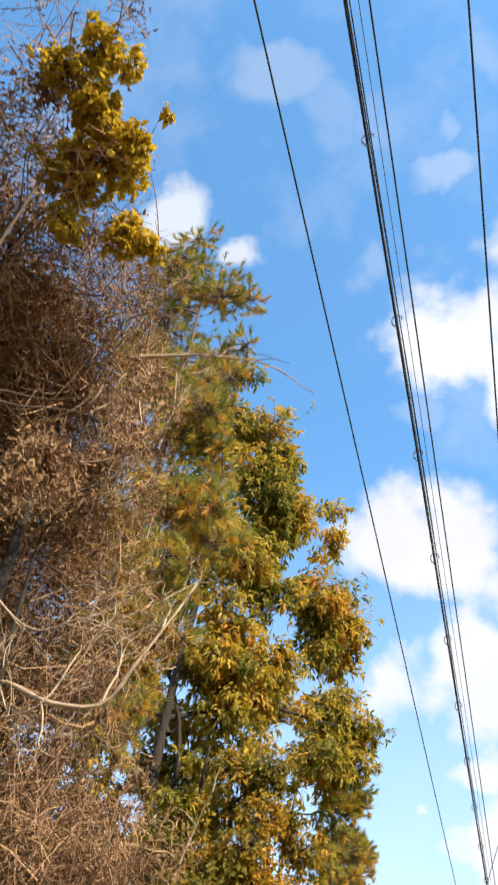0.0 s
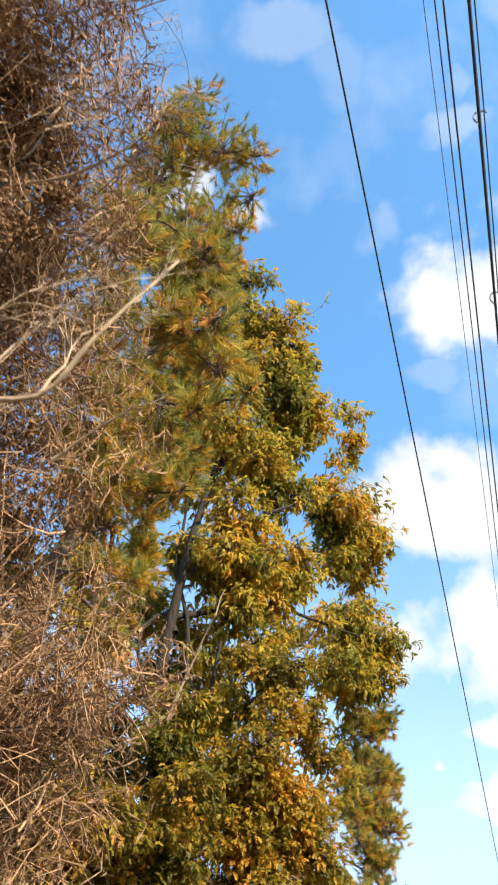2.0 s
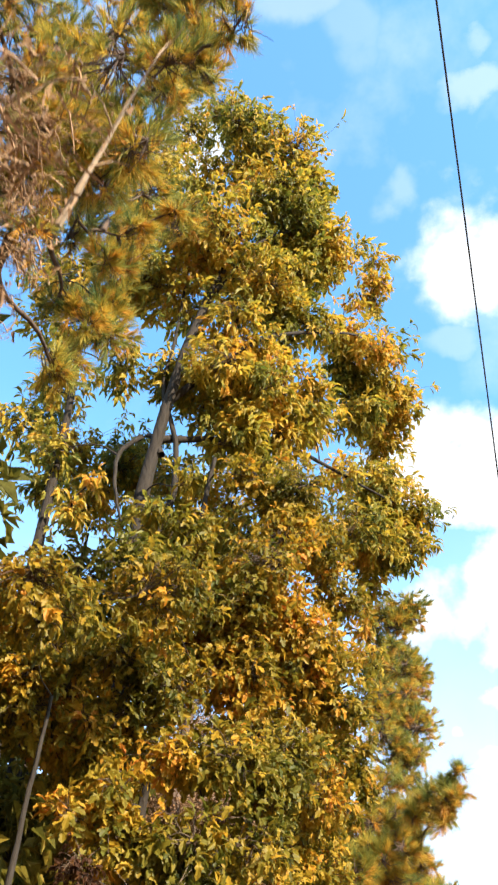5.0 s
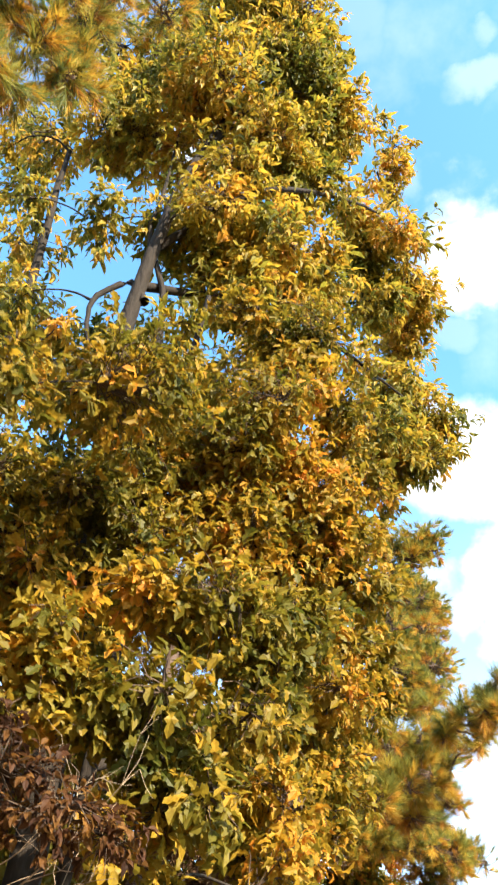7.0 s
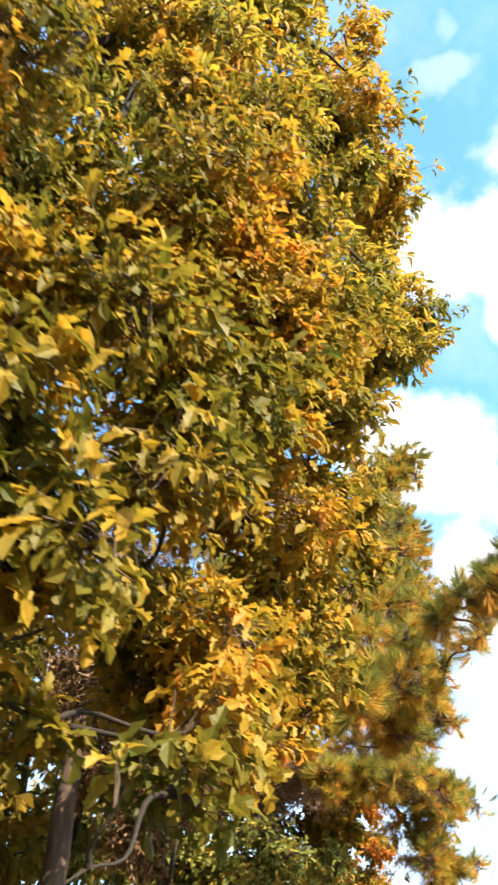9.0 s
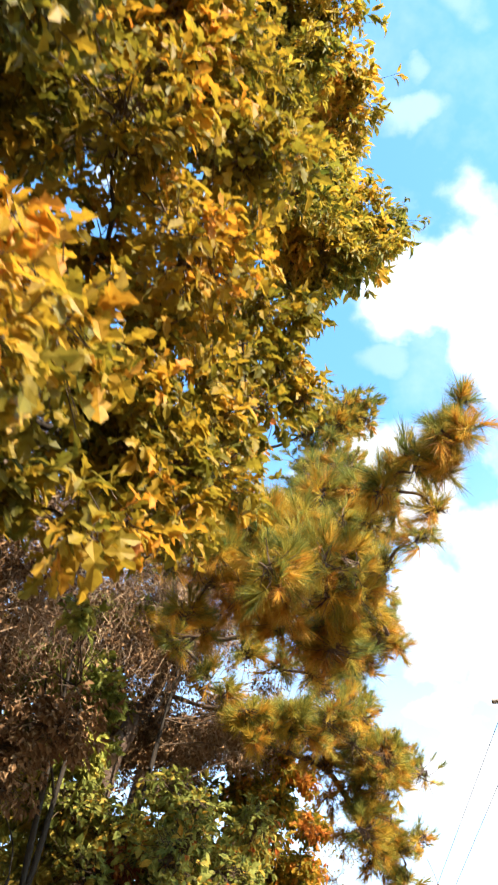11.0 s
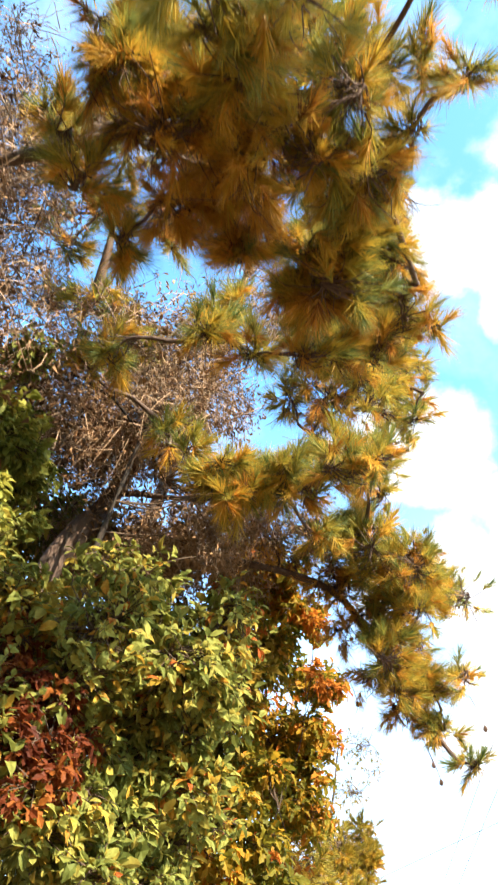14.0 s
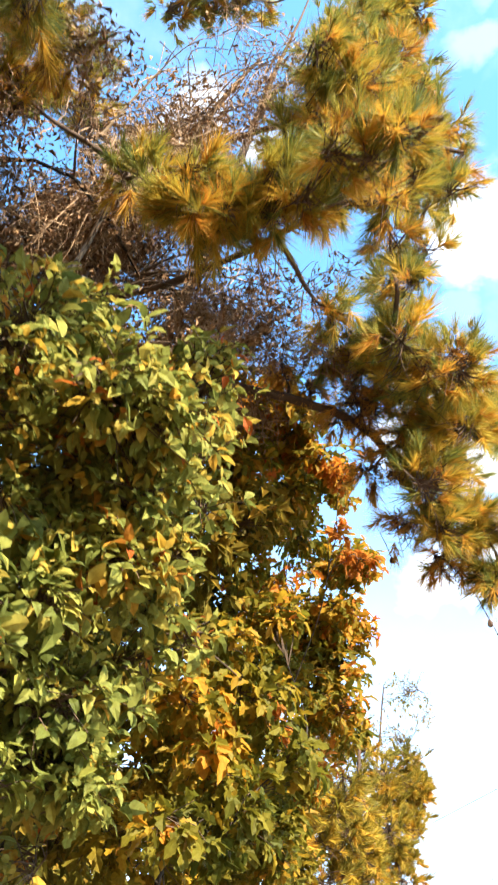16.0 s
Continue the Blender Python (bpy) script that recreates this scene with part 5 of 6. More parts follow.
PINE_E_FILL = [
    (0.29, 24.08, 6.9, 0.19), (0.23, 21.91, 7.28, 0.21), (0.44, 22.8, 8.58, 0.33), (-1.93, 20.7, 9.28, 0.28),
    (1.12, 24.39, 6.08, 0.26), (0.33, 21.62, 5.63, 0.16), (1.02, 24.71, 6.52, 0.2), (0.56, 23.92, 6.61, 0.26),
    (1.17, 24.58, 6.39, 0.23), (0.23, 22.35, 6.38, 0.22), (-0.75, 21.92, 5.76, 0.12), (0.76, 23.91, 6.21, 0.29),
    (-0.27, 22.01, 5.89, 0.14), (0.38, 24.13, 6.82, 0.2), (-0.41, 21.95, 5.83, 0.11), (0.73, 23.04, 10.7, 0.21),
    (-0.66, 22.04, 5.84, 0.13), (0.9, 23.8, 6.13, 0.26), (1.14, 24.98, 5.4, 0.24), (1.18, 24.77, 6.54, 0.21),
    (0.25, 22.93, 9.67, 0.31), (0.85, 22.71, 7.65, 0.27),
]
PINE_E_FILL_MORE = [
    (0.89, 24.95, 5.44, 0.21), (-0.05, 21.84, 5.67, 0.18), (0.76, 22.99, 8.56, 0.24), (1.13, 25.09, 5.17, 0.18),
    (0.75, 24.19, 7.96, 0.25), (0.78, 24.2, 6.43, 0.23), (-0.51, 22.01, 5.95, 0.13), (0.1, 22.13, 7.1, 0.2),
    (0.74, 24.36, 5.64, 0.25), (0.92, 22.9, 8.68, 0.24), (1.41, 24.78, 6.38, 0.22), (-0.49, 22, 5.84, 0.2),
    (0.66, 22.94, 8.75, 0.32), (-0.25, 21.94, 5.86, 0.16), (0.44, 22.95, 10.66, 0.26), (-0.53, 22.07, 5.89, 0.18),
    (-0.99, 21.93, 6.16, 0.18), (0.64, 22.74, 8.7, 0.33), (0.63, 23.03, 8.99, 0.24), (0.74, 24.6, 6.3, 0.21),
    (1.17, 25.18, 5.06, 0.21), (1.06, 23.01, 7.7, 0.21),
]
PINE_E_FILL_REST = [
    (0.33, 24.23, 6.74, 0.2), (0.59, 24.46, 5.79, 0.22), (-0.64, 21.93, 5.78, 0.15), (1.03, 24.91, 5.53, 0.22),
    (0.48, 22.16, 7.08, 0.2), (0.71, 22.79, 8.42, 0.26), (-0.51, 21.9, 5.7, 0.13), (0.78, 24.73, 5.33, 0.23),
    (0.74, 22.82, 8.09, 0.24), (0.13, 24.15, 6.81, 0.2), (0.37, 22.88, 9.07, 0.33), (0.77, 22.83, 7.39, 0.25),
]
DEAD_VINE = [
    (-1.84, 19, 5.88, 0.4), (-2.14, 20.5, 6.45, 0.46), (-2.42, 20, 5.97, 0.41), (-1.75, 21.5, 7.23, 0.42),
    (-1.87, 18.9, 6.66, 0.3), (-2.2, 18.8, 6.28, 0.33), (-2.06, 18.6, 6.69, 0.25), (-1.2, 22.3, 7.16, 0.41),
    (-0.72, 22.5, 7.56, 0.37), (-1.71, 22.6, 8.17, 0.34), (-0.75, 22.8, 8.84, 0.37), (-0.98, 22.6, 7.28, 0.31),
    (-0.43, 23.5, 6.7, 0.19), (-0.8, 23.5, 6.48, 0.27), (-0.1, 24, 6.8, 0.24), (-1.01, 23, 6.45, 0.23),
    (-0.7, 23.4, 6.76, 0.25), (-1.17, 23.2, 6.19, 0.21), (-0.45, 23.3, 7.03, 0.21), (0.08, 24, 6.63, 0.21),
]
DEAD_BACK = [
    (-0.51, 22.3, 9.23, 0.4), (-0.34, 22.5, 8.27, 0.31), (-2.6, 21, 8.8, 0.41), (-0.87, 22.8, 7.89, 0.38),
    (-1.44, 22.5, 7.64, 0.36), (-2.74, 20.5, 9.64, 0.42), (-2.39, 21, 10.25, 0.33), (-0.06, 22.3, 8.78, 0.26),
    (-1.47, 23, 8.19, 0.37), (-0.86, 23.2, 7.98, 0.37), (-0.51, 20.8, 6.79, 0.22),
]
DEAD_BACK_MORE = [
    (-1.77, 20, 7.02, 0.23), (-1.98, 21.5, 7.55, 0.28), (-2.51, 20, 10.23, 0.31), (-2.23, 20, 8.66, 0.27),
    (-1.93, 20.3, 8.49, 0.22), (-2.15, 20, 7.49, 0.22), (-0.61, 23.6, 6.93, 0.33), (-0.99, 23.2, 6.77, 0.26),
    (-0.97, 23.7, 6.52, 0.22), (-1.17, 22.9, 8.79, 0.31), (-0.5, 22.9, 9.52, 0.32), (-0.52, 23.6, 6.56, 0.24),
    (-0.24, 23.8, 6.66, 0.22), (-0.75, 23.2, 6.39, 0.23),
]
DEAD_SIDE = [
    (-0.85, 22.8, 6.42, 0.2), (-0.5, 23, 6.49, 0.22), (-0.14, 23.2, 6.55, 0.22), (0.13, 23.4, 6.91, 0.2),
    (-0.61, 22.8, 6.8, 0.2), (-0.9, 23, 5.92, 0.2), (-2.93, 19.6, 10.95, 0.22), (-2.65, 20, 9.87, 0.24),
    (-2.48, 20, 8.38, 0.22), (-2.06, 20.5, 7.57, 0.22), (-2.32, 20.5, 7.12, 0.24), (-2.54, 21, 6.98, 0.24),
    (-2.09, 21, 7.02, 0.22), (-3.13, 20.4, 11.87, 0.24), (-2.57, 21, 10.15, 0.22), (-1.62, 21.6, 7.9, 0.24),
    (-1.24, 22.4, 7.54, 0.22), (-0.74, 22.8, 7.38, 0.2), (-3.64, 22.4, 12.81, 0.32), (-3.08, 22.5, 11.61, 0.32),
    (-2.54, 22.8, 10.78, 0.28), (-3.17, 22.6, 10.19, 0.32), (-3.84, 22.2, 14.28, 0.34), (-2.88, 22.4, 13.16, 0.3),
]
DEAD_FILL = [
    (-2.63, 20.35, 9.88, 0.33), (-0.93, 23.27, 6.57, 0.22), (-0.65, 23.6, 6.69, 0.22), (-0.73, 23.61, 6.9, 0.26),
    (-2.06, 20.38, 6.78, 0.31), (-0.51, 23.5, 6.81, 0.2), (-2.58, 20.37, 9.17, 0.31), (-1.23, 22.68, 7.7, 0.33),
    (-0.24, 22.44, 8.48, 0.26), (-2.16, 18.77, 6.5, 0.26), (-1.85, 22.13, 7.86, 0.28), (-2.07, 18.93, 6.46, 0.28),
    (-1.44, 23.02, 8.53, 0.31), (-1.36, 22.51, 7.49, 0.35), (-1.64, 22.84, 8.14, 0.32), (-1.11, 23.25, 6.49, 0.21),
    (-0.94, 23.44, 6.61, 0.24), (-0.95, 23.13, 6.46, 0.21), (-0.86, 22.8, 7.72, 0.34), (-2.02, 18.91, 6.27, 0.29),
    (-0.79, 23.34, 6.56, 0.22), (-1.87, 19.49, 6.79, 0.24), (-2.42, 20.63, 8.71, 0.31), (-0.36, 22.76, 9.14, 0.26),
]
BUSH_G = [
    (-2.48, 21.5, 4.82, 0.34), (-1.65, 22.3, 5.23, 0.3), (-1.29, 22.4, 4.9, 0.26), (-0.81, 22, 4.12, 0.16),
    (-0.73, 22.7, 4.18, 0.13), (-0.83, 22.4, 3.64, 0.19), (-1.29, 22.2, 4.03, 0.3), (-1.04, 22.3, 3.59, 0.25),
    (-1.29, 22.2, 3.41, 0.26), (-0.84, 23, 3.59, 0.17), (-1.39, 22.8, 3.18, 0.29), (-1.4, 23, 2.87, 0.28),
    (-1.65, 23.5, 2.67, 0.22),
]
BUSH_G_MORE = [
    (-1.49, 21.6, 4.34, 0.41), (-0.95, 21.9, 4.18, 0.42), (-2.2, 21.7, 4.3, 0.42), (-2.11, 21.2, 3.54, 0.36),
    (-0.72, 22.5, 4.91, 0.32), (-1.29, 21.9, 4.91, 0.24), (-2.49, 21.7, 4.85, 0.39), (-1.45, 22, 3.73, 0.15),
    (-1.61, 22.2, 4.25, 0.14), (-1.63, 21.6, 3.12, 0.25), (-1.38, 21.7, 2.97, 0.21),
]
BUSH_FILL = [
    (-1.21, 22.3, 3.75, 0.25), (-1.96, 21.42, 3.36, 0.25), (-1.27, 22.23, 3.68, 0.18), (-1.51, 22.42, 5.03, 0.25),
    (-2.39, 21.9, 4.51, 0.36), (-2.08, 21.62, 4.59, 0.34), (-1.09, 22.15, 4.05, 0.21), (-1.54, 21.68, 3.32, 0.27),
    (-1.37, 22.65, 3.1, 0.24), (-1.31, 22.27, 3.72, 0.25), (-0.93, 22.19, 3.85, 0.18), (-0.96, 22.69, 3.59, 0.19),
    (-0.95, 22, 4.11, 0.26), (-1.74, 21.58, 3.24, 0.2), (-1.61, 21.64, 4.01, 0.36), (-1.66, 22.31, 4.72, 0.2),
    (-0.77, 22.66, 4.53, 0.2), (-1.41, 23.04, 3.08, 0.26), (-1.55, 22.15, 4, 0.13), (-0.78, 22.39, 4.12, 0.13),
    (-1.12, 22.94, 3.43, 0.21), (-1.56, 21.74, 3.01, 0.21), (-0.98, 22.37, 3.59, 0.2),
]
BACK_G = [
    (-2.62, 24.5, 7.09, 0.6), (-1.77, 24.8, 6.19, 0.56), (-2.17, 24.8, 5.32, 0.57), (-1.48, 25, 5.12, 0.51),
    (-2.23, 25, 4.42, 0.53), (-1.57, 25.3, 4.28, 0.53), (-2, 25.5, 3.64, 0.51), (-2.27, 25, 3.2, 0.38),
    (-1.46, 26, 3.78, 0.46), (-1.54, 27, 3.49, 0.4), (-1.06, 28, 3.97, 0.51), (-3.48, 24.3, 7.94, 0.4),
    (-3.15, 24.4, 7.56, 0.4), (-3.34, 24.4, 7.18, 0.4), (-2.88, 24.6, 7.62, 0.35), (-3.69, 24.3, 8.9, 0.4),
    (-1.97, 24.2, 5.32, 0.4), (-1.67, 24.2, 4.68, 0.4), (-1.15, 24.4, 5.1, 0.36), (-1.85, 24, 4.11, 0.4),
    (-0.81, 24.6, 5.47, 0.34),
]
BACK_K = [
    (-3.13, 22, 6.09, 0.6), (-2.84, 22, 5.15, 0.55), (-2.79, 22, 4.36, 0.51), (-2.28, 22.3, 4.71, 0.49),
]
SHRUB_RED = [
    (-1.85, 21.4, 3.96, 0.2), (-1.72, 21.4, 3.61, 0.2), (-1.58, 21.5, 3.39, 0.18), (-1.76, 21.4, 3.3, 0.2),
    (-1.67, 21.5, 3.86, 0.16), (-1.85, 21.3, 3.57, 0.2), (-1.61, 21.7, 3.66, 0.16), (-1.9, 21.5, 4.24, 0.16),
]
BACK_V = [
    (-2.79, 11.5, 5.28, 0.56), (-2.08, 12.6, 6.02, 0.55),
]
BACK_C = [
    (-3.2, 20, 5.28, 0.41), (-2.4, 20.2, 5.02, 0.4), (-2.77, 20, 4.6, 0.38),
]
BACK_B = [
    (-4.91, 17.4, 9.56, 0.84), (-4.57, 17, 7.74, 0.66),
]
BUSH_Y = [
    (-1.47, 24.3, 3.92, 0.22), (-1.37, 25, 3.61, 0.28), (-1.54, 24.4, 3.04, 0.24), (-1.21, 26.5, 3.66, 0.28),
    (-1.31, 24.8, 3.93, 0.24), (-1.13, 26.5, 4.37, 0.28), (-1.56, 26, 3.27, 0.26), (-1.27, 27.5, 3.63, 0.31),
    (-0.83, 28.5, 3.83, 0.29),
]
TREE_H = [
    (-0.78, 25.9, 6.6, 0.38), (-0.16, 27, 6.59, 0.31), (0.14, 27, 6.49, 0.14), (-0.38, 27, 5.9, 0.42),
    (-0.19, 27.2, 5.41, 0.28), (-0.8, 26.5, 5.97, 0.41), (-0.98, 26.5, 5.11, 0.41), (-0.45, 27.2, 4.94, 0.23),
    (-1.21, 26.3, 4.98, 0.32), (-0.05, 25.9, 6.82, 0.16), (-0.49, 26.5, 6.57, 0.3), (-0.82, 25.3, 7.16, 0.23),
    (-0.5, 25.5, 6.99, 0.23), (-0.64, 27, 5.4, 0.29), (0.11, 27.2, 5.77, 0.17), (-1.2, 25.6, 5.12, 0.27),
    (-1.13, 25.6, 4.39, 0.23), (-0.77, 27, 4.65, 0.27), (-1.04, 25, 6.27, 0.23), (-0.92, 25.3, 5.97, 0.26),
    (-1.17, 24.8, 5.35, 0.19), (-0.14, 28, 5.07, 0.24), (-0.65, 28, 4.5, 0.26), (-0.47, 25.2, 6.85, 0.26),
]
TREE_H_MORE = [
    (-0.88, 24.8, 6.94, 0.25), (-0.05, 25.8, 6.74, 0.23), (-0.67, 25.3, 6.24, 0.25), (0.12, 26.5, 6.25, 0.23),
    (-0.17, 26.5, 5.73, 0.24), (-0.96, 24.6, 6.09, 0.23), (-0.67, 26.5, 5.02, 0.31), (-0.26, 27, 4.91, 0.26),
    (-1.05, 24.4, 6.9, 0.24), (-0.65, 24.8, 7.22, 0.23), (-0.65, 24.9, 7.07, 0.27), (-0.28, 25, 6.97, 0.24),
    (-0.22, 25.4, 6.73, 0.28), (-0.54, 25.2, 6.18, 0.29), (-0.84, 24.7, 6.33, 0.25), (0.14, 26.5, 6.23, 0.2),
    (-0.83, 24.7, 5.7, 0.24), (-0.9, 24.9, 5.28, 0.23), (-0.94, 25.2, 4.93, 0.23), (-1.25, 25.5, 3.3, 0.24),
    (-0.89, 27, 3.61, 0.27), (-1.02, 26.5, 3.83, 0.24),
]
TREE_H_LOW = [
    (-0.82, 24, 4.05, 0.26), (-0.66, 24.2, 3.75, 0.26), (-0.86, 24, 3.34, 0.26), (-1.01, 23.8, 3.6, 0.24),
    (-0.76, 24.2, 3.08, 0.26), (-1.03, 23.8, 2.97, 0.22), (-0.57, 24.4, 4.45, 0.24), (-0.46, 24.6, 3.54, 0.24),
]
TREE_H_FILL = [
    (-1.02, 26.78, 3.66, 0.23), (-0.21, 27.56, 5, 0.22), (-0.51, 25.02, 7.05, 0.23), (-0.39, 27.24, 5.14, 0.23),
    (-1.01, 25.21, 6.13, 0.22), (-0.83, 24.93, 7.07, 0.22), (-0.19, 27.14, 5.78, 0.27), (-0.45, 25.97, 6.7, 0.24),
    (-0.74, 26.83, 5.69, 0.32), (-0.78, 27.51, 4.03, 0.24), (-0.29, 25.57, 6.78, 0.22), (-0.52, 25.4, 6.89, 0.22),
    (-0.67, 25.48, 7.09, 0.21), (-0.94, 24.69, 6.18, 0.22), (-0, 26.78, 6.44, 0.23), (-0.91, 25.06, 5.8, 0.22),
    (-0.67, 24.91, 7.11, 0.22), (-0.76, 25.29, 6.04, 0.25), (-0.31, 27.2, 5.16, 0.24), (-0.76, 27.55, 4.53, 0.24),
    (-0.56, 27.05, 5.59, 0.32), (-1.25, 26.46, 4.96, 0.33), (-1, 24.63, 6.61, 0.22), (-0.75, 24.89, 7.01, 0.23),
]
SHRUB_P = [
    (-1.51, 22.4, 3.17, 0.21), (-1.56, 22.8, 2.99, 0.22), (-1.34, 23, 2.87, 0.2), (-1.53, 22.6, 2.73, 0.18),
    (-1.36, 22.9, 3.23, 0.15), (-1.53, 22.3, 3.43, 0.11),
]
SPRAY = [
    (-0.01, 25.3, 6.48, 0.15), (0.14, 26.2, 6.1, 0.14), (-0.68, 24.9, 4.04, 0.11), (-0.38, 26.4, 4.16, 0.13),
    (-0.09, 25.7, 6.11, 0.11), (-0.61, 25, 3.96, 0.09), (-1.49, 22.2, 3.78, 0.05),
]
SHRUB_K = [
    (-2.42, 21.6, 7.24, 0.25), (-2.34, 21.6, 6, 0.25), (-1.89, 21.6, 7.11, 0.17), (-2.54, 22, 6.71, 0.23),
    (-2.41, 22.2, 6.21, 0.22), (-2.39, 22, 5.63, 0.18), (-2.75, 22, 7.25, 0.19), (-2.71, 21, 6.09, 0.36),
    (-2.46, 21.5, 6.12, 0.33), (-2.47, 21.3, 5.28, 0.34), (-1.77, 18.2, 4.88, 0.16),
]
FAR_M = [
    (0.15, 31.5, 5.64, 0.49), (0.69, 31.9, 5.75, 0.23), (-0.34, 29.5, 5.06, 0.38), (-0.41, 30, 4.56, 0.45),
    (-0.99, 29, 4.36, 0.44), (0.15, 31, 4.75, 0.45), (-1.43, 28.5, 4.41, 0.37), (0.59, 31.5, 5.02, 0.2),
    (-0.54, 28.5, 5.1, 0.29), (-0.05, 30.5, 5.76, 0.31), (0.76, 32, 5.62, 0.2), (0.63, 32, 6.21, 0.24),
    (-0.17, 30.5, 4.33, 0.35), (-0.7, 30, 4.13, 0.34), (0.25, 31, 4.34, 0.29),
]
FAR_M_FILL = [
    (-0.45, 30.34, 4.2, 0.31), (-0.56, 29.77, 4.51, 0.32), (0.28, 31.35, 4.8, 0.29), (0.62, 31.83, 5.31, 0.18),
    (0.29, 31.58, 5.37, 0.31), (0.43, 31.76, 5.7, 0.32), (0.05, 31.37, 5.13, 0.42), (0.63, 32.01, 5.97, 0.21),
    (-0.43, 29.31, 4.8, 0.33), (-0.02, 30.81, 4.34, 0.29), (0.08, 31.15, 4.61, 0.33), (0.38, 31.29, 4.66, 0.22),
    (-0.36, 30.38, 4.47, 0.36), (-0.49, 29.85, 4.79, 0.37), (-0.78, 28.85, 4.73, 0.33), (-1.04, 28.57, 4.75, 0.3),
    (-0.28, 30.37, 5.15, 0.34), (-0.11, 30.89, 4.55, 0.36), (-0.67, 29.38, 4.71, 0.37), (0.73, 31.99, 5.68, 0.19),
    (0.43, 31.75, 5.61, 0.31), (-0.93, 29.59, 4.15, 0.35), (-0.21, 30.56, 4.66, 0.4), (0.33, 31.9, 5.96, 0.33),
]
FAR_L = [
    (1.12, 38, 9.99, 0.61), (0.73, 38, 8.92, 0.65), (1.44, 38, 9.42, 0.33), (-0.02, 37, 8.81, 0.5),
]
CONES = [(1.06, 25.20, 4.76), (1.11, 25.20, 4.59), (1.51, 24.60, 4.86), (0.38, 25.30, 5.47)]


# front oak with large golden leaves
leafy_tree("oak_tree", "young oak with lobed golden and green autumn leaves", "tree",
           [(-3.0, 15.2, 0), (-2.75, 14.9, 3), (-2.4, 14.5, 6), (-1.9, 14.1, 9.2)], (0.08, 0.03), OAK_C_TOP + OAK_C_LOW + OAK_C_LOW_MORE + OAK_C_FRONT + OAK_C_FILL + OAK_C_FILL_MORE + OAK_C_FILL_REST, LOBED, 0.106,
           OAK_GOLD, OAK_BARK, 11, cover=0.95, per=6, droop=0.35,
           singles=lambda p: (p[:, 1] < 13.7) & (p[:, 2] < 6.5), limb_r=0.028,
           stems=[[(-2.65, 14.8, 4.2), (-1.9, 16.0, 4.75), (-1.08, 16.6, 4.79), (-0.78, 16.5, 4.6)]])
# tall oak behind it
leafy_tree("oak_tree", "tall oak with drooping narrow green and yellow leaves", "tree",
           [(-3.2, 15.0, 0), (-3.0, 14.8, 6), (-2.93, 14.45, 9.1), (-2.5, 14.3, 12), (-1.8, 14.6, 15.5), (-1.0, 15.0, 18.4)], (0.15, 0.04), OAK_B_TOP + OAK_B_TOP_MORE + OAK_B_MID + OAK_B_LOW + OAK_B_LOW_MORE + OAK_B_SIDE + OAK_B_FILL + OAK_B_FILL_MORE + OAK_B_FILL_REST, LANCE, 0.175,
           OAK_GREEN, OAK_BARK, 12, cover=0.95, per=7, droop=0.8, limb_r=0.026,
           stems=[[(-2.76, 14.40, 9.62), (-2.97, 14.40, 10.05), (-3.32, 14.30, 9.74), (-3.34, 14.20, 9.08), (-3.13, 14.20, 8.28)],
                  [(-2.98, 14.6, 7.6), (-2.57, 14.50, 8.72), (-2.58, 14.50, 9.89), (-2.89, 14.40, 11.32), (-2.81, 14.40, 11.88), (-2.62, 14.30, 14.78)],
                  [(-2.7, 14.4, 10.8), (-1.4, 14.6, 12.3), (-0.2, 15.6, 13.6), (0.7, 16.8, 14.9)],
                  [(-2.8, 14.45, 10.0), (-1.2, 15.8, 11.0), (0.3, 18.0, 11.8), (1.0, 19.2, 12.3)],
                  [(-2.2, 14.4, 13.4), (-1.3, 14.5, 15.2), (-0.4, 15.0, 16.4)]])
leafy_tree("oak_tree", "slender vine-grown oak stem with thin green crown", "tree",
           [(-4.3, 14.5, 0), (-4.35, 14.5, 7), (-4.5, 14.5, 14)], (0.13, 0.04),
           SLENDER,
           LANCE, 0.17, OAK_GREEN, OAK_BARK, 13, cover=0.55, per=7, droop=0.9)
# pines
pine_tree("pine_tree", "tall pine with green tips and rusty inner needles", [(-3.4, 9.0, 0), (-3.2, 9.2, 6), (-2.5, 9.3, 11), (-1.6, 8.5, 17)], (0.17, 0.012),
          PINE_A + PINE_A_MORE + PINE_A_REST + PINE_A_SIDE + PINE_A_FILL + PINE_A_FILL_MORE + PINE_A_FILL_REST, 21, tufts_per=28, needles=38, width=0.0092, length=0.165)
pine_tree("pine_tree", "distant tall pine with yellowing needles", [(-3.4, 26.4, 0), (-2.8, 26.0, 6), (-1.2, 25.0, 11), (0.2, 24.3, 15.6)], (0.17, 0.012),
          PINE_D + PINE_D_FILL, 22, tufts_per=30, needles=38, width=0.014, length=0.17)
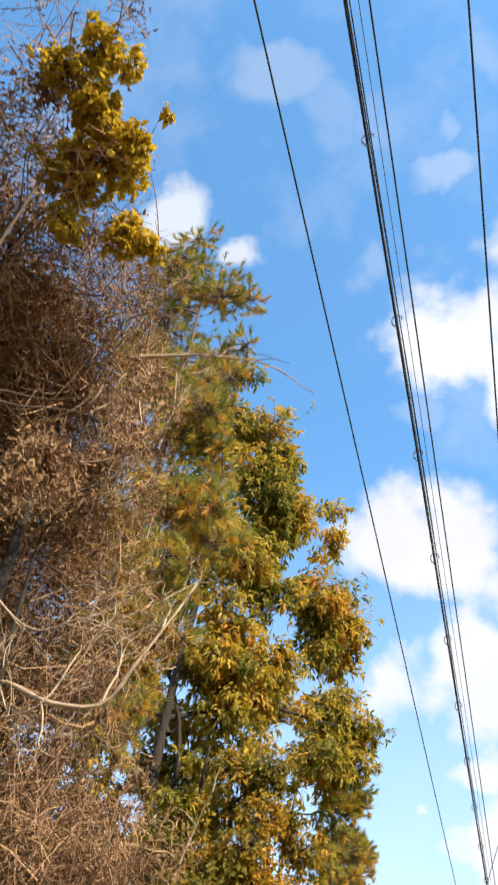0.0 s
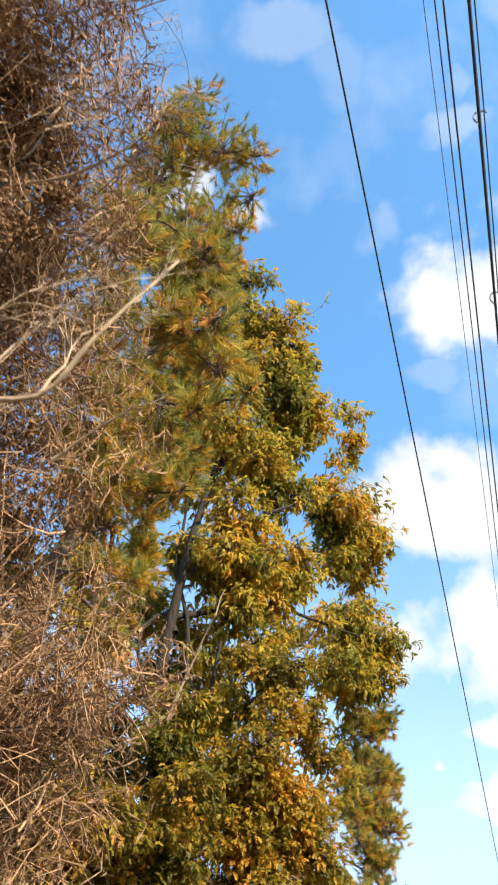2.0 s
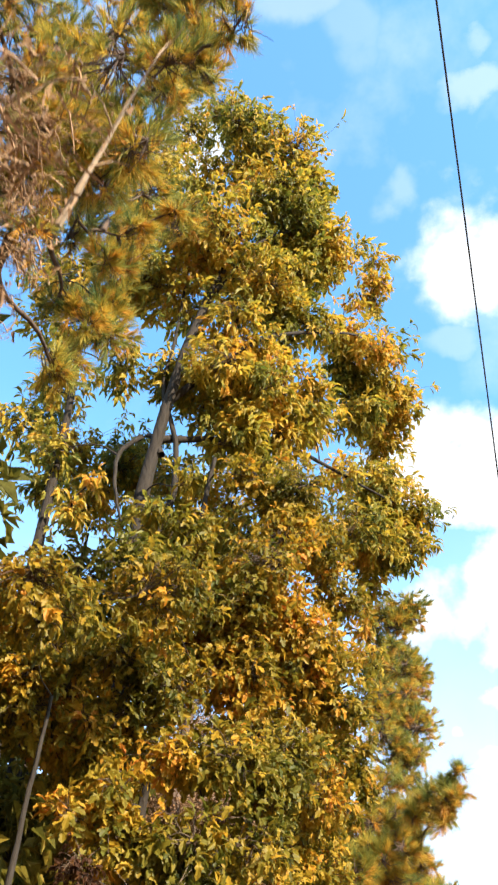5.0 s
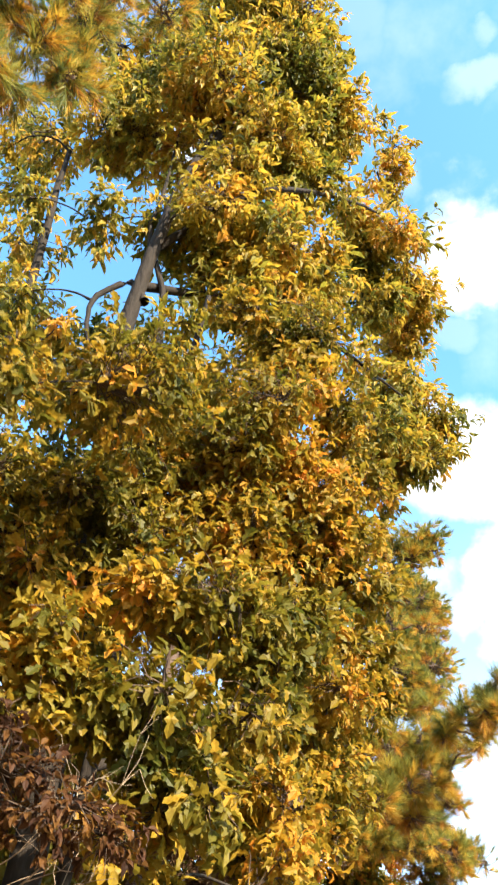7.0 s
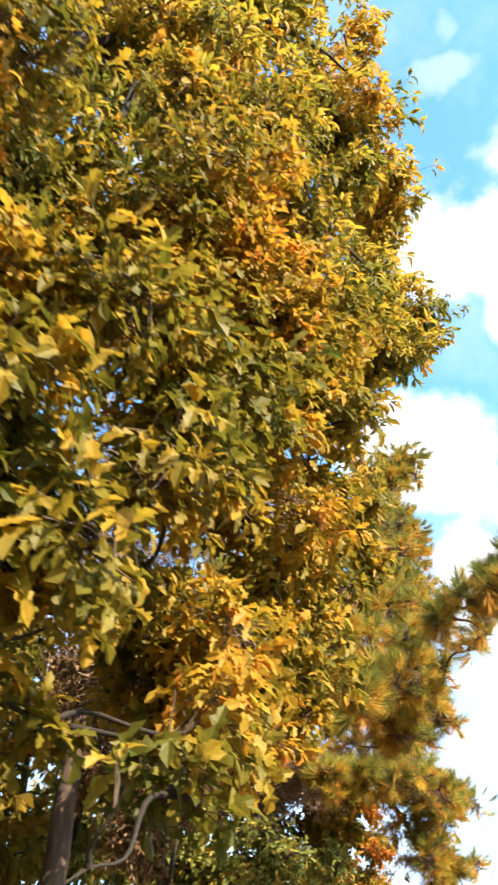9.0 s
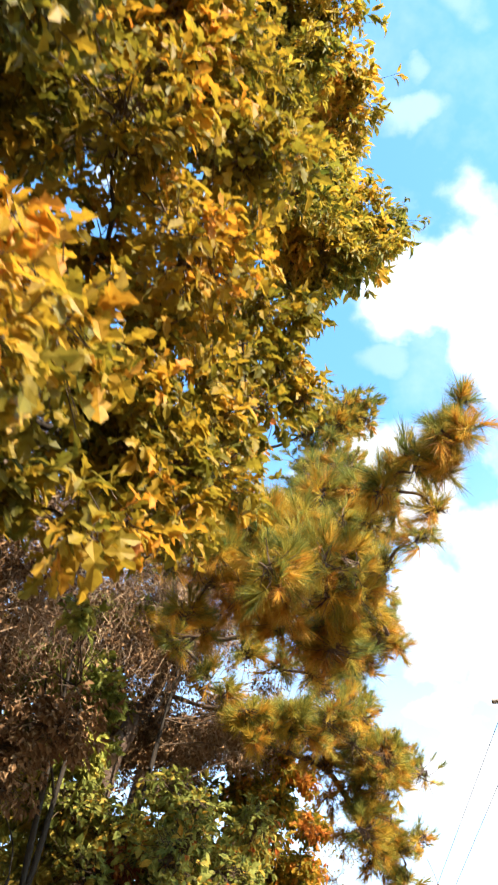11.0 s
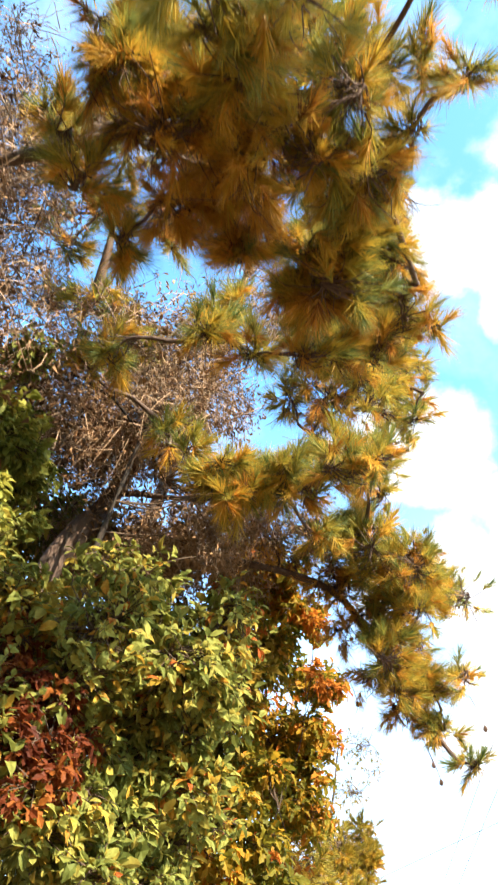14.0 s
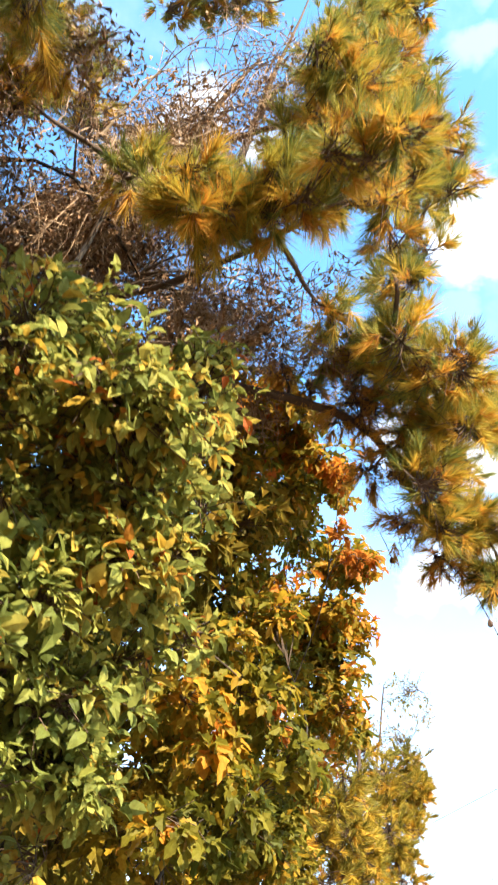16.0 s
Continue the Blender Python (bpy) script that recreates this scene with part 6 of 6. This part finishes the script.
pine_tree("pine_tree", "pine with long bough of orange and green needles", [(-3.6, 19.5, 0), (-3.3, 19.4, 6), (-3.1, 19.4, 9)], (0.16, 0.08),
          PINE_F + PINE_F_IN + PINE_F_BACK + PINE_F_ARM + PINE_F_OVER + PINE_F_FILL + PINE_F_FILL_MORE, 23, tufts_per=19, needles=70, width=0.0056, length=0.165, bare_twigs=24, bare=PINE_F_BARE, singles=lambda p: p[:, 1] < 19.2,
          arms=[([(-3.3, 19.4, 6.1), (-1.3, 19.2, 6.25), (-0.5, 18.9, 6.0), (0.3, 19.2, 5.9), (0.65, 20.0, 5.7)], 0.05),
                ([(-0.5, 18.9, 6.0), (0.3, 18.9, 6.1), (0.7, 18.3, 6.15), (0.9, 17.9, 6.25)], 0.022)])
pine_tree("pine_tree", "leaning pine with drooping lower limb and golden needles", [(-3.7, 22.9, 0), (-2.55, 23.4, 6.2), (-2.2, 23.6, 7.2), (-1.3, 23.3, 9.2), (-0.4, 22.9, 10.2)], (0.27, 0.012),
          PINE_E + PINE_E_MORE + PINE_E_REST + PINE_E_OVER + PINE_E_FILL + PINE_E_FILL_MORE + PINE_E_FILL_REST, 24, tufts_per=20, needles=54, width=0.0068, length=0.165, bare_twigs=20, bare=PINE_E_BARE, singles=lambda p: p[:, 1] < 22.4,
          arms=[([(-2.4, 23.5, 6.7), (-1.2, 24.0, 6.6), (0.3, 24.6, 6.3), (0.7, 24.9, 5.6), (1.3, 25.2, 4.8)], 0.055),
                ([(-2.2, 23.6, 7.2), (-0.9, 22.8, 6.4), (0.2, 22.0, 5.9), (0.7, 21.5, 5.7)], 0.035),
                ([(-1.3, 23.3, 9.2), (0.1, 22.9, 8.6), (1.2, 22.8, 7.6)], 0.035)],
          cones=CONES)
# underbrush whose dark leaf colour stands in for shadow below the oak
leafy_tree("shrub", "underbrush with shrivelled red-brown leaves, darkened to paint shade", "shrub", [(-2.6, 12.7, 0), (-2.5, 12.6, 1.6), (-2.3, 12.5, 3.2)], (0.04, 0.012), SHRUB_R, OVATE, 0.055,
           SHADE_RED_BROWN, OAK_BARK, 26, cover=0.45, per=7, droop=0.6, limb_r=0.012)
# dry vines
dead_tree("dead_tree", "leafless dead tree with pale crooked branches in the thicket", [(-2.6, 4.9, 0), (-2.5, 4.9, 4), (-2.2, 4.8, 8.6)],
          [([(-3.34, 4.90, 7.18), (-2.58, 4.70, 6.89), (-2.20, 4.60, 6.78), (-1.91, 4.50, 6.89), (-1.85, 4.50, 7.41)], 0.026, OAK_BARK),
           ([(-2.77, 4.90, 4.92), (-1.99, 4.60, 4.57), (-1.59, 4.50, 4.34), (-1.31, 4.50, 4.33), (-1.09, 4.40, 4.56), (-0.73, 4.40, 5.18)], 0.024, PALE_CANE),
           ([(-2.12, 4.70, 6.82), (-1.56, 4.60, 6.77), (-1.22, 4.50, 6.84), (-1.10, 4.50, 7.15), (-1.09, 4.50, 7.84)], 0.014, PALE_CANE),
           ([(-1.87, 4.50, 7.41), (-1.72, 4.50, 8.32), (-1.63, 4.40, 8.72), (-1.81, 4.40, 9.52), (-2.00, 4.40, 11.32)], 0.014, PALE_CANE),
           ([(-1.72, 4.50, 8.32), (-1.59, 4.50, 8.95), (-1.22, 4.50, 9.59)], 0.01, PALE_CANE),
           ([(-4.65, 4.70, 11.70), (-3.55, 4.60, 11.08), (-2.89, 4.50, 10.24), (-2.45, 4.50, 10.02), (-2.32, 4.40, 10.74)], 0.024, OAK_BARK),
           ([(-3.14, 4.60, 7.98), (-2.39, 4.50, 7.22), (-2.01, 4.40, 7.20), (-1.69, 4.40, 7.68)], 0.009, PALE_CANE),
           ([(-2.37, 4.60, 5.46), (-1.81, 4.50, 4.91), (-1.49, 4.40, 4.92), (-1.13, 4.40, 4.71)], 0.012, PALE_CANE),
           ([(-1.69, 4.50, 4.36), (-1.46, 4.50, 4.81), (-1.23, 4.40, 4.90), (-0.95, 4.40, 5.05)], 0.01, PALE_CANE)], 71, twigs=0.7)
dead_tree("dead_shrub", "dry leafless shrub with pale thin twigs", [(-3.0, 13.0, 0), (-2.95, 13.0, 1.5), (-2.85, 12.95, 3.0)],
          [([(-2.43, 12.90, 2.78), (-2.25, 12.80, 2.84), (-2.07, 12.70, 2.94), (-1.89, 12.60, 3.04)], 0.007, PALE_CANE),
           ([(-2.47, 12.90, 2.94), (-2.27, 12.80, 3.00), (-2.08, 12.70, 3.11)], 0.005, PALE_CANE),
           ([(-2.34, 12.90, 2.65), (-2.13, 12.80, 2.73), (-1.94, 12.70, 2.78)], 0.005, PALE_CANE)], 72, girth=0.03, twigs=0.14)
vine_tangle("vine_thicket", "brown leafless vine tangle over old stems", [[(-2.6, 5.6, 0), (-2.5, 5.6, 3), (-2.3, 5.2, 6.5)], [(-2.6, 3.4, 0), (-2.5, 3.4, 4), (-2.2, 2.9, 8.2)], [(-3.0, 7.4, 0), (-2.9, 7.3, 2.5), (-2.5, 7.2, 5)]],
            VINE_HIGH + VINE_HIGH_MORE + VINE_MID + VINE_GAP + VINE_LOW, 31, VINE, per=200, dead=220, canes=400, thick=0.0052, backing=1100, arches=14)
vine_tangle("vine_thicket", "grey dead vines hanging among pine limbs", [[(-2.9, 21.0, 0), (-2.8, 21.0, 3), (-2.4, 20.6, 7)], [(-2.4, 22.6, 0), (-2.2, 22.6, 4), (-1.4, 22.6, 8)],
             [(-4.5, 22.4, 0), (-4.3, 22.5, 5), (-3.3, 22.75, 8.4), (-1.8, 22.6, 7.4), (-1.45, 23.1, 6.9)]],
            DEAD_VINE + DEAD_BACK + DEAD_BACK_MORE + DEAD_SIDE + DEAD_FILL, 32, GREY_VINE, per=170, dead=320, hang=1.2, canes=180, thick=0.0048, backing=480, arches=3)
leafy_tree("vine", "bright yellow vine leaves over the thicket", "vine", [(-2.7, 3.0, 0), (-2.5, 2.9, 4), (-1.8, 2.4, 7.8)], (0.03, 0.01), YELLOW, HEART, 0.062,
           YELLOW_LEAF, TWIG, 14, cover=1.0, per=7, droop=0.25, limb_r=0.01)
# shrubs
leafy_tree("shrub", "dense shrub with broad dull green leaves", "shrub", [(-2.2, 22.6, 0), (-2.0, 22.5, 2.2), (-1.6, 22.3, 4.6)], (0.06, 0.02), BUSH_G + BUSH_G_MORE + BUSH_FILL, OVATE, 0.070,
           BUSH_LEAF, OAK_BARK, 15, cover=0.9, per=5, droop=0.12, vary=0.4, big=1.45, ragged=0.12, singles=lambda p: p[:, 1] < 22.2, limb_r=0.014)
leafy_tree("shrub", "shrub with dark wine-red and russet leaves", "shrub", [(-2.2, 21.6, 0), (-2.1, 21.5, 1.6), (-1.9, 21.4, 3.4)], (0.04, 0.012), SHRUB_RED, LOBED, 0.09,
           WINE_LEAF, OAK_BARK, 28, cover=0.9, per=6, droop=0.4, limb_r=0.01)
leafy_tree("shrub", "low shrub with yellow and orange lobed leaves", "shrub", [(-1.7, 25.2, 0), (-1.5, 25.1, 2.0), (-1.3, 25.0, 3.9)], (0.05, 0.015), BUSH_Y, LOBED, 0.13,
           GOLD_BUSH, OAK_BARK, 16, cover=1.0, per=7, droop=0.4, limb_r=0.012)
leafy_tree("shrub", "tall shrub with yellow, orange and red leaves", "shrub", [(-1.6, 27.3, 0), (-1.5, 27.2, 3), (-0.7, 27.0, 6.4)], (0.06, 0.015), TREE_H + TREE_H_MORE + TREE_H_LOW + TREE_H_FILL, LOBED, 0.12,
           RUSSET, OAK_BARK, 17, cover=0.9, per=7, droop=0.4, limb_r=0.014)
leafy_tree("shrub", "thin shrub with bright orange-red leaf sprays", "shrub", [(-1.7, 26.9, 0), (-1.6, 26.8, 2.4), (-1.2, 26.4, 4.4)], (0.03, 0.01), SPRAY, LOBED, 0.105,
           RED_LEAF, TWIG, 27, cover=1.0, per=7, droop=0.3, limb_r=0.008)
# stands in shadow; the pale leaf colour makes up for missing sunlight
leafy_tree("shrub", "shaded shrub with yellow-green leaves paled in place of sunlight", "shrub", [(-3.0, 20.8, 0), (-2.8, 20.9, 3), (-2.4, 21.0, 5.6)], (0.05, 0.02), SHRUB_K, OVATE, 0.09,
           PALE_LEAF, OAK_BARK, 18, cover=1.0, per=7, droop=0.5, limb_r=0.012)
leafy_tree("shrub", "low shrub with pale yellow-green lobed leaves", "shrub", [(-1.9, 23.0, 0), (-1.8, 22.9, 1.6), (-1.6, 22.8, 3.0)], (0.04, 0.012), SHRUB_P, LOBED, 0.09,
           PALE_LEAF, OAK_BARK, 20, cover=1.0, per=7, droop=0.45, limb_r=0.01)
# far along the verge
pine_tree("pine_tree", "far small pine with golden needles", [(-0.4, 30.8, 0), (-0.3, 30.6, 3), (0.0, 30.4, 6.2)], (0.1, 0.02), FAR_M + FAR_M_FILL, 25,
          tufts_per=30, needles=40, width=0.012, length=0.13, mat=FAR_NEEDLE, limb_r=0.02)
leafy_tree("tree", "far thin tree with sparse small leaves", "tree", [(-0.6, 38.2, 0), (-0.3, 38.1, 5), (0.6, 38.0, 10.2)], (0.1, 0.015), FAR_L, LANCE, 0.09,
           WOODS_LEAF, TWIG, 19, cover=0.22, per=4, droop=0.3, limb_r=0.012)
# shaded growth behind the front row
leafy_tree("shrub", "shaded undergrowth with dull brown-green leaves", "shrub", [(-2.6, 25.0, 0), (-2.5, 25.0, 2.5), (-2.3, 24.9, 5.0)], (0.05, 0.015), BACK_G, BROAD, 0.12,
           WOODS_LEAF, OAK_BARK, 61, cover=1.0, per=7, limb_r=0.012)
leafy_tree("shrub", "shaded undergrowth with dull brown-green leaves", "shrub", [(-3.2, 22.2, 0), (-3.1, 22.2, 2.0), (-3.0, 22.1, 4.2)], (0.05, 0.015), BACK_K, BROAD, 0.12,
           WOODS_LEAF, OAK_BARK, 62, cover=1.0, per=7, limb_r=0.012)
# backing foliage; lighter tan leaves brighten it where the sun is blocked
leafy_tree("shrub", "backing undergrowth with leaves toned tan in place of sunlight", "shrub", [(-3.2, 20.2, 0), (-3.0, 20.2, 2.0), (-2.6, 20.2, 3.8)], (0.05, 0.015), BACK_C, BROAD, 0.08,
           DEAD_LEAF, OAK_BARK, 63, cover=1.0, per=7, limb_r=0.012)
leafy_tree("oak_tree", "young oak sapling with lobed olive and gold leaves", "tree", [(-3.0, 12.2, 0), (-2.9, 12.2, 2.4), (-2.8, 12.2, 4.8)], (0.05, 0.015), BACK_V, LOBED, 0.10,
           OAK_GOLD, OAK_BARK, 65, cover=0.8, per=7, limb_r=0.012)
leafy_tree("oak_tree", "shaded woodland tree with dull brown-green leaves", "tree", [(-5.2, 17.6, 0), (-5.2, 17.6, 5), (-5.0, 17.8, 11)], (0.13, 0.03), BACK_B, BROAD, 0.14,
           WOODS_LEAF, OAK_BARK, 64, cover=1.0, per=7, limb_r=0.03)
# woodland edge behind, further from the way
rngw = random.Random(5)
for i, (y, h) in enumerate(((1.0, 8.5), (4.5, 8.5), (8.0, 9.0), (11.5, 9.0), (14.5, 8.6), (18.0, 9.0), (21.0, 9.0), (24.0, 9.5), (27.5, 9.0), (31.0, 8.0), (35.0, 8.0), (17.3, 8.6), (12.2, 7.6), (10.2, 6.6), (8.0, 6.0))):
    x = -5.6 - rngw.uniform(0, 1.3) if i < 11 else -5.3
    cl = [(x + rngw.uniform(-1.1, 1.5), y + rngw.uniform(-1.9, 1.9), 2.2 + (h - 2.2) * k / 17 + rngw.uniform(-0.3, 0.3), rngw.uniform(0.7, 1.05)) for k in range(18)]
    leafy_tree("oak_tree", "shaded woodland tree with dull brown-green leaves", "tree", [(x, y, 0), (x + 0.1, y, 4), (x, y + 0.2, h)], (0.13, 0.04), cl, BROAD, 0.20,
               WOODS_LEAF, OAK_BARK, 40 + i, cover=0.55, per=7, droop=0.6, limb_r=0.03, twiggy=False)

# ---------------------------------------------------------------- overhead line
def wire(name, label, points, radius, mat, sag=0.0, n=40):
    a, b = np.array(points[0], float), np.array(points[1], float)
    t = np.linspace(0, 1, n)[:, None]
    P = a * (1 - t) + b * t
    P[:, 2] -= sag * 4 * t[:, 0] * (1 - t[:, 0])
    v, f = tubes(P[None] - a, np.full((1, n), radius), 6)
    ob = new(name, mesh_of(name, v, f, mat, smooth=True))
    ob.location = a
    return tagged(ob, label, "cable", "overhead line")


DX, DZ = 0.1756, 0.0102


def on_line(x0, z0, y):
    return (x0 + DX * y, y, z0 + DZ * y)


Y0, Y1 = -14.0, 30.4
wire("power_cable", "black overhead power cable against the sky", (on_line(-0.496, 10.36, Y0), on_line(-0.496, 10.36, Y1)), 0.011, RUBBER)
wire("power_cable", "thin grey overhead wire", (on_line(0.574, 11.52, Y0), on_line(0.574, 11.52, Y1)), 0.005, STEEL)
wire("power_cable", "black overhead power cable", (on_line(0.34, 8.69, Y0), on_line(0.34, 8.69, Y1)), 0.006, RUBBER)
wire("power_cable", "black overhead power cable", (on_line(0.591, 10.05, Y0), on_line(0.591, 10.05, Y1)), 0.010, RUBBER)
wire("power_cable", "black overhead power cable", (on_line(1.339, 9.10, Y0), on_line(1.339, 9.10, Y1)), 0.010, RUBBER)


def lashed_cable():
    """A telephone cable with its carrying strand, side cables and the clips that hold them together."""
    a = np.array(on_line(0.196, 6.19, Y0))
    root = thing("telephone_cable", "lashed black telephone cable with metal clips", "cable", tuple(a), "overhead line")
    for name, dx, dz, r, mat in (("cable", 0, 0, 0.0085, RUBBER), ("strand", 0.008, 0.022, 0.003, STEEL), ("side_cable", 0.018, -0.012, 0.004, RUBBER)):
        P = np.array([on_line(0.196 + dx, 6.19 + dz, y) for y in np.linspace(Y0, Y1, 50)])
        P[:, 0] += (dx * 0.6) * np.sin(np.arange(50) * 0.7)
        v, f = tubes(P[None] - a, np.full((1, 50), r), 6)
        part(name, mesh_of(name, v, f, mat, smooth=True), root)
    for i in range(22):
        y = -2 + i * 1.25
        c = np.array(on_line(0.205, 6.20, y)) - a
        ang = np.linspace(-0.6, 4.6, 12)
        P = np.stack([c[0] + 0.034 * np.cos(ang), c[1] + 0.01 * ang, c[2] + 0.045 * np.sin(ang)], 1)
        v, f = tubes(P[None], np.full((1, 12), 0.005), 5)
        part("clip", mesh_of("clip", v, f, STEEL, smooth=True), root)


lashed_cable()


def utility_pole(x, y, top):
    root = thing("utility_pole", "weathered wooden utility pole with dark insulator", "utility pole", (x, y, 0), "overhead line")
    rng = np.random.default_rng(3)
    me, _ = trunk_mesh("pole", [(0.25, 0.1, 0), (0.25, 0.1, top * 0.5), (0.25, 0.1, top - 0.1)], 0.15, 0.1, POLE_WOOD, rng, n=20, sides=16, rough=0.01)
    part("pole", me, root)
    v, f = tubes(np.array([[(-0.4, 0.1, top - 0.45), (0.9, 0.1, top - 0.45)]]), np.full((1, 2), 0.06), 4)
    part("crossarm", mesh_of("crossarm", v, f, POLE_WOOD), root)
    z = np.linspace(0, 1, 11)
    P = np.stack([0 * z, 0.1 * z, top - 0.42 + 0.5 * z], 1)
    v, f = tubes(P[None], (0.045 + 0.02 * np.sin(z * 24))[None], 10)
    part("insulator", mesh_of("insulator", v, f, PORCELAIN, smooth=True), root, "dark ribbed insulator")


utility_pole(4.842, 30.4, 10.67)
wire("telephone_wire", "faint overhead wire beyond the pines", ((3.47, 14.2, 8.16), (3.49, 72, 8.0)), 0.007, STEEL)
wire("telephone_wire", "faint overhead wire beyond the pines", ((3.76, 14.2, 7.89), (3.79, 72, 7.73)), 0.007, STEEL)
for y in (14.2, 72.0):
    prop = thing("utility_pole", "short wooden pole that carries telephone wires", "utility pole", (3.62, y, 0), "overhead line")
    me, _ = trunk_mesh("pole", [(0, 0.12, 0), (0, 0.12, 4.2), (0, 0.12, 8.4)], 0.13, 0.09, POLE_WOOD, np.random.default_rng(4), n=16, sides=14, rough=0.01)
    part("pole", me, prop)
    for dx, z in ((-0.15, 8.08), (0.15, 7.81)):
        v, f = tubes(np.array([[(0, 0.1, z), (dx * 0.6, 0.04, z), (dx, 0, z)]]), np.full((1, 3), 0.03), 8)
        part("bracket", mesh_of("bracket", v, f, STEEL), prop)
wire("telephone_wire", "thin service wire crossing behind the trees", ((-3, 39.73, 5.67), (9, 25.16, 7.04)), 0.0045, STEEL)
